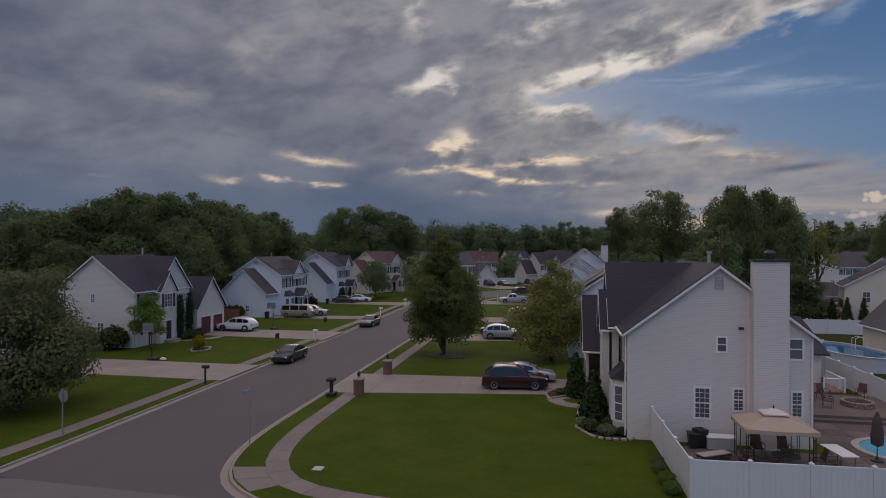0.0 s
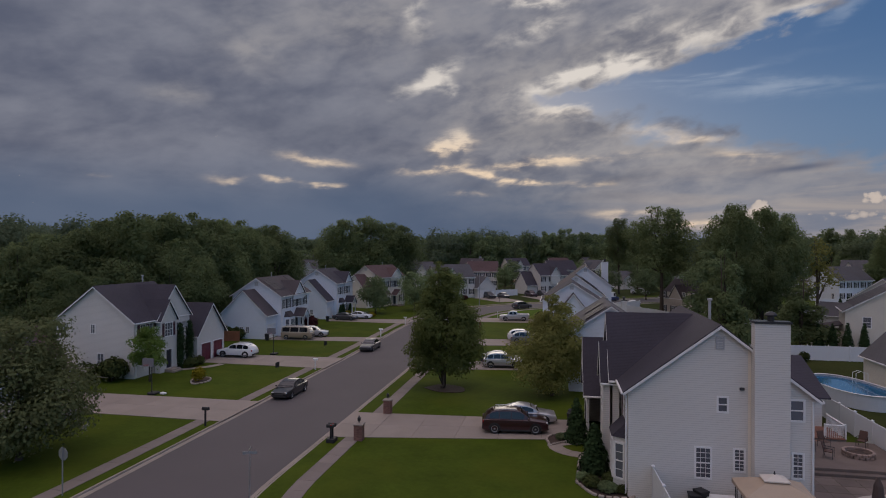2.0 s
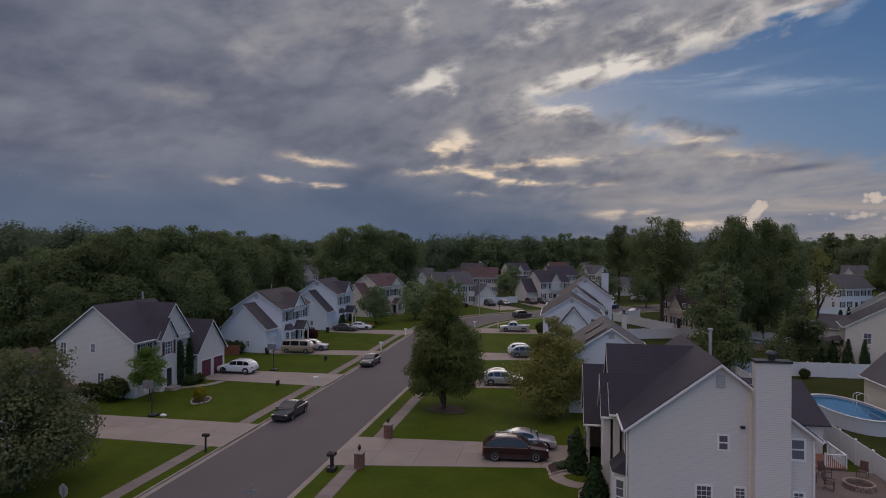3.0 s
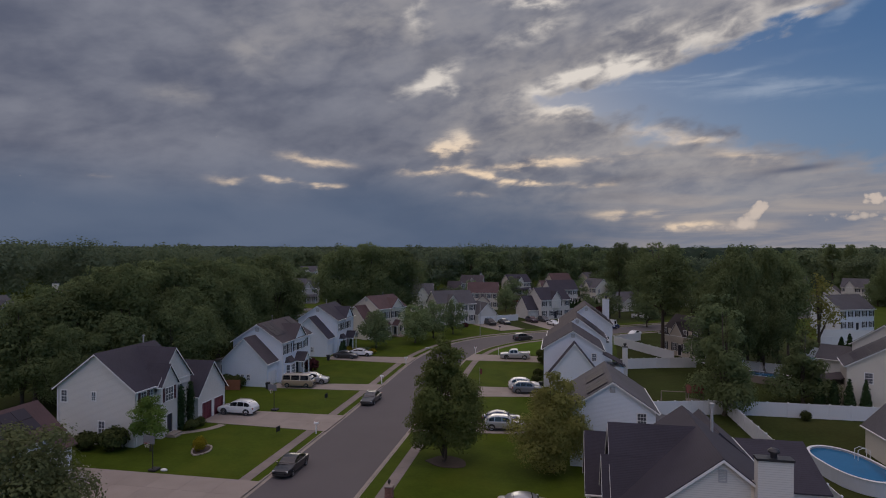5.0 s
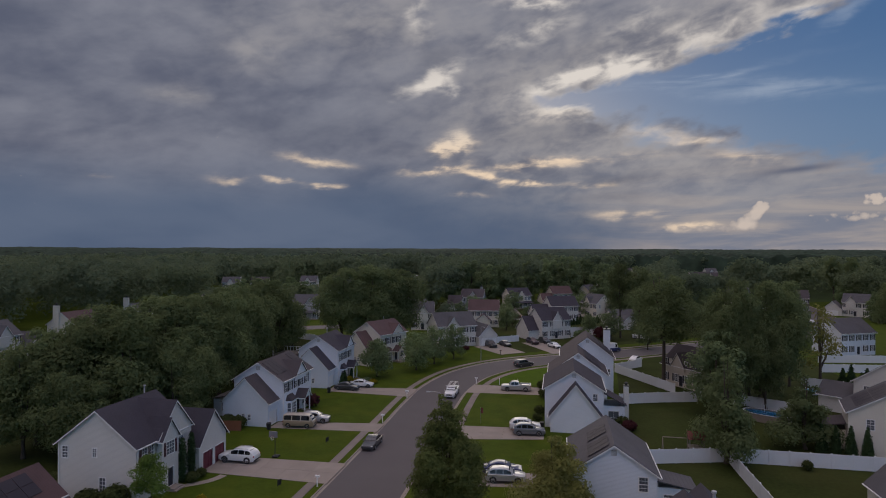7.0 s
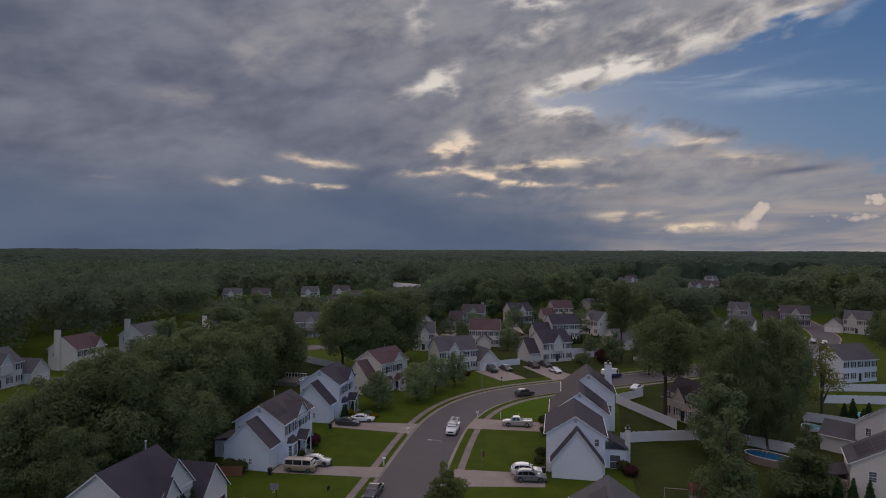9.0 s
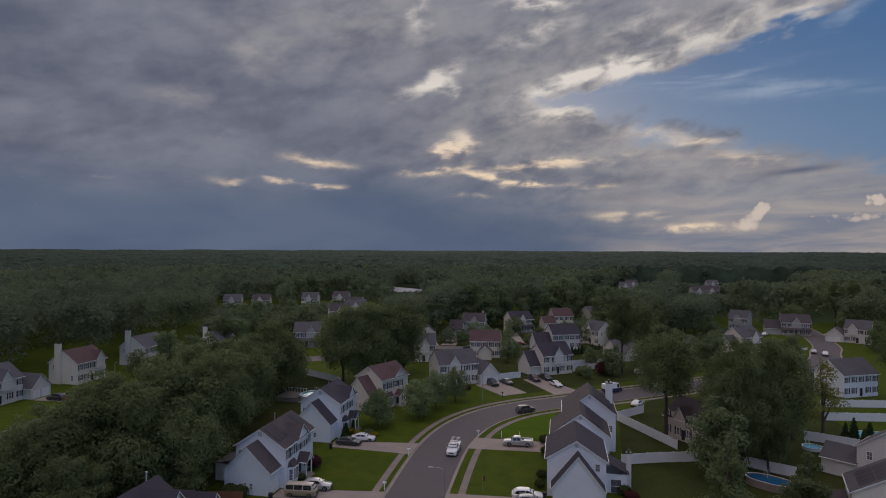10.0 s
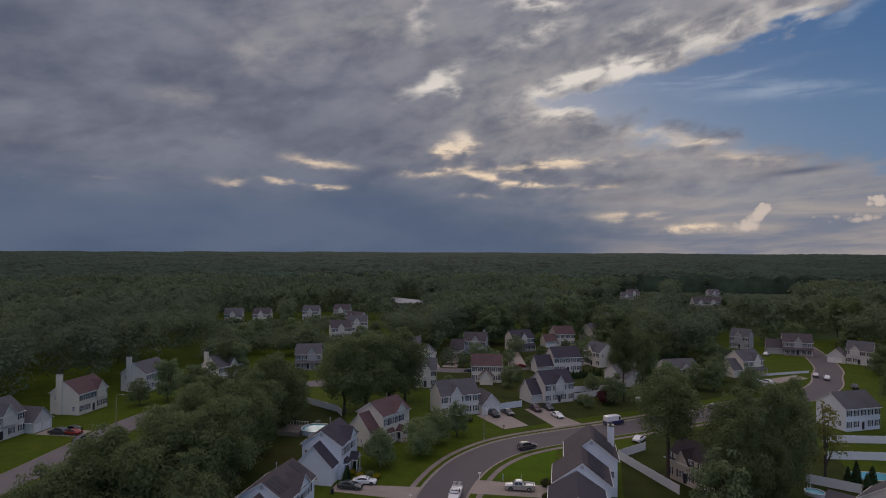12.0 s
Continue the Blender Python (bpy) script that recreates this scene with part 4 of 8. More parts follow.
# -- the white house with maroon garage doors
def house_maroon():
    h = new_house(-44.0, 56.5, 90, 15.4, 9.7, "white sided two-storey house with charcoal roof and maroon garage doors")
    op = [W("l", 0.55, 4.45, 0.75, 1.3), W("l", 4.35, 4.75, 0.55, 0.95), W("l", 5.2, 1.0, 0.8, 1.6), W("f", 0.9, 4.3, 0.85, 1.35, sh=M_SHUTR), W("f", 2.0, 4.3, 0.0 + 0.85, 1.35), W("f", 0.9, 1.2, 1.6, 1.5, 3), W("f", 7.0, 0.9, 1.1, 4.6, 2, 8, label="tall stairwell window")]
    walls(h, 0, 9.4, 0, 9.7, -0.1, 6.1, M_WHITE, op)
    gable_roof(h, 0, 9.4, 0, 9.7, 6.1, 9.75, "x", M_ROOF, M_WHITE)
    front_gable(h, 6.15, 6.2, 6.1, 9.6, -0.35, 4.7, M_ROOF, M_WHITE)
    walls(h, 3.1, 9.2, -0.35, 0.0, 5.2, 6.1, M_WHITE, (), "flr")
    walls(h, 3.1, 6.0, -0.85, 0.0, 0.0, 5.95, M_WHITE, [W("f", 0.75, 4.0, 1.4, 1.5, 3, sh=M_SHUTR), ("f", 1.0, 0.35, 0.95, 2.1, "door", {"material": M_SHUT})], "flr")
    gable_roof(h, 3.1, 6.0, -0.85, 1.9, 5.95, 8.0, "y", M_ROOF, M_WHITE, over=0.2, rake=0.22, ends=(True, False))
    porch_step(h, 3.8, 5.4, -1.8, -0.86)
    # garage wing
    g = [("f", 0.85, 0.0, 2.1, 2.15, "garage", {"material": M_MAROON, "label": "maroon panelled garage door"}), ("f", 3.45, 0.0, 2.1, 2.15, "garage", {"material": M_MAROON, "label": "maroon panelled garage door"})]
    walls(h, 9.42, 15.4, -1.25, 6.0, -0.1, 3.45, M_WHITE, g)
    gable_roof(h, 9.42, 15.4, -1.25, 6.0, 3.45, 6.95, "y", M_ROOF, M_WHITE, over=0.3, rake=0.3)
    roof_pipe(h, 8.3, 5.4, 9.2, 10.7, 0.09)
    downspout(h, 0.12, -0.12, 5.9)
    downspout(h, -0.08, 9.5, 5.9)
    return h


# -- the model with a low garage before its gable: three along the left side
def house_garage_gable(x, y, ang, lift, siding, roof, label, arch=False, L=11.0):
    h = new_house(x, y, ang, L, 8.4, label)
    e, r = 6.3 + lift, 9.0 + lift
    op = [W("l", 0.5, 4.4, 1.0, 1.2, 3)]
    for u in (0.7, 2.35, 4.55, 6.3, 8.6):
        if u < L - 1.2:
            op.append(W("f", u, 4.25 + lift * 0.5, 0.85, 1.45, 2, 4, M_SHUT))
    op += [W("f", 7.9, 1.0, 1.0, 1.6, 2, 4, M_SHUT), ("f", 5.2, 0.35, 1.0, 2.1, "door", {"material": M_SHUT})]
    walls(h, 0, L, 0, 8.4, -0.1, e, siding, op)
    gable_roof(h, 0, L, 0, 8.4, e, r, "x", roof, siding, vent=(0.6, 0.65, r - 1.15))
    front_gable(h, 6.2, 4.3, e, r - 0.65, -0.25, 4.1, roof, siding)
    walls(h, 4.05, 8.35, -0.25, 0.0, e - 0.9, e, siding, (), "flr")
    bay(h, 1.2, 2.6, roof, siding, 0.0, 0.6, 2.9)
    # entry porch
    for px in (4.7, 6.7):
        part("post", Shape().block(px - 0.09, px + 0.09, -1.7, -1.52, 0.3, 2.75, 0.02), M_TRIM, h)
    gable_roof(h, 4.5, 6.9, -1.75, 0.0, 2.75, 3.9, "y", roof, siding, over=0.18, rake=0.15, ends=(True, False))
    porch_step(h, 4.6, 6.8, -1.9, -0.01)
    # garage with its gable to the side
    walls(h, -3.4, 0.0, 0.75, 8.35, -0.1, 3.75, siding, [("f", 0.45, 0.0, 2.5, 2.1, "garage", {"label": "white panelled garage door"}), W("l", 3.2, 0.9, 0.55, 0.9), W("l", 4.2, 0.9, 0.55, 0.9)], "flb")
    gable_roof(h, -3.4, 0.0, 0.75, 8.35, 3.75, 7.3 + lift * 0.5, "x", roof, siding, ends=(True, False))
    roof_pipe(h, 7.0, 5.2, e + 2, r + 0.7)
    downspout(h, 0.12, -0.12, e)
    return h


house_maroon()
h2 = house_garage_gable(-42.75, 88.3, 90, 0.1, M_BLUEW, M_ROOFB, "white sided two-storey house with brown roof and black shutters")
walls(h2, 1.0, 6.0, 8.42, 12.6, -0.1, 2.7, M_BLUEW, [W("l", 1.4, 0.8, 1.0, 1.4)])
lean_roof(h2, 0.8, 6.2, 8.42, 12.9, 2.7, 3.6, M_ROOFG)
solar(h2, 0.35, 3.85, 1.1, 7.16, 3.9, 8.96, 3, 2)
solar(h2, 8.7, 10.7, 1.1, 7.16, 3.9, 8.96, 2, 2)
h3 = house_garage_gable(-43.4, 114.2, 90, 0.6, M_BLUEW, M_ROOF, "cool white two-storey house with charcoal roof and garage gable", L=9.5)
h4 = house_garage_gable(-41.2, 135.8, 65, 0.7, M_CREAM, M_ROOFR, "cream two-storey house with red-brown roof behind trees", L=9.6)


# -- the big white house beside the lawn
def house_chimney():
    h = new_house(4.25, 46.2, -90, 10.9, 9.6, "large white sided house with charcoal roof and tall chimney")
    L = 10.9
    # u on the near gable runs from the street side
    op = [W("r", 3.60, 1.4, 0.80, 1.68, 3, 6), W("r", 5.60, 1.9, 0.52, 1.2, 2, 6), W("r", 8.53, 1.72, 0.52, 1.34, 2, 6), W("r", 4.75, 5.1, 0.50, 0.82, 1, 2), W("r", 8.40, 4.82, 0.68, 1.10, 1, 2),
          W("f", 8.6, 4.1, 0.9, 1.5, 2, 4, M_SHUTR), W("f", 6.2, 4.1, 0.9, 1.5, 2, 4), W("f", 1.2, 4.1, 0.9, 1.5, 2, 4)]
    walls(h, 0, L, 0, 9.6, -0.5, 6.1, M_WHITE, op)
    gable_roof(h, 0, L, 0, 9.6, 6.1, 9.8, "x", M_ROOF, M_WHITE, over=0.3, rake=0.24, vent=(0.45, 0.7, 8.55), ridge_at=4.85)
    # cross gables on the street side
    walls(h, 2.2, 7.6, -0.55, 0.0, -0.3, 6.1, M_WHITE, [W("f", 2.2, 3.9, 1.0, 2.0, 2, 4)], "flr")
    front_gable(h, 4.9, 5.4, 6.1, 9.72, -0.55, 4.8, M_ROOF, M_WHITE)
    walls(h, 4.9, 7.5, -1.1, -0.55, -0.3, 5.9, M_WHITE, [W("f", 0.8, 3.8, 1.0, 1.8, 2, 4)], "flr")
    gable_roof(h, 4.9, 7.5, -1.1, 1.5, 5.9, 8.0, "y", M_ROOF, M_WHITE, over=0.18, rake=0.2, ends=(True, False))
    bay(h, 8.0, 2.5, M_ROOF, M_WHITE, 0.0, 0.7, 3.2, 0.7)
    part("door", Shape().block(3.0, 4.0, -0.63, -0.552, 0.2, 2.3, 0.02), M_SHUT, h, "dark front door")
    porch_step(h, 2.4, 4.4, -1.6, -0.56)
    # garage wing
    walls(h, -4.2, 0.0, -1.75, 5.5, -0.3, 3.45, M_WHITE, [("f", 0.7, 0.0, 2.7, 2.15, "garage", {"label": "white panelled garage door"})], "flb")
    gable_roof(h, -4.2, 0.0, -1.75, 5.5, 3.45, 7.0, "y", M_ROOF, M_WHITE, over=0.28, rake=0.28)
    # chimney on the near gable, with a rust-stained strip of siding beside it
    chimney(h, L, L + 0.62, 6.45, 8.20, 10.2, M_WHITE)
    part("stained_strip", Shape().box(L + 0.004, L + 0.012, 6.29, 6.44, 0.2, 8.8), M_STAINED, h, "rust-stained siding beside the chimney")
    part("foundation", Shape().box(0.05, L + 0.015, 0.05, 9.55, -0.5, -0.12), M_FOUND, h)
    roof_pipe(h, 1.5, 6.5, 8.3, 10.6, 0.10)
    downspout(h, L - 0.1, -0.1, 5.9)
    downspout(h, L + 0.05, 9.5, 5.9)
    part("wall_lamp", Shape().block(L + 0.0, L + 0.12, 5.85, 6.1, 6.35, 6.5, 0.02), M_METAL, h)
    # low rear room with its own roof
    walls(h, -9.4, -4.2, 9.62, 15.9, -0.2, 2.65, M_WHITE, [W("r", 2.2, 0.9, 1.0, 1.3), W("r", 4.2, 0.9, 1.0, 1.3)])
    lean_roof(h, -9.7, -3.9, 9.62, 16.4, 2.66, 4.9, M_ROOF, "x1")
    walls(h, -9.4, -9.2, 9.62, 15.9, 2.66, 4.6, M_WHITE, (), "l")
    walls(h, -6.4, 0.0, 5.52, 9.6, -0.2, 6.1, M_WHITE, (), "flb")
    gable_roof(h, -6.4, 0.0, 5.52, 9.6, 6.1, 8.0, "x", M_ROOF, M_WHITE, ends=(True, False), ridge_at=7.4)
    return h


house_chimney()


# -- four more along the right side
def house_right(x, y_near, L, Wd, e, r, siding, roof, label, wins, garage=None, panels=None, ch=None):
    h = new_house(x, y_near + L, -90, L, Wd, label)
    op = list(wins) + [W("f", u, 4.0, 0.85, 1.4, 2, 4, M_SHUT) for u in (0.8, 2.8, 5.2, 7.4)]
    walls(h, 0, L, 0, Wd, -0.1, e, siding, op)
    gable_roof(h, 0, L, 0, Wd, e, r, "x", roof, siding, vent=(0.5, 0.55, r - 1.0))
    if garage:
        d, y0, y1, ge, gr = garage
        walls(h, L, L + d, y0, y1, -0.1, ge, siding, [("f", 0.3, 0.0, max(1.8, d - 0.6), 2.1, "garage", {"label": "white panelled garage door"})], "frb")
        gable_roof(h, L, L + d, y0, y1, ge, gr, "x", roof, siding, ends=(False, True))
    if panels:
        for x0, x1, t0, t1, side, nx, ny in panels:
            yr = Wd / 2
            ye = -0.1 if side == "f" else Wd + 0.1
            at = lambda t: (ye + (yr - ye) * t, e + (r - e) * t + 0.08)
            (ya, za), (yb, zb) = at(t0), at(t1)
            solar(h, x0, x1, ya, za, yb, zb, nx, ny)
    if ch:
        chimney(h, *ch, siding)
    return h


hr2 = house_right(1.4, 60.3, 10.2, 8.0, 5.75, 8.4, M_BLUEW, M_ROOFG, "cool white sided house with grey roof and solar panels", [W("r", 6.3, 4.1, 0.85, 1.4, 3, 4)], None, [(6.6, 9.9, 0.42, 0.92, "f", 3, 1), (2.6, 5.6, 0.45, 0.92, "f", 3, 1)])
walls(hr2, 1.6, 5.0, 8.02, 12.4, -0.1, 2.7, M_BLUEW, [W("r", 1.4, 0.8, 0.9, 1.2)])
lean_roof(hr2, 1.3, 5.3, 8.02, 12.8, 2.6, 3.5, M_ROOFG)
hr3 = house_right(-2.0, 93.8, 10.5, 8.8, 6.0, 8.75, M_BLUEW, M_ROOF, "cool white sided house with charcoal roof and low garage gable", [W("r", 7.2, 4.3, 0.7, 1.1)], (2.5, 0.9, 8.3, 2.6, 7.2))
walls(hr3, 3.0, 7.2, 8.82, 12.2, -0.1, 2.9, M_BLUEW, [("r", 0.9, 0.0, 1.6, 2.1, "window", {"cols": 2, "rows": 2})])
lean_roof(hr3, 2.7, 7.5, 8.82, 12.5, 3.0, 4.9, M_ROOF)
chimney(hr3, 4.9, 5.9, 12.22, 12.95, 5.9, M_WHITE, "slim white chimney with a dark cap")
hr4 = house_right(-1.5, 107.2, 9.0, 9.8, 5.7, 9.3, M_BLUEW, M_ROOFB, "cool white sided house with brown roof and solar panels", [W("r", 8.2, 3.6, 0.8, 1.2)], None, [(0.6, 8.6, 0.22, 0.78, "b", 6, 2)])
hr5 = house_right(0.6, 116.9, 9.5, 9.6, 7.0, 10.6, M_BLUEW, M_ROOFB, "cool white sided house with chimney and solar panels", [W("r", 8.2, 3.6, 0.8, 1.2)], None, [(0.6, 9.0, 0.15, 0.85, "b", 6, 2)], (1.0, 2.6, 8.3, 9.55, 11.4))


# -- plainer houses farther off
def far_house(x, y, ang, L, Wd, siding, roof, label, gable_at=None, wing=None, e=5.9, r=9.2, ch=False, porch=False, garage_front=False, one=False):
    h = new_house(x, y, ang, L, Wd, label, "houses beyond the bend")
    if one:
        e, r = 3.0, 5.8
    op = []
    n = max(2, int(L / 2.1))
    for i in range(n):
        u = 0.6 + (L - 2.0) * i / max(1, n - 1)
        if not one:
            op.append(W("f", u, 3.9, 0.85, 1.4, 2, 4, M_SHUT))
        if abs(u - L / 2) > 0.9:
            op.append(W("f", u, 1.0, 0.85, 1.5, 2, 4, M_SHUT))
    op.append(("f", L / 2 - 0.5, 0.2, 1.0, 2.1, "door", {"material": M_SHUT}))
    if not one:
        op += [W(s, 1.4, 3.9, 0.8, 1.3) for s in "lr"] + [W(s, Wd - 2.2, 1.0, 0.8, 1.4) for s in "lr"]
    walls(h, 0, L, 0, Wd, -0.1, e, siding, op)
    gable_roof(h, 0, L, 0, Wd, e, r, "x", roof, siding)
    if gable_at is not None:
        w = 3.4
        walls(h, gable_at - w / 2, gable_at + w / 2, -0.35, 0.0, 3.2, e, siding, (), "flr")
        front_gable(h, gable_at, w, e, r - 0.9, -0.35, Wd / 2 - 0.4, roof, siding)
    if wing:
        x0, x1, y0, y1, we, wr, axis, doors = wing
        gd = [("f", 0.5 + 2.6 * k, 0.0, 2.2, 2.1, "garage", {"label": "panelled garage door"}) for k in range(doors)]
        walls(h, x0, x1, y0, y1, -0.1, we, siding, gd, "flrb")
        gable_roof(h, x0, x1, y0, y1, we, wr, axis, roof, siding)
    if porch:
        part("porch_floor", Shape().block(0.3, L - 0.3, -2.0, -0.01, 0.0, 0.35, 0.02), M_CONC, h)
        lean_roof(h, 0.0, L, -2.2, -0.01, 2.6, 3.4, roof, "y0")
        for i in range(6):
            px = 0.4 + (L - 0.8) * i / 5
            part("post", Shape().block(px - 0.07, px + 0.07, -1.95, -1.81, 0.36, 2.6, 0.02), M_TRIM, h)
    if ch:
        chimney(h, *ch, siding)
    return h


GAR = lambda x0, x1, y0, y1, axis="y", doors=2: (x0, x1, y0, y1, 2.9, 5.9, axis, doors)
far_house(-130.8, 143.2, 90, 10.5, 9.4, M_CREAM, M_ROOFR, "white house with red-brown roof and side chimney", 8.0, None, ch=(-0.6, 0.0, 5.2, 7.0, 11.4))
far_house(-131.0, 170.8, 90, 11.5, 9.4, M_WHITE, M_ROOFG, "white house with grey roof and side chimney", 8.0, None, ch=(-0.6, 0.0, 5.2, 7.0, 11.4))
far_house(-131.6, 114.3, 90, 12.5, 9.0, M_WHITE, M_ROOFG, "white house with grey roof and two dark garage doors", 8.0, GAR(12.52, 18.2, -2.5, 5.0))
far_house(-114.5, 185.5, 70, 11.0, 9.0, M_CREAM, M_ROOFG, "pale house with grey roof among dark trees", 6.0, None, ch=(-0.6, 0.0, 5.2, 7.0, 11.0))
far_house(-100.4, 215.0, 17, 9.6, 8.5, M_GREYS, M_ROOFG, "grey house with a small front gable and porch", 6.4, None, porch=True)
far_house(-32.6, 162.2, 33, 11.5, 8.6, M_WHITE, M_ROOFG, "white house with grey roof and garage gable", 4.4, GAR(11.52, 17.2, -2.0, 5.5))
far_house(-4.9, 182.9, 34, 10.2, 8.4, M_WHITE, M_ROOF, "white house with black shutters and side garage", 5.2, (-3.6, -0.02, 1.8, 9.0, 2.9, 6.7, "x", 0))
far_house(-31.0, 208.0, 6, 10.5, 8.6, M_CREAM, M_ROOFR, "cream house with red-brown roof seen from its back", None, (3.0, 7.5, -4.0, -0.02, 2.8, 4.8, "y", 0))
far_house(-43.0, 264.3, -2, 9.8, 8.2, M_GREYS, M_ROOFB, "grey stone house with brown roof and front gable", 5.4, (-4.8, 1.0, -6.0, 1.0, 2.9, 6.7, "x", 2), ch=(8.0, 9.0, 4.6, 5.6, 10.4))
far_house(-68.3, 244.6, 14, 10.0, 8.5, M_CREAM, M_ROOFG, "cream house with black shutters and garage wing", 6.0, GAR(10.02, 16.5, -1.5, 5.0))
far_house(-48.6, 195.5, 12, 7.5, 8.0, M_CREAM, M_ROOFG, "pale grey house beside a big oak", 4.0)
far_house(-21.6, 274.0, 32, 10.8, 8.5, M_CREAM, M_ROOF, "pale house with front gable and a long porch", 5.4, None, porch=True)
far_house(-2.8, 293.8, 24, 10.0, 8.5, M_CREAM, M_ROOFR, "tan house with red-brown roof and garage wing", None, GAR(-6.0, -0.02, -2.0, 5.0, "x"))
far_house(-2.7, 229.7, 24, 11.0, 8.6, M_WHITE, M_ROOF, "white house with dark roof and two low wings", None, (-6.5, -0.02, 0.5, 7.5, 2.8, 6.3, "x", 0))
far_house(15.5, 309.0, 60, 9.0, 8.0, M_CREAM, M_ROOFG, "narrow cream house half hidden by trees", 4.0)
far_house(8.9, 251.2, -51, 9.0, 8.0, M_CREAM, M_ROOFG, "cream house half hidden by trees", 4.0)
far_house(19.4, 217.4, 32, 11.5, 8.0, M_WHITE, M_ROOFG, "low white house with grey roof and front wing", None, (-1.5, 4.2, -6.0, -0.02, 2.5, 4.7, "y", 0), one=True)
far_house(21.0, 130.0, -55, 10.0, 8.5, M_TAN, M_ROOFB, "tan house behind a white fence and tall tree", 4.5, GAR(10.02, 15.5, -1.5, 5.0), e=4.2, r=7.6)
far_house(71.6, 171.3, 26, 11.2, 9.0, M_BLUEW, M_ROOFG, "long pale blue-white house with grey roof", None, None)
far_house(115.5, 276.0, -32, 9.0, 8.5, M_WHITE, M_ROOFG, "white house with tall front gable and arched window", 3.0, GAR(-6.6, -0.02, -1.0, 6.0))
far_house(97.5, 293.6, -11, 11.5, 8.6, M_GREYS, M_ROOFB, "long grey house with front gable and porch", 5.8, (-6.5, -0.02, 0.5, 7.0, 2.9, 6.3, "x", 0), porch=True)
far_house(65.7, 237.6, 34, 10.0, 8.6, M_CREAM, M_ROOFG, "cream house with a long covered porch", 6.5, (-4.5, -0.02, 0.5, 7.5, 2.9, 6.4, "x", 0), porch=True)
far_house(79.0, 308.5, -30, 8.5, 8.0, M_GREYS, M_ROOFG, "grey house at the edge of the woods", 4.0)
far_house(38.3, 231.3, 25, 13.0, 8.4, M_CREAM, M_ROOFG, "low cream house with a gabled entry", 7.0, None, one=True)
for x, y, a in ((-116, 291, 30), (-117, 318, 15), (-126, 338, -20), (-150, 380, 5), (-166, 366, 10), (-188, 342, 15), (-205, 338, 20), (52, 556, 0), (64, 600, 20), (86, 660, 10), (104, 508, 12), (114, 512, -8), (127, 655, 0), (140, 618, 10), (160, 668, -10), (178, 655, 5), (200, 660, 0), (213, 664, 12), (26, 366, 30)):
    far_house(x, y, a, 10.5, 8.5, (M_WHITE, M_CREAM, M_WHITE)[(x + y) % 3], (M_ROOFG, M_ROOFB, M_ROOFG)[(x + 2 * y) % 3], "pale distant house among the trees", 5.0)
far_house(-146, 486, -38, 44, 15, M_WHITE, M_VENT, "long low pale building with a broad light roof", None, None, one=True)


# -- houses at the picture's edges
def house_cream_solar():
    h = new_house(50.15, 85.65, 73, 7.0, 12.5, "large cream sided house with solar panels on grey roof", "houses behind the yards")
    walls(h, 0, 7.0, 0, 12.5, -0.1, 5.8, M_CREAM, [W("l", 2.0, 3.6, 0.9, 1.4), W("l", 9.5, 3.6, 0.9, 1.4)])
    gable_roof(h, 0, 7.0, 0, 12.5, 5.8, 9.6, "x", M_ROOFG, M_CREAM)
    solar(h, 0.4, 6.2, 11.6, 6.35, 7.6, 8.78, 4, 2)
    walls(h, 2.2, 6.6, 12.52, 16.0, -0.1, 2.7, M_CREAM, [W("l", 0.8, 0.9, 0.8, 1.3), W("l", 2.0, 0.9, 0.8, 1.3)])
    lean_roof(h, 1.9, 6.9, 12.52, 16.4, 2.7, 3.6, M_ROOFB)
    return h


house_cream_solar()
far_house(54.9, 104.7, 50, 7.6, 9.0, M_WHITE, M_ROOFG, "white house with grey roof behind the pools", None, (0.0, 5.5, 9.02, 14.2, 2.8, 4.7, "y", 0))
hs = far_house(37.5, 64.5, 90, 6.0, 5.5, M_CREAM, M_ROOFG, "low cream house corner beside the pool deck", None, None, one=True)


def house_solar_left():
    h = new_house(-45.6, 40.2, 90, 9.6, 8.0, "low house with brown roof and blue-black solar panels", "houses along the street")
    walls(h, 0, 9.5, 1.0, 8.0, -0.1, 3.75, M_BLUEW, [W("f", 5.2, 0.9, 1.1, 1.9, 2, 4), W("f", 6.5, 0.9, 1.1, 1.9, 2, 4), W("f", 3.9, 0.9, 1.1, 1.9, 2, 4)])
    gable_roof(h, 0, 9.5, 1.0, 8.0, 3.75, 6.3, "x", M_ROOFR, M_BLUEW, ridge_at=4.05)
    lean_roof(h, 7.6, 9.78, -0.5, 0.68, 2.42, 3.42, M_ROOFR, "y0")
    walls(h, 7.9, 9.5, -0.1, 0.98, -0.1, 2.7, M_BLUEW, (), "flr")
    solar(h, 0.4, 7.9, 1.75, 4.42, 3.75, 6.08, 5, 2)
    return h


house_solar_left()

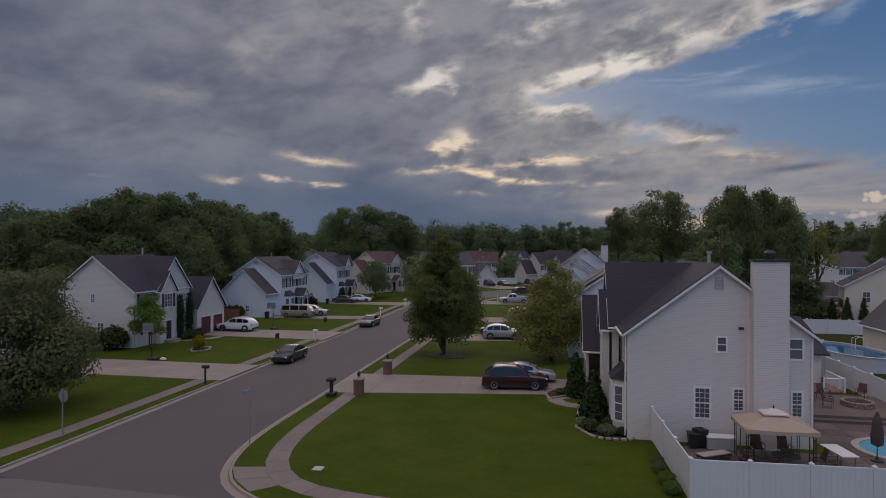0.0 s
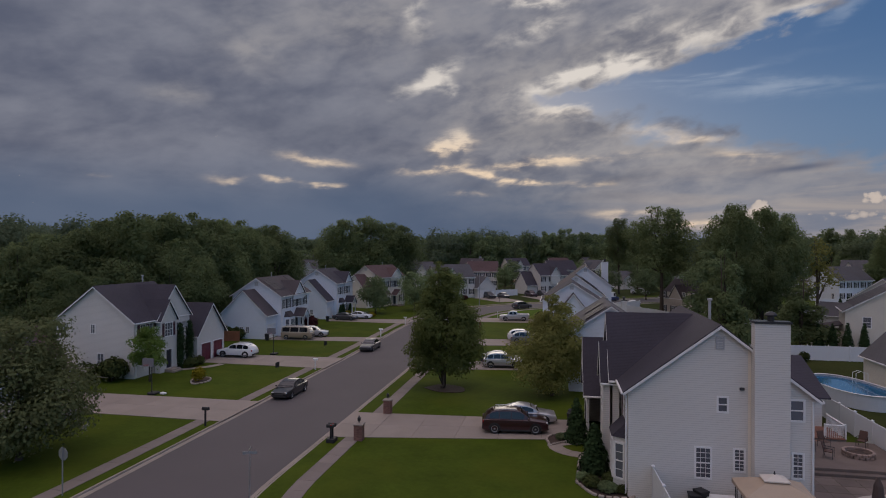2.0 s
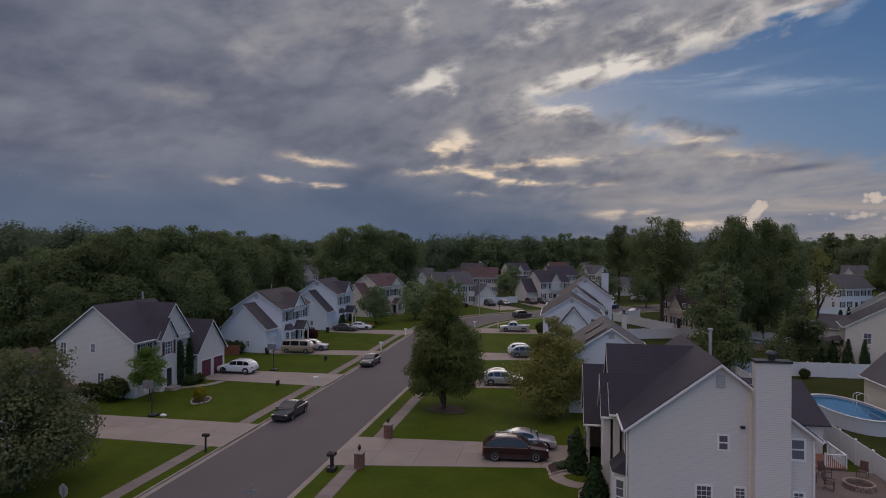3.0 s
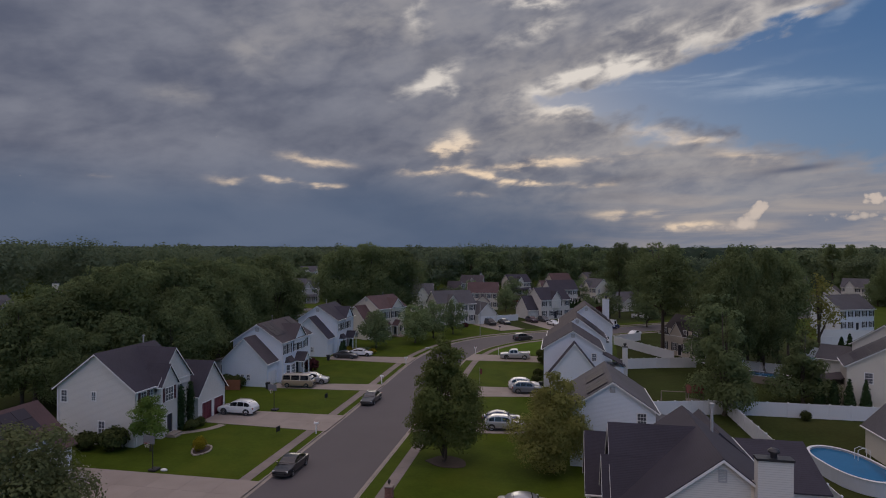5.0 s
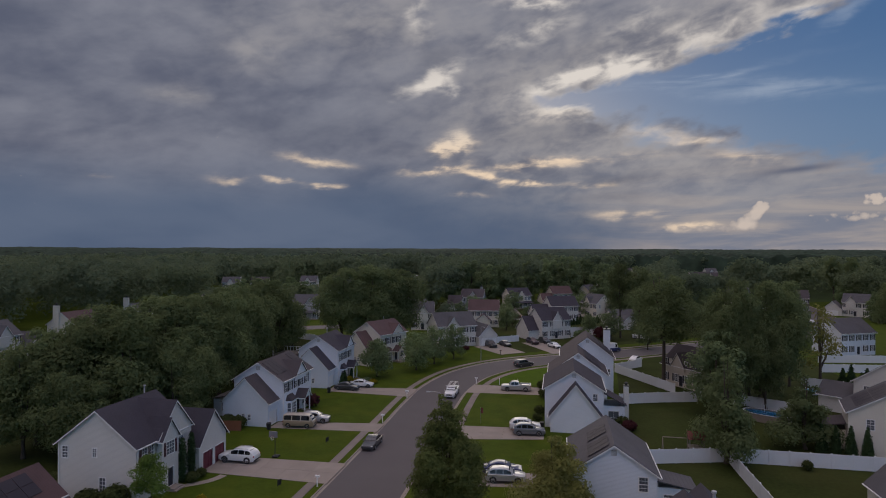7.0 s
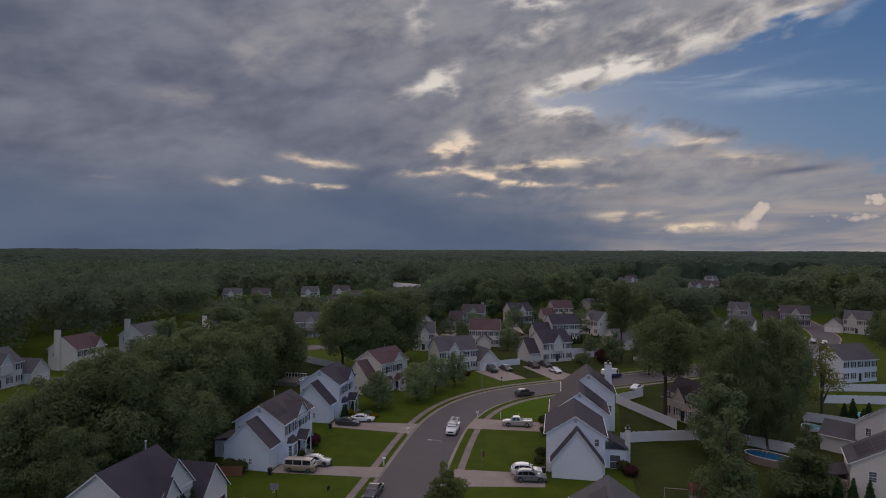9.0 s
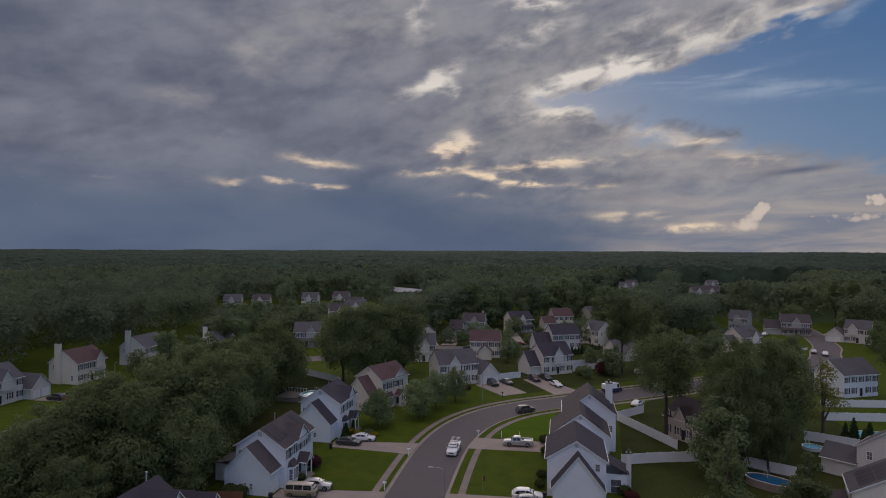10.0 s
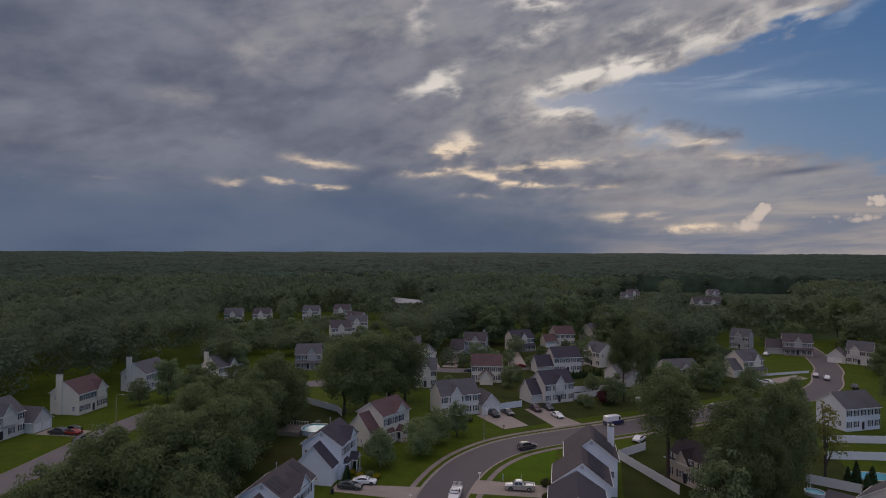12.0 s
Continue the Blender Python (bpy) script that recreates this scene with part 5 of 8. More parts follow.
# ---- pavements, driveways, side streets ----
ST = STREET[(STREET[:, 1] > 27) & (STREET[:, 1] < 205) & (STREET[:, 0] < 60)]
walk_r = aside(ST, HALF + 2.05)
walk_l = aside(ST, -HALF - 1.6)
turn_r = spline([(6.0, 23.7), (-3.0, 24.1), (-7.0, 24.4), (-9.2, 24.75), (-10.8, 25.25), (-12.0, 25.95), (-12.9, 27.0), (-13.6, 28.3), (-14.15, 30.2), (-14.4, 32.0)], 0.5)
turn_l = spline([(-36.0, 15.0), (-32.0, 18.0), (-29.2, 21.5), (-28.2, 25.5)], 0.5)
path_slabs(np.concatenate([turn_r, walk_r[walk_r[:, 1] > 33.5]]), 1.15, 1.5, "pavement", "weathered concrete pavement of slabs curving round the corner lawn", material=M_WALK)
slabs("pavement", [((-15.35, 27.0), (-13.75, 27.35), (-12.75, 26.2), (-14.35, 25.55)), ((-14.33, 25.53), (-12.73, 26.18), (-11.9, 25.45), (-13.0, 24.4))], "worn concrete ramp at the street corner", -0.014, M_WALK)
path_slabs(np.concatenate([turn_l, walk_l]), 1.15, 1.5, "pavement", "weathered concrete pavement of slabs beside the street", material=M_WALK)
drive([(-26.35, 44.2), (-45.5, 44.3), (-45.5, 50.4), (-26.35, 50.6)], 6, 2, "broad pale concrete driveway")
drive([(-26.35, 65.9), (-42.8, 66.4), (-42.8, 72.2), (-26.35, 72.6)], 5, 2, "broad pale concrete driveway with a parked car")
drive([(-26.5, 86.0), (-43.2, 84.7), (-43.2, 88.0), (-26.5, 90.3)], 6, 1, "pale concrete driveway with parked van")
drive([(-27.0, 107.6), (-43.6, 108.6), (-43.6, 112.2), (-26.9, 114.0)], 6, 2, "pale concrete driveway with two parked cars")
drive([(-16.65, 42.1), (2.3, 45.2), (2.3, 50.2), (-16.65, 48.9)], 6, 2, "pale concrete driveway between brick pillars")
drive([(-16.7, 67.8), (1.2, 70.0), (1.2, 74.2), (-16.8, 73.3)], 6, 2, "pale concrete driveway with two parked cars")
drive([(-17.0, 84.6), (-2.0, 87.4), (-2.0, 92.6), (-17.1, 91.6)], 5, 2, "pale concrete driveway with two parked cars")
drive([(-17.3, 113.0), (-1.5, 113.9), (-1.5, 119.8), (-16.6, 119.9)], 5, 2, "pale concrete driveway with a parked pickup")
drive([(-14.6, 155.2), (-23.4, 166.4), (-18.4, 174.2), (-8.6, 159.8)], 5, 2, "pale concrete driveway")
drive([(-1.6, 159.6), (-10.6, 176.0), (-5.6, 179.0), (5.2, 164.6)], 5, 2, "pale concrete driveway")
drive([(86.0, 246.0), (64.5, 228.5), (66.0, 222.0), (88.0, 240.0)], 5, 2, "pale concrete driveway")
drive([(-52.5, 231.0), (-58.0, 245.0), (-52.0, 247.6), (-46.8, 231.0)], 4, 2, "pale concrete driveway with parked cars")
drive([(-116.5, 127.0), (-128.4, 126.4), (-128.4, 132.0), (-116.5, 132.0)], 4, 2, "pale concrete driveway with parked cars")
road_strip("road", [(-84, 236), (-62, 229.5), (-48.5, 226.5), (-36, 227), (-24, 231), (-14, 238), (2, 248), (20, 262), (34, 282)], 3.6, LAWN + 0.02, M_OLDASPH, "pale worn lane behind the first houses")
drive([(-21.0, 240.0), (-24.0, 271.0), (-19.0, 273.0), (-13.5, 240.5)], 2, 5, "pale concrete driveway before a far porch")
drive([(-46.5, 232.5), (-46.0, 257.6), (-41.0, 257.9), (-40.5, 232.5)], 2, 5, "pale concrete driveway before a far garage")
road_strip("road", [(-106, 30), (-106.5, 70), (-107.5, 100), (-109.5, 120), (-111.5, 140), (-109, 158), (-100, 176), (-86, 192), (-66, 203)], 4.3, LAWN + 0.02, M_OLDASPH, "grey asphalt side street")
structure("road", Shape().face((-26.5, -30, -0.004), (125, -30, -0.004), (125, 20.9, -0.004), (40, 21.1, -0.004), (5, 21.5, -0.004), (-5, 22.0, -0.004), (-9.6, 22.8, -0.004), (-12.0, 23.9, -0.004), (-13.4, 24.9, -0.004), (-20, 24.4, -0.004), (-26.5, 23.8, -0.004)), M_OLDASPH, "pale worn asphalt of the crossing street")
path_slabs(spline([(2.0, 44.8), (0.2, 43.8), (0.8, 42.3), (3.2, 41.5)], 0.5), 1.1, 0.7, "pavement", "brick-coloured garden path to the door")
path_slabs(spline([(-39.5, 66.0), (-40.2, 64.0), (-42.8, 61.6)], 0.5), 1.0, 1.0, "pavement", "concrete path to the front door")

# ---- woods and trees ----
trng = random.Random(11)
OAKS = [tree_parts(20 + i, 18.0, 6.6, 1.6, "oak", 19000, 0.33, M_LEAF, 11) for i in range(4)]
TALL = [tree_parts(80 + i, 23.0, 6.6, 8.0, "oak", 17000, 0.32, M_LEAF, 10, 0.42) for i in range(2)]
OAKS2 = [tree_parts(30 + i, 15.0, 5.4, 1.2, "oak", 7500, 0.42, M_LEAF2, 8) for i in range(3)]
MIDS = [tree_parts(40 + i, 9.0, 4.2, 0.7, "oak", 5200, 0.29, M_LEAF2, 8) for i in range(3)]


def grow(x, y, h, kinds, base_h, label, group, wide=1.0, name="tree"):
    s = h / base_h
    w = s * wide * (0.92 + 0.16 * trng.random())
    t = plant_tree(pose(x, y, LAWN, 0, 0, 360 * trng.random()), kinds[trng.randrange(len(kinds))], label, group, name)
    t.scale = (w, w, s)
    return t


# the wood behind the left row
for x, y, h in ((-71, 71, 16.5), (-68.3, 78.5, 18.8), (-59.6, 76, 19.6), (-60.8, 82, 19.4), (-60.3, 88.2, 20.0), (-61.2, 95.1, 19.6), (-62.2, 102.1, 19.8), (-64.8, 111.8, 19.8), (-66.9, 124.6, 19.3), (-69.8, 139.3, 20.2), (-66, 72, 17), (-56, 83, 15.5), (-71, 83, 18.5), (-68, 94, 19.5), (-74, 110, 18), (-79, 119, 17), (-75, 148, 19), (-54, 77, 13), (-68, 66, 14.5), (-62, 66, 12), (-58.5, 66.5, 10.5), (-90, 140, 14), (-92, 158, 13), (-84, 152, 14), (-76, 160, 14), (-80, 131, 16)):
    grow(x, y, h, OAKS, 18.0, "tall dark green oak in the wood behind the houses", "wood behind the left row")
# big trees past the bend
for x, y, h in ((-60.1, 160.5, 22.6), (-54.5, 163.6, 23.4), (-49.9, 170.6, 22.2), (-46.9, 177, 21.6), (-84, 158, 14), (-70, 150, 13), (-116, 192, 14)):
    grow(x, y, h, OAKS, 18.0, "large dark oak standing between distant houses", "oaks past the bend", 0.98)
# right-hand clump
grow(20.8, 127.0, 22.9, TALL, 23.0, "tall oak with a bare forked trunk", "oaks above the back yards", 1.0)
grow(29.6, 108.5, 21.0, OAKS, 18.0, "tall dark oak above the back yards", "oaks above the back yards", 0.62)
for x, y, h in ((30.6, 115.9, 22.7), (36.6, 120.1, 22.3), (41.0, 123.2, 22.0), (35.0, 111.5, 15.5), (34.0, 117.0, 19.0)):
    grow(x, y, h, OAKS, 18.0, "tall dark oak above the back yards", "oaks above the back yards", 0.72)
for x, y, h in ((18.7, 192.0, 23.4), (24.0, 190.0, 22.5), (45.5, 131.4, 21.2), (128.0, 315.0, 24.0), (142.0, 329.0, 24.0), (83.0, 171.0, 20.5)):
    grow(x, y, h, TALL, 23.0, "tall oak rising behind the roofs", "oaks above the back yards", 0.72)
for x, y, h in ((-63.0, 296.0, 18.5), (-42.7, 290.0, 21.8), (-27.3, 296.0, 20.5), (-15.8, 304.0, 21.4), (-4.4, 314.0, 22.6), (4.8, 310.0, 24.0), (13.4, 326.0, 22.6), (21.5, 296.0, 21.0), (28, 300, 20), (-52, 284, 19), (-34, 288, 20), (36, 290, 19)):
    grow(x, y, h, OAKS2, 15.0, "tall dark tree behind the distant houses", "trees behind distant houses", 1.0)
grow(25.7, 105.9, 14.0, OAKS2, 15.0, "green broad tree above the back yards", "")
CONIC = [tree_parts(50 + i, 14.0, 4.4, 0.8, "cone", 9000, 0.32, M_LEAF, 10) for i in range(2)]
grow(21.2, 82.4, 14.5, CONIC, 14.0, "dense dark cone-shaped tree beside a white fence", "")
grow(33.4, 90.5, 10.8, CONIC, 14.0, "green cone-shaped tree beside a white fence", "", 1.15)
SPARSE = tree_parts(61, 17.0, 3.6, 3.0, "egg", 1500, 0.42, M_LEAF3, 9)
t = plant_tree(pose(51.0, 131.0, LAWN), SPARSE, "thin sparse tree with pale leaves and gaps", "")
# street trees
plant_tree(pose(-11.0, 59.0, LAWN), tree_parts(71, 12.7, 3.9, 0.3, "pyramid", 42000, 0.20, M_STREETL, 15, 0.22), "dense dark green street tree with mulch ring")
plant_tree(pose(-0.2, 58.2, LAWN), tree_parts(72, 9.4, 4.1, 0.2, "pyramid", 32000, 0.18, M_LEAF3, 9, 0.18), "round olive-green tree beside a driveway")
ct = plant_tree(pose(-34.6, 33.6, LAWN), tree_parts(73, 9.3, 4.9, 0.1, "oak", 34000, 0.19, M_DUSK, 12, 0.22), "broad dark tree with pale seed clusters on the corner lot")
crng = np.random.default_rng(733)
part("seed_clusters", quads_mesh("seed_clusters", leaf_cloud(crng, [(3.3, 0.4, 4.6), (4.0, -0.4, 3.4), (2.6, -1.6, 3.0), (3.6, 1.2, 6.0), (4.4, 0.6, 2.3), (1.6, -2.6, 4.0)], [1.2, 1.0, 1.1, 1.0, 0.9, 1.0], 520, 0.11, 0.8, 0.5), mat("pale_seeds", (0.32, 0.29, 0.25), 0.8, 0.2, 1.0, 10.0)), None, ct, "pale dry seed clusters")["kind"] = "stuff"
plant_tree(pose(-41.7, 55.9, LAWN), tree_parts(74, 5.6, 2.2, 1.5, "oak", 6500, 0.16, M_FRESH, 7, 0.09), "small bright green tree before the white house")
plant_tree(pose(-38.0, 123.0, LAWN), tree_parts(75, 7.8, 4.4, 1.2, "oak", 4500, 0.36, M_LEAF2, 8), "round bright green tree before a cream house")
for x, y, h, w in ((-31.5, 131.5, 8.6, 1.15), (-29.0, 139.5, 8.8, 1.1), (-25.6, 147.0, 8.4, 0.9)):
    grow(x, y, h, MIDS, 9.0, "round dark green street tree at the bend", "trees at the bend", w)
for x, y, h in ((15.5, 188, 9), (7.5, 181, 4), (60, 210, 9), (54, 226, 10), (26, 196, 9), (34, 203, 10), (44, 213, 9), (-16, 213, 6), (-12, 236, 5), (7, 262, 8), (-30, 246, 7), (22, 246, 9), (100, 322, 12), (110, 318, 12), (24, 172, 9), (-64, 196, 10), (-75, 226, 11), (-68, 240, 10), (130, 250, 11), (126, 232, 10), (138, 262, 12), (12, 250, 8), (-122, 156, 8), (-121, 100, 10), (-128, 92, 11), (-101, 158, 13)):
    grow(x, y, h, MIDS, 9.0, "leafy green garden tree between distant houses", "garden trees", 1.1)

for x, y, h in ((-117, 162, 13), (-104, 156, 13), (-79, 145, 14), (-82, 134, 14), (-137, 241, 14), (-125, 266, 14), (-110, 247, 13), (20, 291, 14), (33, 320, 14), (32, 269, 14), (39, 256, 14), (30, 226, 12), (61, 317, 15), (70, 320, 14), (49, 211, 10), (118, 252, 12), (-89, 260, 12), (-138, 258, 14), (125, 297, 13), (-68, 254, 13), (-57, 262, 13), (-113, 197, 13), (28, 246, 11), (34, 208, 10), (45, 262, 13), (52, 276, 14), (58, 258, 12)):
    grow(x, y, h, OAKS2, 15.0, "full green tree between distant houses", "trees between distant houses", 1.05)
yards = []
while len(yards) < 26:
    x, y = trng.uniform(-48, 62), trng.uniform(188, 305)
    if min((x - a) ** 2 + (y - b) ** 2 for a, b in HOUSES) > 10.5**2 and min((x - a) ** 2 + (y - b) ** 2 for a, b in STREET[::3]) > 12**2 and all((x - a) ** 2 + (y - b) ** 2 > 36 for a, b in yards):
        yards.append((x, y))
        grow(x, y, trng.uniform(4.5, 9.0), MIDS, 9.0, "leafy green garden tree between distant houses", "garden trees", 1.05)
MAPLE = tree_parts(77, 4.0, 1.9, 0.6, "oak", 2200, 0.20, leaf_mat("red_leaves", (0.085, 0.030, 0.034), 0.4), 7, 0.07)
plant_tree(pose(12.0, 186.0, LAWN), MAPLE, "small dark red maple beside a driveway")

# forest as far as the eye goes
def forest_mask(x, y):
    keep = np.ones(len(x), bool)
    for hx_, hy_ in HOUSES:
        keep &= (x - hx_) ** 2 + (y - hy_) ** 2 > 11.5**2
    for sx, sy in STREET[::3]:
        keep &= (x - sx) ** 2 + (y - sy) ** 2 > 13.0**2
    town = ((x > -128) & (x < 130) & (y < 300) & (y > -40)) & ~((x < -60) & (x > -104) & (y > 215)) & ~((x > 14) & (y > 255) & (x < 70)) & ~((x > 120) & (y > 200)) & ~((x < -45) & (y > 235))
    town |= (x > -139) & (x < -100) & (y > 60) & (y < 205)
    front = y < 60
    return keep & ~town & ~front


frng = np.random.default_rng(5)
cells = []
for r0, r1, gap in ((90, 330, 6.4), (330, 705, 8.0)):
    n = int(0.5 * (r1**2 - r0**2) * radians(96) / gap**2)
    rad = np.sqrt(frng.uniform(r0**2, r1**2, n))
    az = radians(-11) + frng.uniform(-radians(48), radians(48), n)
    fx, fy = rad * np.sin(az), rad * np.cos(az)
    ok = forest_mask(fx, fy)
    cells.append((fx[ok], fy[ok], rad[ok]))
for k, (fx, fy, rad) in enumerate(cells):
    quads = []
    per = (330, 90)[k]
    size = (0.80, 1.70)[k]
    for x, y in zip(fx, fy):
        h = (21.0 if k == 0 else 19.5) + 5.0 * noise.noise((x / 60, y / 60, 1.0)) + frng.normal() * 1.6
        for hx_, hy_ in HOUSES:                            # lower growth before the distant houses
            if hy_ > 235 and 0 < hy_ - y < 300 and abs(x - hx_ * y / hy_) < 12:
                h = min(h, 4.0 + 0.06 * (hy_ - y))
        r = 3.6 + 1.3 * frng.random()
        cen = np.array([[0, 0, h - r * 0.9], [r * 0.5, 0, h - r * 1.3], [-r * 0.4, r * 0.4, h - r * 1.35], [-r * 0.2, -r * 0.5, h - r * 1.25], [0, 0, h * 0.45]])
        cen[:, :2] = cen[:, :2] @ np.array([[math.cos(x), -math.sin(x)], [math.sin(x), math.cos(x)]])
        quads.append(leaf_cloud(frng, cen + (x, y, LAWN), np.array([r * 0.85, r * 0.7, r * 0.7, r * 0.7, r * 0.8]), per, size, 0.85))
    tagged(new("woods", quads_mesh("woods", np.concatenate(quads), M_CANOPY)), "dense dark green forest of many crowns", "forest", kind="stuff")


def canopy_height(x, y):
    """Round crowns packed side by side over rolling height."""
    g = 8.5
    ix, iy = np.floor(x / g), np.floor(y / g)
    top = np.zeros_like(x)
    for dx in (-1, 0, 1):
        for dy in (-1, 0, 1):
            cx, cy = ix + dx, iy + dy
            h1 = np.modf(np.abs(np.sin(cx * 127.1 + cy * 311.7) * 43758.55))[0]
            h2 = np.modf(np.abs(np.sin(cx * 269.5 + cy * 183.3) * 24634.63))[0]
            px, py = (cx + 0.15 + 0.7 * h1) * g, (cy + 0.15 + 0.7 * h2) * g
            d2 = (x - px) ** 2 + (y - py) ** 2
            r = g * (0.55 + 0.35 * h2)
            top = np.maximum(top, np.sqrt(np.maximum(0, r * r - d2)) * 0.9 + 4.0 * h1)
    roll = 2.5 * np.sin(x / 190 + 1.3) * np.sin(y / 260) + 2.0 * np.sin(x / 83 + y / 120)
    rise = 8.0 * np.clip((np.hypot(x, y) - 700) / 4100, 0, 1)   # the land climbs gently to the horizon
    return 10.5 + top + roll + rise


rings, spokes = 250, 560
rad = 660 * (4850 / 660) ** (np.arange(rings) / (rings - 1))
az = radians(-11) + np.linspace(-radians(56), radians(56), spokes)
R, A = np.meshgrid(rad, az, indexing="ij")
R = R * (1 + 0.0012 * frng.normal(size=R.shape))
CX, CY = R * np.sin(A), R * np.cos(A)
CZ = canopy_height(CX, CY)
CZ[0] = LAWN
me = bpy.data.meshes.new("far_woods")
idx = np.arange(rings * spokes).reshape(rings, spokes)
fq = np.stack([idx[:-1, :-1], idx[:-1, 1:], idx[1:, 1:], idx[1:, :-1]], -1).reshape(-1, 4)
me.vertices.add(rings * spokes)
me.vertices.foreach_set("co", np.stack([CX, CY, CZ], -1).reshape(-1).astype(np.float32))
me.loops.add(fq.size)
me.loops.foreach_set("vertex_index", fq.reshape(-1).astype(np.int32))
me.polygons.add(len(fq))
me.polygons.foreach_set("loop_start", np.arange(0, fq.size, 4, dtype=np.int32))
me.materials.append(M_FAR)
me.update(calc_edges=True)
tagged(new("far_woods", me), "unbroken dark forest canopy reaching the horizon", "forest", kind="stuff")

# ---- vehicles ----
M_TYRE = mat("tyre_rubber", (0.022, 0.022, 0.024), 0.85, 0.1, 3, 30)
M_RIM = mat("alloy_rim", (0.45, 0.45, 0.47), 0.35, 0.08, 3, 30, metal=0.8)
M_CARGLASS = mat("car_glass", (0.012, 0.014, 0.018), 0.05, 0.05, 2, 10, spec=0.8)
M_LAMPW = mat("headlight", (0.62, 0.62, 0.60), 0.15, 0.05, 3, 20, spec=0.7)
M_LAMPR = mat("tail_light", (0.30, 0.015, 0.015), 0.2, 0.05, 3, 20, spec=0.7)
M_TRIMBLK = mat("black_plastic", (0.020, 0.020, 0.022), 0.6, 0.1, 3, 30)


def paint(name, color, metal=0.25):
    return mat("paint_" + name, color, 0.28, 0.04, 1.0, 12, metal=metal, coat=0.8)


P_BLACK, P_DARK, P_MAROON = paint("black", (0.018, 0.018, 0.022)), paint("dark_grey", (0.055, 0.057, 0.065)), paint("maroon", (0.044, 0.011, 0.016))
P_WHITE, P_SILVER, P_GREY = paint("white", (0.78, 0.78, 0.78), 0.0), paint("silver", (0.50, 0.50, 0.52), 0.5), paint("grey", (0.20, 0.21, 0.24), 0.4)
P_BLUE, P_RED, P_TAN = paint("blue", (0.020, 0.030, 0.110)), paint("red", (0.25, 0.012, 0.012)), paint("tan", (0.36, 0.28, 0.20), 0.1)
# length, width, height, belt, hood height, windscreen foot, roof front, roof rear, rear glass foot (fractions from the tail), wheel radius
KINDS = {
    "sedan": (4.8, 1.82, 1.46, 0.95, 0.86, 0.72, 0.56, 0.28, 0.12, 0.33),
    "suv": (4.7, 1.88, 1.68, 1.05, 0.98, 0.73, 0.57, 0.16, 0.03, 0.37),
    "large_suv": (5.0, 1.98, 1.74, 1.09, 1.02, 0.73, 0.58, 0.15, 0.03, 0.39),
    "van": (4.9, 1.86, 2.0, 1.12, 1.05, 0.97, 0.86, 0.03, 0.01, 0.34),
    "pickup": (5.7, 2.0, 1.88, 1.15, 1.12, 0.74, 0.64, 0.42, 0.38, 0.40),
    "box_van": (5.8, 2.0, 2.5, 1.2, 1.15, 0.83, 0.76, 0.02, 0.01, 0.38),
}


def rounded(shape, name, material):
    me = shape.mesh(name, material, True)
    me.set_sharp_from_angle(angle=radians(38))
    return me


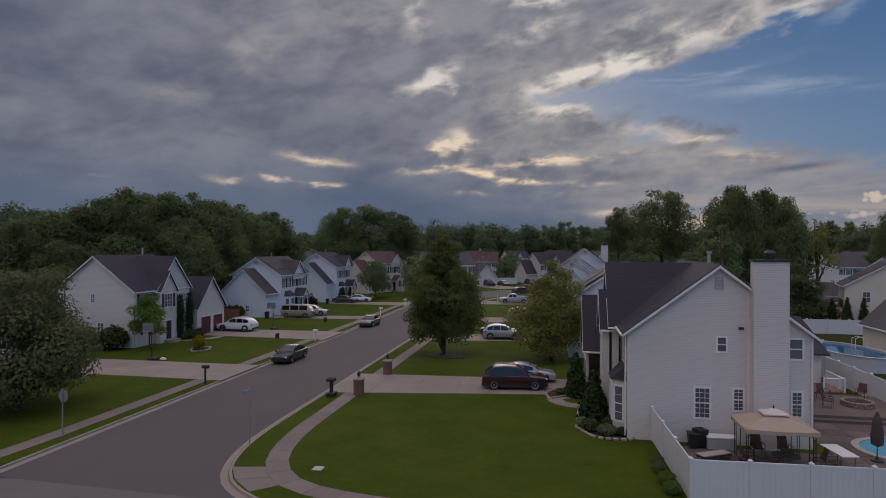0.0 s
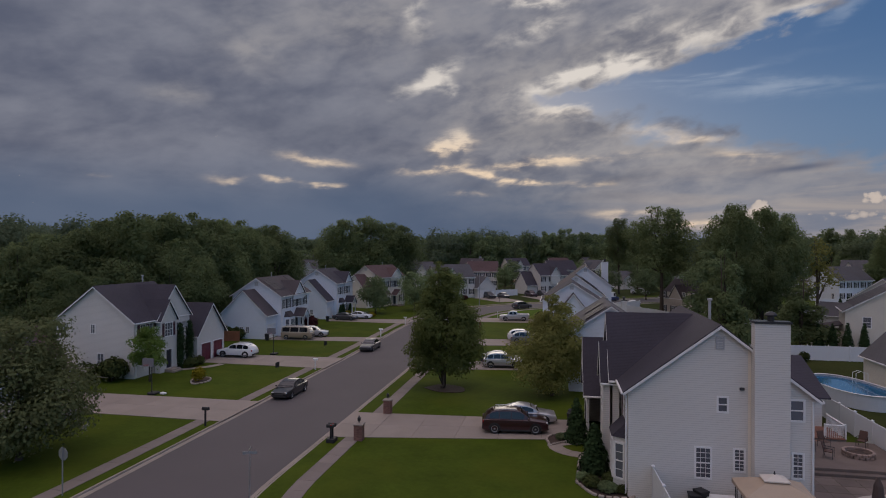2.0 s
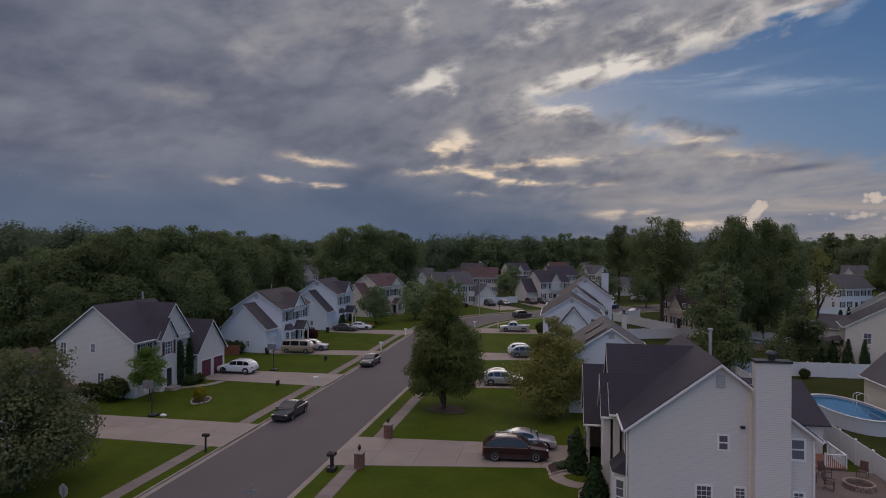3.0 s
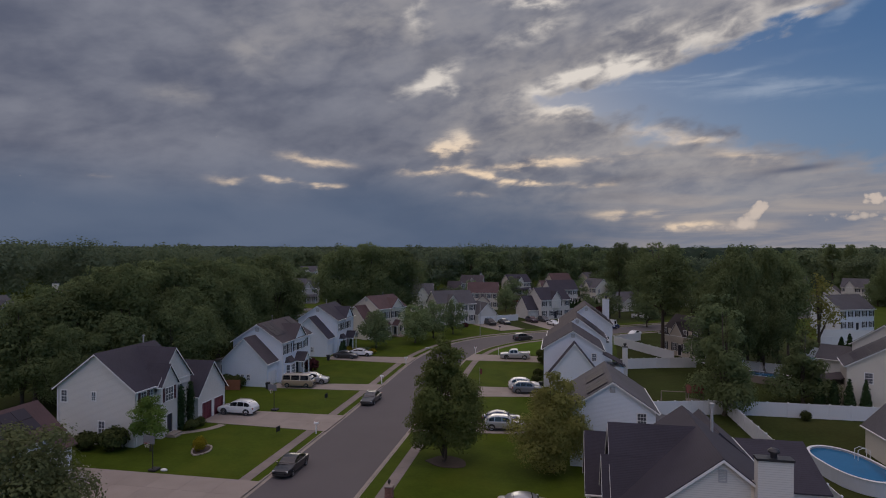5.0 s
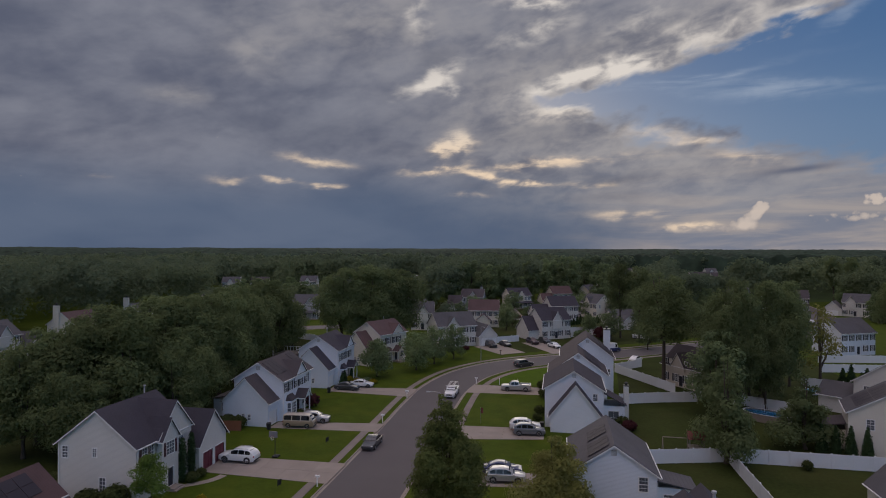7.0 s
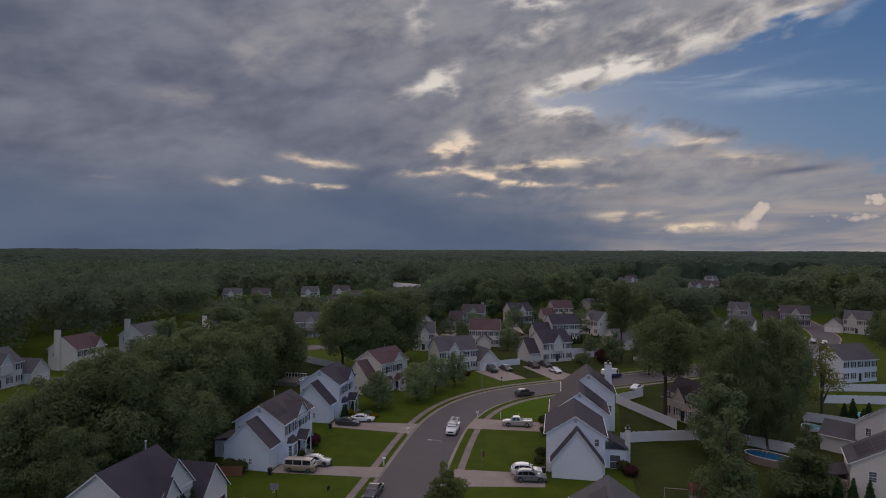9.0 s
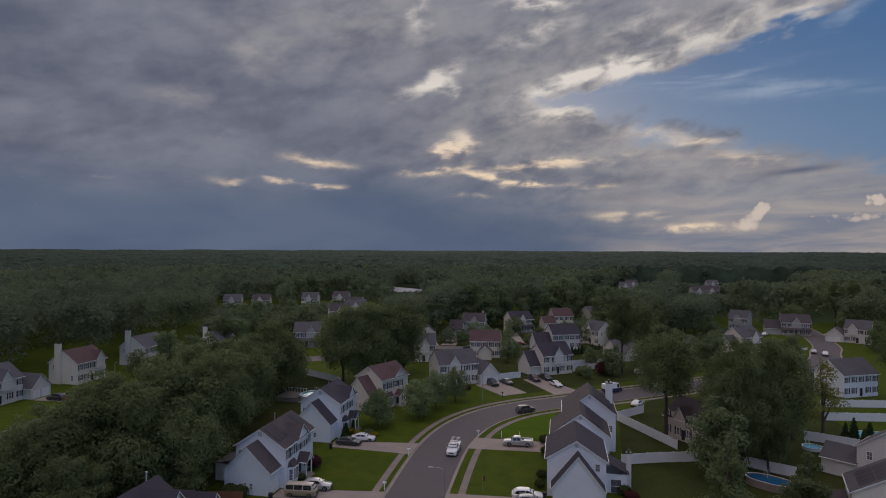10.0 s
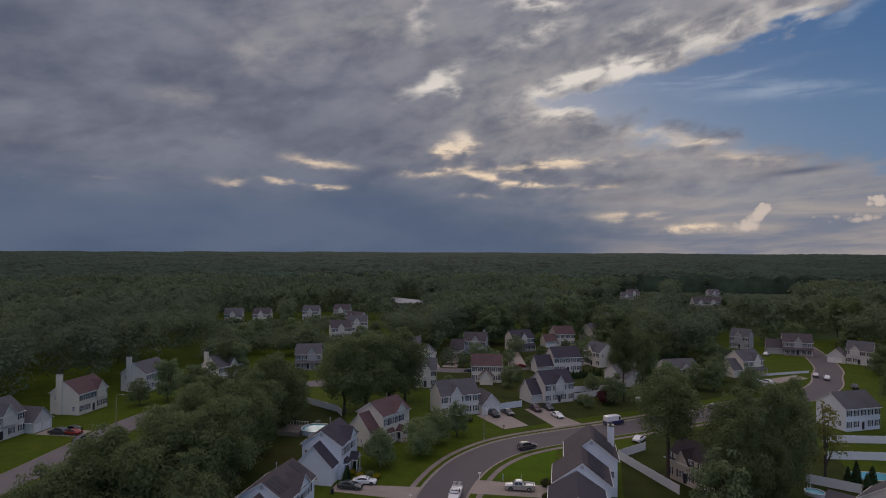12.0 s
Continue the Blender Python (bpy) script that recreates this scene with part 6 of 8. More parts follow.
def car(kind, x, y, heading, colour, label, group="", roof=None, rack=False, z=LAWN + 0.04):
    """A car that faces heading degrees from +x, built from tail to nose along its own x."""
    L, Wd, H, belt, hood, wf, rf, rr, rg, wr = KINDS[kind]
    ob = thing({"large_suv": "car", "sedan": "car", "suv": "car", "pickup": "pickup_truck", "van": "van", "box_van": "van"}[kind], pose(x, y, z, 0, 0, heading), label, "pickup" if kind == "pickup" else "van" if "van" in kind else "car", group)
    X = lambda f: (f - 0.5) * L
    hw = Wd / 2
    tail = belt if kind in ("suv", "large_suv", "van", "box_van") else (belt + 0.02 if kind == "pickup" else belt - 0.02)
    body = Shape()
    st = [(0.0, 0.42, tail - 0.16, 0.86), (0.012, 0.30, tail - 0.05, 0.94), (0.05, 0.24, tail, 0.985), (0.2, 0.22, tail + 0.01, 1.0), (0.5, 0.22, belt, 1.0), (wf, 0.22, belt - 0.02, 0.99), (min(wf + 0.08, 0.985), 0.22, hood + 0.01, 0.985), (max(0.93, min(wf + 0.12, 0.987)), 0.24, hood - 0.07, 0.95), (0.988, 0.30, hood - 0.16, 0.86), (1.0, 0.40, hood - 0.30, 0.76)]
    rings = []
    for f, z0, z1, k in st:
        w = hw * k
        rings.append([(X(f), -w * 0.90, z0), (X(f), -w, z0 + 0.16), (X(f), -w, (z0 + z1) / 2 + 0.05), (X(f), -w * 0.965, z1 - 0.06), (X(f), -w * 0.88, z1), (X(f), w * 0.88, z1), (X(f), w * 0.965, z1 - 0.06), (X(f), w, (z0 + z1) / 2 + 0.05), (X(f), w, z0 + 0.16), (X(f), w * 0.90, z0)])
    body.loft(rings)
    part("body", rounded(body, "body", colour), None, ob)
    # cabin: a curved shell from the rear glass to the windscreen
    wb, wt = hw * 0.91, hw * (0.74 if kind != "box_van" else 0.86)
    gl = H - belt
    rows = [(rg, belt - 0.05), (rg + 0.35 * (rr - rg), belt + 0.42 * gl), (rr, H - 0.13), (rr + 0.06, H - 0.05), (0.5 * (rr + rf) - 0.02, H), (rf - 0.07, H - 0.03), (rf, H - 0.10), (rf + 0.55 * (wf - rf), belt + 0.45 * gl), (wf, belt - 0.05)]
    top_at = lambda f: float(np.interp(f, [r[0] for r in rows], [r[1] for r in rows]))
    side_at = lambda f: wb + (wt - wb) * max(0.0, min(1.0, (top_at(f) - belt) / gl))
    cab = Shape()
    cab.loft([[(X(f), -wb, belt - 0.06), (X(f), -side_at(f), z1 - 0.03), (X(f), -side_at(f) + 0.13, z1 + 0.02), (X(f), side_at(f) - 0.13, z1 + 0.02), (X(f), side_at(f), z1 - 0.03), (X(f), wb, belt - 0.06)] for f, z1 in rows])
    part("cabin", rounded(cab, "cabin", roof or colour), None, ob, "painted roof and pillars")

    def plate(name, rows4, out):
        """A pane between two lines of points, standing a little proud along out."""
        o = Vector(out)
        lo, hi = rows4
        s = Shape()
        ring = [Vector(p) for p in lo] + [Vector(p) for p in reversed(hi)]
        s.loft([[p + o * 0.006 for p in ring], [p + o * 0.016 for p in ring]])
        part(name, s, M_CARGLASS, ob)

    fs, zs_ = 0.15, 0.88
    scr = lambda t, k: (X(wf + (rf - wf) * t), k * (wb + (wt - wb) * t) * 0.88, belt + (H - 0.09 - belt) * t + 0.01)
    plate("windscreen", ([scr(fs, -1), scr(fs, 1)], [scr(zs_ + 0.06, -1), scr(zs_ + 0.06, 1)]), (0.6, 0, 0.8))
    if kind != "box_van":
        bk = lambda t, k: (X(rg + (rr - rg) * t), k * (wb + (wt - wb) * t) * 0.86, belt + (H - 0.12 - belt) * t + 0.01)
        plate("rear_window", ([bk(0.3, 1), bk(0.3, -1)], [bk(0.92, 1), bk(0.92, -1)]), (-0.8, 0, 0.6) if rr - rg > 0.1 else (-1.0, 0, 0.35))
    lo_f, hi_f = rg + 0.4 * (rr - rg), rf + 0.45 * (wf - rf)
    spans = {"sedan": ((0.06, 0.50), (0.53, 0.96)), "suv": ((0.06, 0.30), (0.33, 0.62), (0.65, 0.97)), "large_suv": ((0.06, 0.30), (0.33, 0.62), (0.65, 0.97)), "van": ((0.04, 0.30), (0.33, 0.62), (0.66, 0.94)), "pickup": ((0.10, 0.48), (0.53, 0.95)), "box_van": ((0.84, 0.98),)}[kind]
    for u0, u1 in spans:
        f_ = [lo_f + (hi_f - lo_f) * (u0 + (u1 - u0) * k / 4) for k in range(5)]
        for sgn in (-1, 1):
            t_lo = 0.12
            lo = [(X(f), sgn * (wb + (side_at(f) - wb) * t_lo), belt + 0.02 + gl * t_lo * 0.5) for f in f_]
            hi = [(X(f), sgn * (wb + (side_at(f) - wb) * 0.86), max(belt + 0.08, belt + (top_at(f) - belt) * 0.84)) for f in f_]
            plate("side_window", (lo, hi), (0, sgn * 0.93, 0.3))
    # wheels
    for f in (0.185, 0.80):
        for sgn in (-1, 1):
            arch = Shape()
            for i in range(10):
                a0, a1 = math.pi * i / 10, math.pi * (i + 1) / 10
                q = lambda a, r, o: (X(f) + r * math.cos(a), sgn * (hw * 1.0 + o), wr + r * math.sin(a))
                arch.loft([[q(a0, wr, 0.0), q(a1, wr, 0.0), q(a1, wr * 1.2, 0.0), q(a0, wr * 1.2, 0.0)], [q(a0, wr, 0.012), q(a1, wr, 0.012), q(a1, wr * 1.2, 0.012), q(a0, wr * 1.2, 0.012)]])
            part("wheel_arch", arch.mesh("wheel_arch", M_TRIMBLK, weld=True), None, ob)
            y0, y1 = sgn * (hw - 0.20), sgn * (hw + 0.02)
            ty = Shape().disc([(wr * 0.6, y0), (wr * 0.97, y0), (wr, y0 + sgn * 0.03), (wr, y1 - sgn * 0.03), (wr * 0.96, y1), (wr * 0.66, y1), (wr * 0.64, y1 - sgn * 0.03)], X(f), wr, 20, "y")
            wheel = part("wheel", ty, M_TYRE, ob)
            rim = Shape().disc([(wr * 0.655, y1 - sgn * 0.035), (wr * 0.65, y1 - sgn * 0.006), (wr * 0.55, y1 - sgn * 0.012), (wr * 0.50, y1 - sgn * 0.05), (wr * 0.2, y1 - sgn * 0.04), (wr * 0.16, y1 - sgn * 0.01), (0.02, y1 - sgn * 0.008)], X(f), wr, 20, "y")
            part("rim", rim, M_RIM, wheel)
    # lamps, bumpers, mirrors
    for sgn in (-1, 1):
        part("headlight", Shape().block(X(0.955), X(0.988), *sorted((sgn * hw * 0.58, sgn * hw * 0.86)), hood - 0.27, hood - 0.13, 0.03), M_LAMPW, ob)
        part("tail_light", Shape().block(X(0.003), X(0.03), *sorted((sgn * hw * 0.70, sgn * hw * 0.93)), tail - 0.30, tail - 0.08, 0.03), M_LAMPR, ob)
        part("mirror", Shape().block(X(wf) - 0.25, X(wf) - 0.08, *sorted((sgn * hw * 0.97, sgn * hw * 1.14)), belt - 0.02, belt + 0.13, 0.03), colour, ob)
        part("sill", Shape().block(X(0.27), X(0.72), *sorted((sgn * hw * 0.93, sgn * hw * 1.006)), 0.20, 0.33, 0.02), M_TRIMBLK, ob)
    part("grille", Shape().block(X(0.985), X(1.0) + 0.012, -hw * 0.5, hw * 0.5, hood - 0.52, hood - 0.27, 0.03), M_TRIMBLK, ob)
    part("front_bumper", Shape().block(X(0.97), X(1.0) + 0.02, -hw * 0.78, hw * 0.78, 0.26, 0.40, 0.04), M_TRIMBLK, ob)
    part("rear_bumper", Shape().block(X(0.0) - 0.02, X(0.03), -hw * 0.86, hw * 0.86, 0.32, 0.52, 0.04), M_TRIMBLK, ob)
    part("number_plate", Shape().block(X(0.0) - 0.03, X(0.0) - 0.015, -0.16, 0.16, 0.56, 0.70, 0.004), M_TRIM, ob)
    if rack or kind in ("large_suv",):
        for sgn in (-1, 1):
            part("roof_rail", Shape().tube([(X(rr) + 0.2, sgn * wt * 0.9, H - 0.02), (X(rr) + 0.3, sgn * wt * 0.9, H + 0.05), (X(rf) - 0.35, sgn * wt * 0.9, H + 0.05), (X(rf) - 0.25, sgn * wt * 0.9, H - 0.02)], 0.02, 6), M_RIM, ob)
    if kind == "pickup":
        bed = Shape()
        bed.box(X(0.03), X(0.37), -hw * 0.94, -hw * 0.82, belt, belt + 0.16), bed.box(X(0.03), X(0.37), hw * 0.82, hw * 0.94, belt, belt + 0.16)
        part("bed_rail", Shape().block(X(0.02), X(0.38), -hw * 0.97, -hw * 0.82, belt - 0.02, belt + 0.14, 0.03), colour, ob)
        part("bed_rail", Shape().block(X(0.02), X(0.38), hw * 0.82, hw * 0.97, belt - 0.02, belt + 0.14, 0.03), colour, ob)
        part("tailgate", Shape().block(X(0.0), X(0.025), -hw * 0.9, hw * 0.9, 0.55, belt + 0.14, 0.03), colour, ob)
        part("bed_floor", Shape().block(X(0.03), X(0.37), -hw * 0.80, hw * 0.80, belt - 0.01, belt + 0.02, 0.005), M_TRIMBLK, ob)
    return ob


ROADZ = 0.004
car("sedan", -25.1, 54.1, -90, P_BLACK, "black saloon car parked at the kerb", "cars at the kerb", z=ROADZ)
car("sedan", -25.4, 80.2, -90, P_DARK, "dark grey saloon car with roof bars at the kerb", "cars at the kerb", rack=True, z=ROADZ)
car("large_suv", -40.2, 70.8, 180, P_WHITE, "white sport utility car parked before maroon garage doors", "cars on driveways")
car("van", -38.9, 86.2, 4, P_TAN, "tan camper van with a raised cream roof", "cars on driveways", roof=paint("cream", (0.50, 0.43, 0.35), 0.0))
car("suv", -37.6, 89.0, 10, P_SILVER, "silver-grey sport utility car beside a camper van", "cars on driveways")
car("sedan", -40.2, 110.6, 0, P_DARK, "dark grey saloon car on a driveway", "cars on driveways")
car("sedan", -38.2, 113.4, 8, P_WHITE, "white saloon car on a driveway", "cars on driveways")
car("large_suv", -2.9, 46.4, 7, P_MAROON, "dark maroon sport utility car on a driveway", "cars on driveways")
car("sedan", -2.2, 49.0, 7, P_SILVER, "silver saloon car beside a maroon car", "cars on driveways")
car("suv", -6.0, 70.9, 5, P_SILVER, "silver sport utility car on a driveway", "cars on driveways")
car("sedan", -6.6, 73.4, 6, P_BLUE, "deep blue saloon car on a driveway", "cars on driveways")
car("suv", -4.2, 89.4, 6, P_GREY, "blue-grey sport utility car on a driveway", "cars on driveways", rack=True)
car("suv", -4.9, 91.8, 6, P_WHITE, "white sport utility car on a driveway", "cars on driveways")
car("pickup", -8.0, 116.6, 184, P_SILVER, "silver crew-cab pickup on a driveway", "")
lt = car("pickup", -19.6, 110.8, -90, P_WHITE, "white work truck with ladders on its rack", "", z=ROADZ)
for sx in (-0.45, 0.45):
    for dy in (-0.16, 0.16):
        part("ladder_rail", Shape().tube([(-2.7, sx + dy, 2.10), (1.7, sx + dy, 2.10)], 0.035, 6), M_RIM, lt)
    for i in range(9):
        part("rung", Shape().tube([(-2.5 + 0.5 * i, sx - 0.16, 2.10), (-2.5 + 0.5 * i, sx + 0.16, 2.10)], 0.022, 6), M_RIM, lt)
for fx in (-2.4, 1.2):
    for sy in (-0.8, 0.8):
        part("rack_post", Shape().tube([(fx, sy, 1.1), (fx, sy, 2.06)], 0.03, 6), M_RIM, lt)
    part("rack_bar", Shape().tube([(fx, -0.85, 2.05), (fx, 0.85, 2.05)], 0.03, 6), M_RIM, lt)
car("suv", -8.0, 141.6, 40, P_DARK, "dark grey sport utility car parked in the bend", "cars at the kerb", z=ROADZ)
car("box_van", 13.6, 166.2, 36, P_BLUE, "white and blue delivery van at the kerb", "cars at the kerb", roof=P_WHITE, z=ROADZ)
car("suv", 44.5, 189.0, 38, P_DARK, "dark sport utility car at the kerb", "cars at the kerb", z=ROADZ)
for k, x, y, a, c, lb in (("large_suv", -18.6, 167.0, -58, P_BLACK, "black sport utility car on a sloping driveway"), ("sedan", -14.8, 169.6, -58, P_DARK, "dark saloon car on a driveway"), ("large_suv", -7.4, 175.0, -60, P_MAROON, "maroon sport utility car on a driveway"), ("suv", -4.0, 177.2, -60, P_DARK, "dark sport utility car on a driveway"), ("sedan", -1.2, 169.6, -58, P_WHITE, "white saloon car on a driveway"),
                        ("sedan", -121.5, 130.8, 180, P_BLACK, "black saloon car on a driveway"), ("sedan", -119.0, 128.2, 180, P_RED, "bright red car on a driveway"), ("sedan", -112.8, 124.8, 80, P_DARK, "dark saloon car on a side street"), ("suv", -123.0, 128.0, 180, P_DARK, "dark sport utility car by garage doors"),
                        ("suv", 64.5, 238.5, 130, P_BLUE, "dark blue car on a far driveway"), ("sedan", 67.5, 233.5, 130, P_WHITE, "white car on a far driveway"), ("suv", 70.0, 227.5, 130, P_WHITE, "white sport utility car on a far driveway"), ("suv", 89.4, 289.5, 60, P_WHITE, "white car before a far garage"), ("sedan", 92.4, 245.0, 70, P_SILVER, "silver car at a far kerb"), ("suv", 94.2, 240.0, 70, P_WHITE, "white car at a far kerb"), ("suv", 97.2, 226.0, 75, P_BLACK, "black car at a far kerb"), ("sedan", 18.5, 152.5, 60, P_WHITE, "white car on a driveway behind roofs"), ("pickup", 25.0, 191.0, -30, P_WHITE, "white pickup beside a far hedge"), ("sedan", 52.0, 192.0, 38, P_WHITE, "white car at the kerb"), ("suv", -53.0, 242.5, -70, P_BLACK, "black car on a far driveway"), ("suv", -44.8, 240.0, -80, P_TAN, "tan car on a far driveway"), ("sedan", -33.8, 224.6, 5, P_BLACK, "black car parked in the far lane"), ("sedan", -26.0, 227.0, 15, P_DARK, "dark car parked in the far lane"), ("sedan", -15.8, 238.5, 30, P_RED, "red car parked in the far lane"), ("suv", 8.5, 256.0, 30, P_SILVER, "silver car beside a far hedge")):
    car(k, x, y, a, c, lb, "distant parked cars")

# ---- fences ----
M_VINYL = mat("white_vinyl", (0.70, 0.71, 0.735), 0.4, 0.03, 0.6, 8, stain=0.12, stain_color=(0.62, 0.60, 0.58))
M_WOODF = mat("red_brown_wood", (0.26, 0.105, 0.055), 0.75, 0.2, 1.0, 14, stain=0.3)
M_GREYW = mat("weathered_wood", (0.24, 0.20, 0.17), 0.85, 0.2, 1.0, 14, stain=0.3)


def fence(pts, label, h=1.83, bay_len=2.4, material=None, group="white vinyl fences", caps=True):
    """Posts with caps, and between them panels with top and bottom rails."""
    mt = material or M_VINYL
    for a, b in zip(pts, pts[1:]):
        a, b = Vector((*a, 0)), Vector((*b, 0))
        n = max(1, round((b - a).length / bay_len))
        ang = math.degrees(math.atan2(b.y - a.y, b.x - a.x))
        f = thing("fence", pose(a.x, a.y, LAWN, 0, 0, ang), label, "fence", group)
        step = (b - a).length / n
        post = Shape().block(-0.065, 0.065, -0.065, 0.065, -0.2, h + 0.05, 0.01).mesh("post", mt)
        cap = Shape().loft([[(-0.09, -0.09, h + 0.05), (0.09, -0.09, h + 0.05), (0.09, 0.09, h + 0.05), (-0.09, 0.09, h + 0.05)], [(-0.09, -0.09, h + 0.08), (0.09, -0.09, h + 0.08), (0.09, 0.09, h + 0.08), (-0.09, 0.09, h + 0.08)], [(-0.01, -0.01, h + 0.16), (0.01, -0.01, h + 0.16), (0.01, 0.01, h + 0.16), (-0.01, 0.01, h + 0.16)]]).mesh("cap", mt)
        k = 10
        xs = [0.065 + (step - 0.13) * i / k for i in range(k + 1)]
        front = [p for i in range(k) for p in ((xs[i] + 0.006, -0.022), (xs[i + 1] - 0.006, -0.022), (xs[i + 1], -0.012))]
        pan = Shape().prism(front + [(xs[-1], 0.018), (xs[0], 0.018)], 0.12, h - 0.06).mesh("panel", mt)
        rail = Shape().block(0.065, step - 0.065, -0.03, 0.03, 0, 0.12, 0.01).mesh("rail", mt)
        for i in range(n + 1):
            p = put(part("post", post, None, f), pose(step * i, 0, 0))
            if caps:
                part("cap", cap, None, p)
            if i < n:
                put(part("panel", pan, None, f), pose(step * i, 0, 0))
                put(part("rail", rail, None, f), pose(step * i, 0, 0.04))
                put(part("rail", rail, None, f), pose(step * i, 0, h - 0.10))


FL = "tall white vinyl privacy fence with capped posts"
fence([(5.6, 35.2), (5.95, 27.0), (15.5, 27.5), (24.0, 28.0)], FL)
fence([(22.3, 40.0), (22.2, 55.0), (21.6, 60.0)], FL)
fence([(21.9, 64.0), (21.6, 83.0), (38.5, 83.0), (52, 82.4)], FL)
fence([(10.6, 80.0), (21.4, 82.9)], FL)
fence([(10.6, 110.0), (17.5, 112.6), (24.5, 114.6)], FL)
fence([(12.4, 138.4), (21.8, 120.5)], FL)
fence([(12.4, 138.8), (19.0, 146.0)], FL)
fence([(30.0, 114.6), (38.6, 109.6)], FL)
fence([(-19.6, 172.4), (-11.6, 178.6)], FL)
fence([(3.8, 190.6), (12.0, 197.5)], FL)
fence([(0.0, 198.0), (9.0, 203.0), (18.0, 206.5)], FL)
fence([(-85.0, 174.7), (-62.6, 161.7), (-60.0, 158.0)], FL)
fence([(58.0, 148.0), (74.0, 150.0), (92.0, 152.0)], FL)
fence([(48.0, 132.0), (58.5, 127.0)], FL)
fence([(62.0, 160.5), (84.0, 164.0)], FL)
fence([(-53.9, 56.2), (-51.8, 53.2)], "short white vinyl fence beside the house", 1.4)
fence([(-51.6, 81.6), (-46.6, 82.4)], "red-brown board fence beside a hedge", 1.5, 1.8, M_WOODF, "", False)
fence([(72.0, 240.5), (92.5, 251.5)], "long white post-and-rail fence beside a far road", 0.9, 2.6)

# ---- shrubs ----
M_SHRUB = leaf_mat("shrub_leaves", (0.070, 0.085, 0.030), 0.25, 0.3, 0.7, 1.0)
M_CYP = leaf_mat("cypress_leaves", (0.036, 0.062, 0.026), 0.2, 0.3, 0.7, 1.0)
M_YELLOW = leaf_mat("golden_leaves", (0.230, 0.190, 0.018), 0.3, 0.2, 0.6, 1.0)
M_REDLEAF = leaf_mat("red_leaves", (0.085, 0.024, 0.024), 0.3, 0.2, 0.6, 1.0)
M_MULCH = mat("mulch", (0.055, 0.036, 0.028), 0.95, 0.35, 1.5, 25, 0.6)
M_STONE = mat("edging_stone", (0.34, 0.29, 0.25), 0.85, 0.2, 1.2, 12, rnd=0.4)
SH = {}


def shrub(x, y, r, h, material, label, form="oak", group="garden shrubs", n=1700, name="shrub"):
    key = (material.name, form, round(h / r, 1))
    if key not in SH:
        rg = np.random.default_rng(len(SH) + 300)
        if form == "oak":
            c, rad = [(0.45 * math.cos(a), 0.45 * math.sin(a), 0.5 * h / r) for a in np.linspace(0, 5.2, 6)] + [(0, 0, 0.62 * h / r)], [0.55] * 6 + [0.6]
            q = leaf_cloud(rg, c, rad, n, 0.20, 0.75 * h / r)
        else:
            c, rad = [], []
            for t in np.linspace(0.04, 0.95, 12):
                w = (1 - t) ** 0.75 * 0.8 + 0.12 if form == "cone" else 0.75 * math.sin(math.pi * (0.12 + 0.80 * t)) ** 0.5
                for a in np.linspace(0, 4.2, 3):
                    c.append((0.3 * w * math.cos(a + t * 5), 0.3 * w * math.sin(a + t * 5), t * h / r)), rad.append(w * 0.75)
            q = leaf_cloud(rg, c, rad, n * 2, 0.19, 1.0)
        SH[key] = quads_mesh("foliage", q, material), Shape().tube([(0, 0, -0.15), (0, 0, 0.45 * h / r)], 0.07, 7, 0.03).mesh("stem", M_BARK)
    t = thing(name, pose(x, y, LAWN, 0, 0, (x * 37 + y * 91) % 360), label, "shrub", group)
    t.scale = (r, r, r)
    part("foliage", SH[key][0], None, t)
    part("stem", SH[key][1], None, t)
    return t


def bed(outline, label, edge=True):
    """A mulch bed with a row of edging stones."""
    o = spline(list(outline) + [outline[0]], 0.35)[:-1]
    b = thing("flower_bed", pose(0, 0, LAWN), label, "flower bed", "garden beds")
    part("mulch", Shape().prism([tuple(p) for p in o], -0.02, 0.05), M_MULCH, b)
    if edge:
        st = Shape().block(-0.16, 0.16, -0.09, 0.09, 0.0, 0.14, 0.03).mesh("stone", M_STONE)
        for i in range(len(o)):
            d = o[(i + 1) % len(o)] - o[i - 1]
            put(part("stone", st, None, b), pose(o[i][0], o[i][1], 0.0, 0, 0, math.degrees(math.atan2(d[1], d[0]))))


for x, y, r, h in ((-48.7, 55.0, 1.35, 1.8), (-45.7, 55.3, 1.6, 2.4), (-52.4, 55.0, 0.9, 1.2), (-55.8, 58.5, 1.2, 1.2), (-57.5, 60.0, 1.1, 1.2)):
    shrub(x, y, r, h, M_SHRUB, "clipped round dark shrub beside a white wall")
for x, y, h in ((-43.0, 63.0, 5.2), (-42.9, 64.6, 5.4)):
    shrub(x, y, 0.75, h, M_CYP, "tall narrow cypress beside the entrance", "column", "narrow cypresses", name="cypress")
shrub(-41.9, 63.4, 0.8, 1.2, M_SHRUB, "round green shrub beside the steps")
shrub(-41.8, 64.9, 0.7, 1.1, M_SHRUB, "round green shrub beside the steps")
shrub(-36.6, 56.8, 0.75, 1.5, M_YELLOW, "golden yellow shrub in a stone-edged bed")
bed([(-38.0, 58.3), (-36.4, 58.5), (-35.6, 56.9), (-36.3, 55.6), (-37.3, 56.5)], "small mulch bed with pale edging stones")
bed([(1.5, 36.8), (2.4, 35.2), (3.6, 34.9), (4.6, 35.4), (3.3, 37.6), (3.1, 40.6), (1.9, 41.2)], "curved mulch bed with stone edging before the house")
bed([(-0.2, 43.4), (1.2, 44.6), (2.2, 45.0), (2.4, 46.8), (1.0, 46.6), (-0.4, 45.2)], "small planted bed beside the driveway")
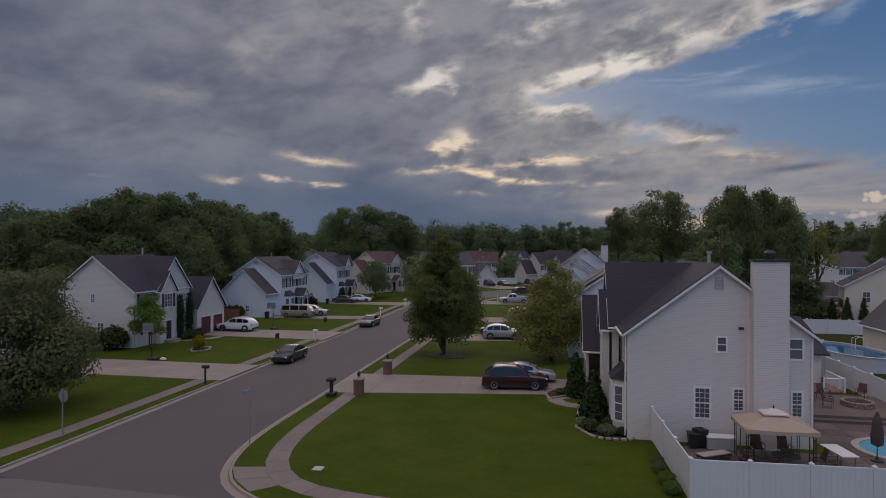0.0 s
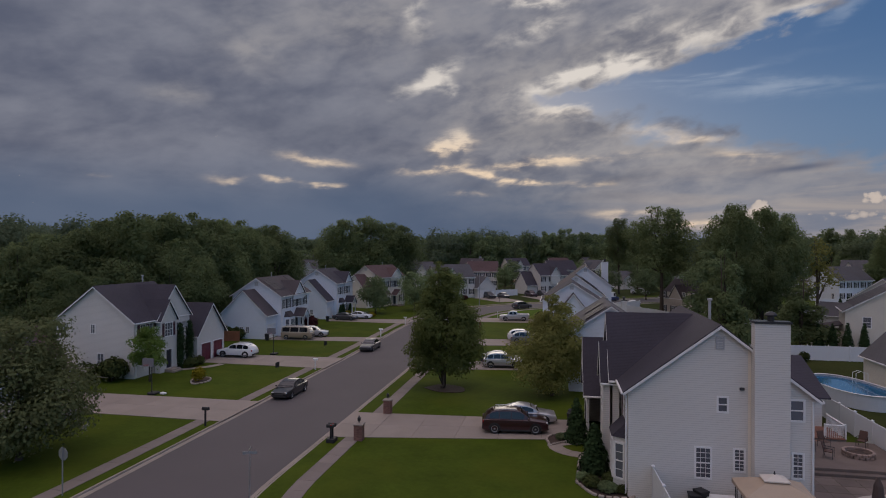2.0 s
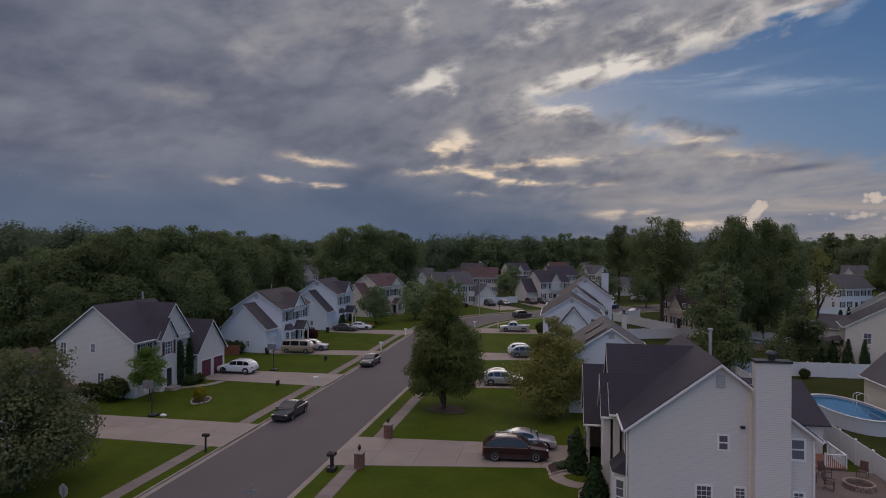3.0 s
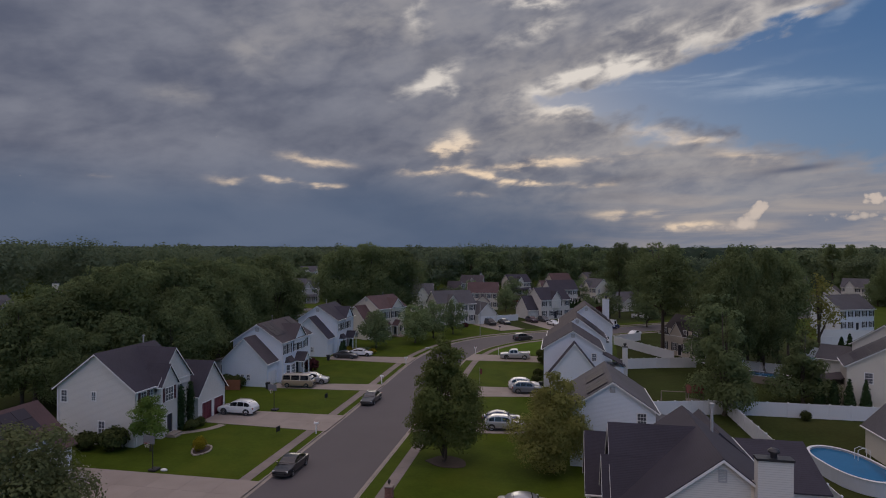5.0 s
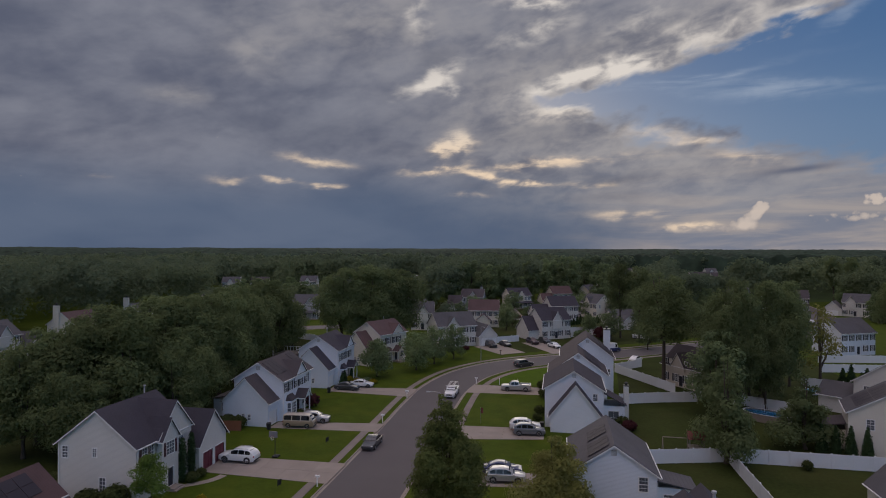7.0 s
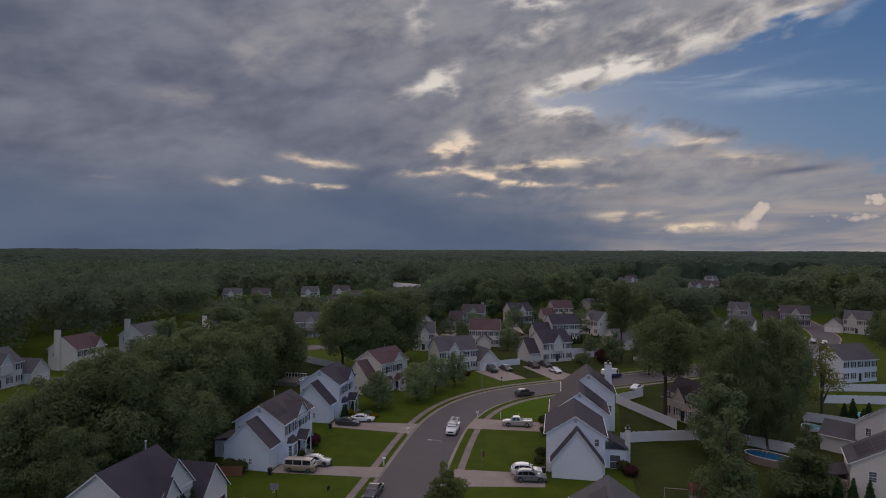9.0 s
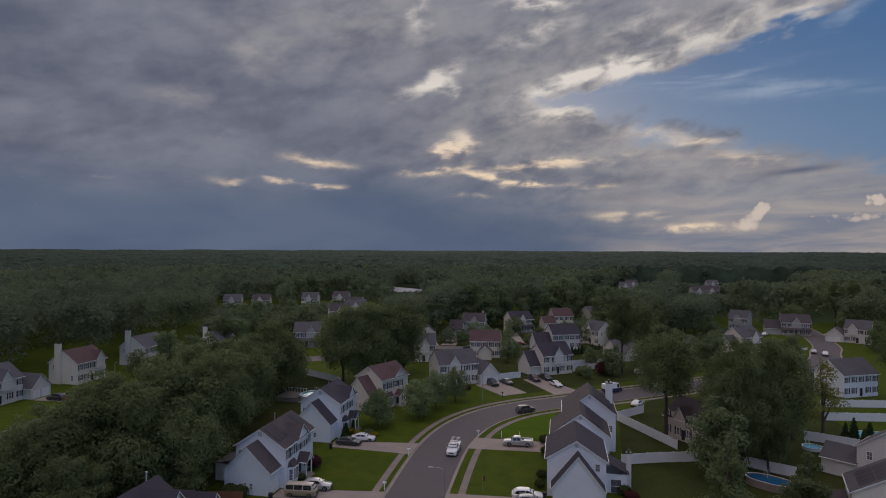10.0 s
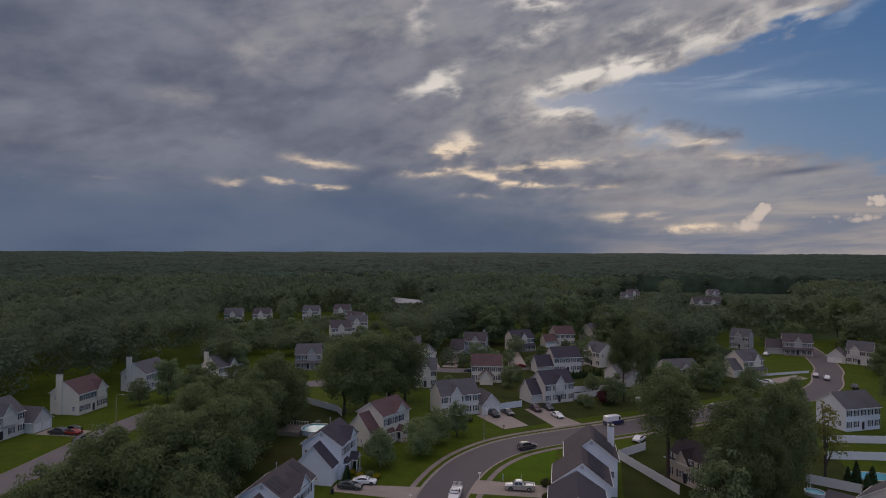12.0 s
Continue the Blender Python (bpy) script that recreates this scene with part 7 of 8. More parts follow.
for x, y, h, r in ((2.6, 38.6, 3.1, 1.15), (1.7, 44.6, 3.2, 1.0)):
    shrub(x, y, r, h, M_CYP, "dark cone-shaped evergreen beside the house", "cone", "cone evergreens", name="evergreen")
for x, y, r, h, mt in ((2.3, 36.3, 0.55, 0.7, M_SHRUB), (3.2, 35.8, 0.6, 0.6, M_LEAF2), (3.4, 36.8, 0.5, 0.8, M_SHRUB), (1.9, 37.2, 0.5, 0.55, M_LEAF2), (4.0, 35.7, 0.4, 0.5, M_SHRUB), (0.6, 44.9, 0.45, 0.5, M_LEAF2), (1.4, 45.9, 0.45, 0.5, M_SHRUB), (5.2, 30.4, 0.40, 0.5, M_LEAF2), (5.3, 28.9, 0.42, 0.6, M_FRESH), (5.3, 31.6, 0.34, 0.4, M_LEAF2), (5.35, 27.8, 0.42, 0.55, M_FRESH)):
    shrub(x, y, r, h, mt, "low leafy garden plant in a bed", group="low garden plants")
for x, y, r, h, mt in ((-42.3, 117.5, 0.9, 1.1, M_YELLOW), (-40.4, 116.6, 0.9, 0.9, M_YELLOW), (-38.4, 117.6, 1.0, 1.0, M_LEAF2), (-36.8, 116.6, 0.9, 0.9, M_YELLOW), (-41.6, 97.4, 1.3, 2.2, M_REDLEAF), (-41.8, 92.4, 0.8, 0.9, M_SHRUB), (-49.5, 83.6, 1.4, 1.9, M_SHRUB), (-47.8, 83.8, 1.3, 1.8, M_SHRUB), (0.2, 104.5, 1.0, 1.4, M_SHRUB), (-3.0, 101.0, 1.0, 1.3, M_SHRUB), (-3.2, 97.0, 0.9, 1.1, M_SHRUB), (-3.0, 119.5, 1.2, 1.5, M_SHRUB), (-2.6, 112.2, 1.1, 1.6, M_SHRUB), (10.6, 94.5, 1.2, 1.5, M_REDLEAF), (9.8, 96.6, 1.1, 1.4, M_SHRUB), (-30.0, 152.0, 1.3, 1.6, M_SHRUB), (-24.5, 160.0, 1.0, 1.2, M_REDLEAF), (6.5, 186.0, 2.2, 2.6, M_LEAF2), (13.0, 190.5, 2.6, 3.4, M_REDLEAF), (-34.0, 150.5, 1.5, 2.0, M_SHRUB), (40.0, 81.9, 0.8, 1.0, M_SHRUB), (30.5, 81.9, 0.7, 1.2, M_SHRUB), (44.0, 81.6, 0.9, 0.8, M_SHRUB)):
    shrub(x, y, r, h, mt, {M_YELLOW: "golden green shrub beside a driveway", M_REDLEAF: "dark red-leaved shrub beside a house", M_LEAF2: "bright green garden shrub"}.get(mt, "dark green garden shrub beside a house"))
for x, y, h, r in ((-42.3, 113.6, 2.6, 0.8), (-42.4, 115.2, 2.8, 0.8), (-42.3, 119.2, 2.5, 0.8), (36.3, 88.3, 4.2, 1.0), (37.8, 87.6, 4.4, 1.0), (39.6, 87.2, 4.4, 1.0), (34.9, 89.2, 4.0, 1.0), (55.0, 131.0, 4.2, 1.2), (58.0, 134.5, 4.4, 1.2), (60.2, 133.0, 4.0, 1.2), (57.0, 128.0, 4.0, 1.2), (63.0, 131.0, 4.0, 1.2), (82.0, 168.0, 5.5, 1.4)):
    shrub(x, y, r, h, M_CYP, "dark cone-shaped evergreen beside a fence", "cone", "cone evergreens", name="evergreen")
for i in range(11):
    shrub(1.6 + 1.25 * i, 219.0 + 1.05 * i, 0.95, 2.4 + 0.5 * ((i * 7) % 3), M_CYP, "dark evergreen in a clipped hedge row", "cone", "hedge row evergreens", name="evergreen")
bed([(-12.9, 58.8), (-11.0, 57.4), (-8.8, 57.8), (-9.2, 59.8), (-11.4, 60.6)], "dark mulch ring under a street tree", False)

# ---- pools ----
M_WATER = mat("pool_water", (0.110, 0.370, 0.440), 0.05, 0.10, 0.6, 3.0, spec=0.6)
M_WATER2 = mat("deep_pool_water", (0.020, 0.120, 0.240), 0.05, 0.10, 0.6, 3.0, spec=0.6)
M_POOLW = mat("pool_wall", (0.55, 0.58, 0.62), 0.5, 0.06, 1.0, 8)
M_PAVER = mat("paver", (0.150, 0.115, 0.100), 0.9, 0.2, 1.0, 10, rnd=0.35, stain=0.3)
M_COPING = mat("coping", (0.42, 0.37, 0.32), 0.85, 0.12, 1.0, 10)


def raised_pool(x, y, ang, a, b, label, h=1.3, water=None, wall=None):
    p = thing("pool", pose(x, y, LAWN, 0, 0, ang), label, "pool", "garden pools")
    ell = lambda k, z: [(a * k * math.copysign(abs(math.cos(t)) ** 0.75, math.cos(t)), b * k * math.sin(t), z) for t in np.linspace(0, 2 * math.pi, 49)[:-1]]
    part("wall", Shape().loft([ell(1, 0), ell(1, h)], caps=False).loft([ell(0.97, h), ell(0.97, 0.1)], caps=False), wall or M_POOLW, p)
    part("rim", Shape().loft([ell(0.955, h), ell(1.02, h), ell(1.03, h + 0.05), ell(0.955, h + 0.05)], caps=False), M_TRIM, p)
    part("water", Shape().face(*ell(0.965, h - 0.16)), water or M_WATER2, p, "clear blue water")
    lad = part("ladder", Shape().tube([(-a * 0.35, b * 0.6, h - 0.5), (-a * 0.35, b * 0.6, h + 0.8), (-a * 0.35, b * 0.78, h + 1.0), (-a * 0.35, b * 1.05, h + 0.8), (-a * 0.35, b * 1.08, 0)], 0.03, 6), M_TRIM, p)
    part("ladder_side", Shape().tube([(-a * 0.35 + 0.5, b * 0.6, h - 0.5), (-a * 0.35 + 0.5, b * 0.6, h + 0.8), (-a * 0.35 + 0.5, b * 0.78, h + 1.0), (-a * 0.35 + 0.5, b * 1.05, h + 0.8), (-a * 0.35 + 0.5, b * 1.08, 0)], 0.03, 6), M_TRIM, lad)
    return p


def sunk_pool(x, y, ang, a, b, label, shape=1.0):
    p = thing("pool", pose(x, y, LAWN, 0, 0, ang), label, "pool", "garden pools")
    ell = lambda k, z: [((a + k) * math.copysign(abs(math.cos(t)) ** 0.8, math.cos(t)), (b + k) * math.sin(t) * (1 + 0.12 * shape * math.cos(2 * t)), z) for t in np.linspace(0, 2 * math.pi, 49)[:-1]]
    part("coping", Shape().loft([ell(0.0, 0.02), ell(0.0, 0.10), ell(0.35, 0.10), ell(0.35, 0.0)], caps=False), M_COPING, p)
    part("water", Shape().face(*ell(0.01, 0.055)), M_WATER, p, "bright blue pool water")
    return p


raised_pool(27.2, 62.6, -80, 4.9, 2.5, "oval above-ground pool with white rim and ladder")
raised_pool(33.0, 104.6, -34, 3.6, 2.0, "above-ground pool beside a white fence", 1.2, M_WATER2, M_GREYW)
raised_pool(-60.6, 142.6, 0, 3.9, 3.6, "round above-ground pool with wooden deck", 1.2, M_WATER)
raised_pool(47.2, 126.0, 0, 1.7, 1.6, "small round blue play pool on grass", 0.6, M_WATER)
sunk_pool(20.7, 36.4, 12, 4.3, 2.3, "bright blue in-ground pool with pale coping")
sunk_pool(62.5, 138.5, 5, 4.5, 2.6, "bright blue in-ground pool behind hedges")
dk = thing("deck", pose(-66.2, 141.5, LAWN), "weathered wooden pool deck with railing", "deck")
for i in range(16):
    part("plank", Shape().block(-3.4 + 0.36 * i, -3.06 + 0.36 * i, -3.2, 3.0, 0.95, 1.02, 0.01), M_GREYW, dk)
for i in range(8):
    part("rail_post", Shape().block(-3.4 + 0.8 * i, -3.3 + 0.8 * i, 2.9, 3.0, 1.02, 2.0, 0.01), M_TRIM, dk)
part("handrail", Shape().block(-3.45, 2.4, 2.88, 3.02, 1.98, 2.06, 0.01), M_TRIM, dk)
part("skirt", Shape().box(-3.4, 2.3, -3.1, 2.8, 0.0, 0.94), M_GREYW, dk)

# ---- the patio behind the fence ----
patio = tagged(new("pavement"), "brown paver patio between house and pool", "pavement", kind="structure")
pv = Shape().loft([[(-0.57, -0.57, -0.06), (0.57, -0.57, -0.06), (0.57, 0.57, -0.06), (-0.57, 0.57, -0.06)], [(-0.58, -0.58, 0.008), (0.58, -0.58, 0.008), (0.58, 0.58, 0.008), (-0.58, 0.58, 0.008)], [(-0.56, -0.56, 0.014), (0.56, -0.56, 0.014), (0.56, 0.56, 0.014), (-0.56, 0.56, 0.014)]]).mesh("paver", M_PAVER)
for i in range(15):
    for j in range(12):
        x, y = 6.9 + 1.18 * i, 28.2 + 1.18 * j
        if (x < 14.2 and y > 35.2) or ((x - 20.7) / 3.4) ** 2 + ((y - 36.4) / 1.6) ** 2 < 1:
            continue
        put(part("paver", pv, None, patio), pose(x, y, LAWN + 0.002))
terr = thing("terrace", pose(19.0, 45.4, LAWN), "raised brown stone terrace with two steps", "terrace")
part("step", Shape().block(-4.2, 3.2, -4.5, -4.05, 0, 0.20, 0.02), M_PAVER, terr)
part("step", Shape().block(-4.2, 3.2, -4.04, 1.8, 0, 0.38, 0.02), M_PAVER, terr)
M_PITST = mat("fire_pit_stone", (0.27, 0.20, 0.17), 0.9, 0.2, 2, 14, rnd=0.4)
pit = thing("fire_pit", pose(19.9, 44.2, LAWN + 0.38), "round stone fire pit on a terrace", "fire pit")
blk = Shape().block(-0.14, 0.14, -0.10, 0.10, 0, 0.17, 0.02).mesh("stone", M_PITST)
for row in range(2):
    for i in range(18):
        a = 20 * i + 10 * row
        put(part("stone", blk, None, pit), pose(0.85 * math.cos(radians(a)), 0.85 * math.sin(radians(a)), 0.175 * row, 0, 0, a + 90))
part("ash", Shape().disc([(0.74, 0.0), (0.7, 0.12), (0.2, 0.16), (0.02, 0.16)], 0, 0, 16), M_MULCH, pit)

M_DECKW = mat("deck_boards", (0.205, 0.092, 0.062), 0.75, 0.18, 1.0, 14, rnd=0.25)
wd = thing("deck", pose(18.2, 48.8, LAWN), "red-brown wooden deck with white railing behind the house", "deck")
part("frame", Shape().box(-2.7, 2.3, -1.5, 1.6, -0.1, 0.48), M_GREYW, wd)
for i in range(21):
    part("plank", Shape().block(-2.7 + 0.24 * i, -2.475 + 0.24 * i, -1.55, 1.6, 0.485, 0.53, 0.008), M_DECKW, wd)
for y0 in (-1.5, -0.5, 0.5, 1.5):
    part("rail_post", Shape().block(2.2, 2.3, y0 - 0.05, y0 + 0.05, 0.53, 1.55, 0.01), M_TRIM, wd)
for x0 in (0.9, 2.25):
    part("rail_post", Shape().block(x0 - 0.05, x0 + 0.05, -1.56, -1.46, 0.53, 1.6, 0.01), M_TRIM, wd)
for i in range(22):
    part("baluster", Shape().box(2.235, 2.265, -1.38 + 0.13 * i, -1.35 + 0.13 * i, 0.6, 1.45), M_TRIM, wd)
for i in range(9):
    part("baluster", Shape().box(1.02 + 0.13 * i, 1.05 + 0.13 * i, -1.525, -1.495, 0.6, 1.45), M_TRIM, wd)
part("handrail", Shape().block(2.19, 2.31, -1.44, 1.55, 1.45, 1.52, 0.015), M_TRIM, wd)
part("handrail", Shape().block(0.96, 2.19, -1.57, -1.45, 1.45, 1.52, 0.015), M_TRIM, wd)
for i in range(2):
    part("step", Shape().block(0.0, 0.9, -2.1 + 0.3 * i, -1.56, 0.2 * i, 0.2 * i + 0.19, 0.01), M_DECKW, wd)

M_CANVAS = mat("beige_canvas", (0.46, 0.36, 0.27), 0.85, 0.08, 1.2, 20, stain=0.15)
gz = thing("gazebo", pose(11.0, 32.6, LAWN + 0.02), "garden gazebo with beige canvas roof and dark frame", "gazebo")
for sx in (-1, 1):
    for sy in (-1, 1):
        for ox, oy in ((0, 0), (0.28, 0), (0, 0.28)):
            part("post", Shape().tube([(sx * (1.50 - ox), sy * (1.15 - oy), 0), (sx * (1.50 - ox), sy * (1.15 - oy), 1.95)], 0.022, 6), M_METAL, gz)
        part("bracket", Shape().tube([(sx * 1.50, sy * 1.15, 1.55), (sx * 1.25, sy * 0.95, 1.92)], 0.018, 5), M_METAL, gz)
cr = lambda k, z, s=0.0: [(-1.66 * k, -1.28 * k, z - 0.22), (0, -1.28 * k, z - s - 0.22), (1.66 * k, -1.28 * k, z - 0.22), (1.66 * k, 0, z - s - 0.22), (1.66 * k, 1.28 * k, z - 0.22), (0, 1.28 * k, z - s - 0.22), (-1.66 * k, 1.28 * k, z - 0.22), (-1.66 * k, 0, z - s - 0.22)]
part("canopy", Shape().loft([cr(1.0, 2.02, -0.02), cr(1.0, 2.24, 0.05), cr(0.62, 2.50, 0.03), cr(0.26, 2.72)]), M_CANVAS, gz, "sagging beige canvas")
part("vent_top", Shape().loft([cr(0.36, 2.74), cr(0.36, 2.80), cr(0.03, 3.0)]), mat("pale_canvas", (0.66, 0.60, 0.53), 0.85, 0.06, 1.2, 20), gz, "paler canvas vent")
part("finial", Shape().disc([(0.03, 2.75), (0.05, 2.82), (0.02, 2.96)], 0, 0, 8), M_METAL, gz)


M_RUST = mat("brown_resin", (0.095, 0.050, 0.038), 0.7, 0.15, 3, 20)
M_CUSH = mat("red_brown_cushion", (0.15, 0.050, 0.040), 0.9, 0.12, 3, 25)


def chair(x, y, ang, label="brown wrought garden chair with open back", z=LAWN + 0.02, group="garden chairs", seat=None):
    c = thing("garden_chair", pose(x, y, z, 0, 0, ang), label, "chair", group)
    part("seat", Shape().block(-0.27, 0.27, -0.27, 0.25, 0.40, 0.45, 0.02), seat or M_RUST, c)
    part("backrest", Shape().loft([[(-0.26, 0.22, 0.45), (0.26, 0.22, 0.45), (0.26, 0.26, 0.45), (-0.26, 0.26, 0.45)], [(-0.24, 0.40, 1.02), (0.24, 0.40, 1.02), (0.24, 0.43, 1.02), (-0.24, 0.43, 1.02)]]), seat or M_RUST, c)
    for sx in (-1, 1):
        part("leg", Shape().tube([(sx * 0.28, -0.26, 0.64), (sx * 0.28, -0.26, 0.0)], 0.016, 6), M_METAL, c)
        part("leg", Shape().tube([(sx * 0.28, 0.24, 0.62), (sx * 0.28, 0.28, 0.0)], 0.016, 6), M_METAL, c)
        part("armrest", Shape().tube([(sx * 0.28, -0.28, 0.65), (sx * 0.28, 0.28, 0.66)], 0.02, 6), M_METAL, c)


for x, y, a in ((10.3, 30.6, 160), (11.4, 30.2, 190), (12.5, 30.4, 200), (9.7, 31.9, 90), (12.9, 32.3, 270), (11.9, 33.6, 10), (10.6, 33.7, 0), (9.2, 30.2, 120)):
    chair(x, y, a)
for x, y, a in ((17.8, 43.4, 60), (18.4, 45.6, 20), (17.2, 44.8, 90), (21.0, 46.2, -40)):
    chair(x, y, a, "brown rocking chair beside a fire pit", LAWN + 0.40, "chairs round the fire pit", M_RUST)
tb = thing("patio_table", pose(11.3, 31.8, LAWN + 0.02), "round dark glass patio table under a canopy", "table")
part("tabletop", Shape().disc([(0.62, 0.70), (0.64, 0.72), (0.62, 0.74)], 0, 0, 24), M_TRIMBLK, tb)
for a in range(4):
    part("leg", Shape().tube([(0.45 * math.cos(a * 1.57 + 0.8), 0.45 * math.sin(a * 1.57 + 0.8), 0), (0.2 * math.cos(a * 1.57 + 0.8), 0.2 * math.sin(a * 1.57 + 0.8), 0.7)], 0.02, 6), M_METAL, tb)
ft = thing("folding_table", pose(14.15, 33.0, LAWN + 0.02, 0, 0, 8), "white folding table with metal legs on the patio", "table")
part("tabletop", Shape().block(-0.42, 0.42, -0.95, 0.95, 0.71, 0.76, 0.015), M_TRIM, ft)
for sy in (-0.7, 0.7):
    for sx in (-0.33, 0.33):
        part("leg", Shape().tube([(sx, sy, 0), (sx, sy, 0.71)], 0.016, 6), M_METAL, ft)
    part("brace", Shape().tube([(-0.33, sy, 0.2), (0.33, sy, 0.2)], 0.012, 6), M_METAL, ft)
M_TAUPE = mat("taupe_cover", (0.075, 0.055, 0.050), 0.85, 0.12, 2, 20)
um = thing("umbrella", pose(16.3, 34.0, LAWN + 0.02), "closed dark garden umbrella on a heavy base", "umbrella")
part("pole", Shape().tube([(0, 0, 0), (0, 0, 2.5)], 0.025, 8), M_METAL, um)
part("cover", Shape().disc([(0.05, 0.75), (0.26, 0.85), (0.30, 1.25), (0.20, 2.1), (0.05, 2.5)], 0, 0, 12), M_TAUPE, um)
part("base", Shape().disc([(0.28, 0), (0.28, 0.06), (0.08, 0.12), (0.04, 0.3)], 0, 0, 16), M_METAL, um)
um2 = copy_thing(um, pose(16.4, 46.6, LAWN + 0.4))
bx = thing("deck_box", pose(9.0, 34.55, LAWN + 0.02), "pale grey storage box against the house wall", "storage box")
part("body", Shape().block(-0.72, 0.72, -0.32, 0.32, 0, 0.58, 0.03), M_VENT, bx)
part("lid", Shape().block(-0.76, 0.76, -0.35, 0.35, 0.585, 0.70, 0.04), M_TRIM, bx)
lg = thing("lounger", pose(8.2, 32.6, LAWN + 0.02, 0, 0, 120), "low pale reclining lounger on the patio", "lounger")
part("frame", Shape().block(-0.32, 0.32, -0.9, 0.9, 0.24, 0.30, 0.015), M_METAL, lg)
part("pad", Shape().block(-0.29, 0.29, -0.88, 0.88, 0.305, 0.37, 0.02), M_COPING, lg)
for sx in (-0.28, 0.28):
    for sy in (-0.75, 0.75):
        part("leg", Shape().tube([(sx, sy, 0), (sx, sy, 0.25)], 0.02, 6), M_METAL, lg)


def bin_(x, y, ang, label, mt=None, h=1.05):
    b = thing("wheelie_bin", pose(x, y, LAWN + 0.03, 0, 0, ang), label, "bin", "wheeled bins")
    part("body", Shape().loft([[(-0.22, -0.22, 0.05), (0.22, -0.22, 0.05), (0.22, 0.22, 0.05), (-0.22, 0.22, 0.05)], [(-0.29, -0.30, h - 0.1), (0.29, -0.30, h - 0.1), (0.29, 0.30, h - 0.1), (-0.29, 0.30, h - 0.1)]]), mt or M_TRIMBLK, b)
    part("lid", Shape().block(-0.31, 0.31, -0.33, 0.33, h - 0.10, h - 0.03, 0.02), mt or M_TRIMBLK, b)
    for sx in (-0.2, 0.2):
        part("wheel", Shape().disc([(0.1, sx - 0.03), (0.1, sx + 0.03)], 0.24, 0.1, 12, "x"), M_TYRE, b)


bin_(7.6, 34.4, 0, "dark rubbish bin against the house wall", h=0.85)
bin_(8.0, 34.6, 30, "dark rubbish bin against the house wall", h=1.0)
for x, y in ((1.4, 48.6), (2.0, 48.9), (1.5, 49.5)):
    bin_(x, y, 80, "black wheeled bin beside the garage")
bin_(-42.6, 107.4, 10, "dark wheeled bin beside the garage")
bin_(-2.4, 92.6, 10, "dark wheeled bin beside the house")
bin_(-42.8, 83.8, 10, "dark wheeled bin beside the garage")

# ---- street furniture ----
M_BRICK = mat("pillar_brick", (0.20, 0.105, 0.085), 0.9, 0.2, 2, 20, rnd=0.4)
M_GALV = mat("galvanised_steel", (0.36, 0.37, 0.38), 0.5, 0.08, 2, 20, metal=0.6)
brk = Shape().block(-0.105, 0.105, -0.05, 0.05, 0, 0.068, 0.008).mesh("brick", M_BRICK)
for x, y, top in ((-13.95, 42.0, True), (-13.85, 49.2, False)):
    p = thing("pillar", pose(x, y, LAWN), "red brick gate pillar with stone cap", "pillar", "driveway pillars")
    part("core", Shape().box(-0.26, 0.26, -0.26, 0.26, 0, 1.12), M_KERB, p)
    for r in range(15):
        o = 0.11 * (r % 2)
        for k in range(3):
            s = -0.22 + 0.22 * k + (0.05 if r % 2 else -0.0)
            for a in (0, 90, 180, 270):
                put(part("brick", brk, None, p), pose(0, 0, 0.0, 0, 0, a) @ pose(max(-0.20, min(0.2, s)), -0.265, 0.075 * r))
    part("cap", Shape().loft([[(-0.37, -0.37, 1.125), (0.37, -0.37, 1.125), (0.37, 0.37, 1.125), (-0.37, 0.37, 1.125)], [(-0.37, -0.37, 1.2), (0.37, -0.37, 1.2), (0.37, 0.37, 1.2), (-0.37, 0.37, 1.2)], [(-0.12, -0.12, 1.28), (0.12, -0.12, 1.28), (0.12, 0.12, 1.28), (-0.12, 0.12, 1.28)]]), M_KERB, p)
    part("lantern", Shape().disc([(0.05, 1.27), (0.05, 1.36), (0.12, 1.40), (0.13, 1.62), (0.04, 1.72), (0.015, 1.8)], 0, 0, 8), M_METAL, p)


def mailbox(x, y, ang, label, colour=None, h=1.1):
    b = thing("mailbox", pose(x, y, LAWN, 0, 0, ang), label, "mailbox", "mailboxes")
    part("post", Shape().block(-0.06, 0.06, -0.06, 0.06, -0.1, h, 0.01), colour or M_TRIMBLK, b)
    arc = [(-0.11, h), (0.11, h), (0.11, h + 0.14)] + [(0.11 * math.cos(t), h + 0.14 + 0.10 * math.sin(t)) for t in np.linspace(0.3, 2.84, 6)] + [(-0.11, h + 0.14)]
    part("box", Shape().loft([[(-0.30, u, z) for u, z in arc], [(0.26, u, z) for u, z in arc]]), colour or M_TRIMBLK, b)
    part("flag", Shape().block(0.0, 0.14, -0.135, -0.115, h + 0.14, h + 0.22, 0.004), M_LAMPR, b)


mailbox(-15.75, 41.0, 0, "dark double mailbox on a post beside the kerb")
mailbox(-15.75, 41.35, 0, "dark double mailbox on a post beside the kerb")
mailbox(-26.95, 42.9, 180, "dark mailbox on a thick post at the pavement", h=1.25)
mailbox(-27.1, 65.0, 180, "white mailbox on a post at the pavement", M_TRIM)
mailbox(-27.1, 90.9, 180, "white mailbox on a post at the pavement", M_TRIM)
mailbox(-27.3, 107.0, 180, "white mailbox on a post at the pavement", M_TRIM)
mailbox(-16.3, 120.6, 0, "white mailbox on a post beside the driveway", M_TRIM)
mailbox(-14.6, 154.2, 0, "dark mailbox at a distant kerb")
pl = thing("planter", pose(-15.75, 41.2, LAWN), "dark square planter under the mailboxes", "planter")
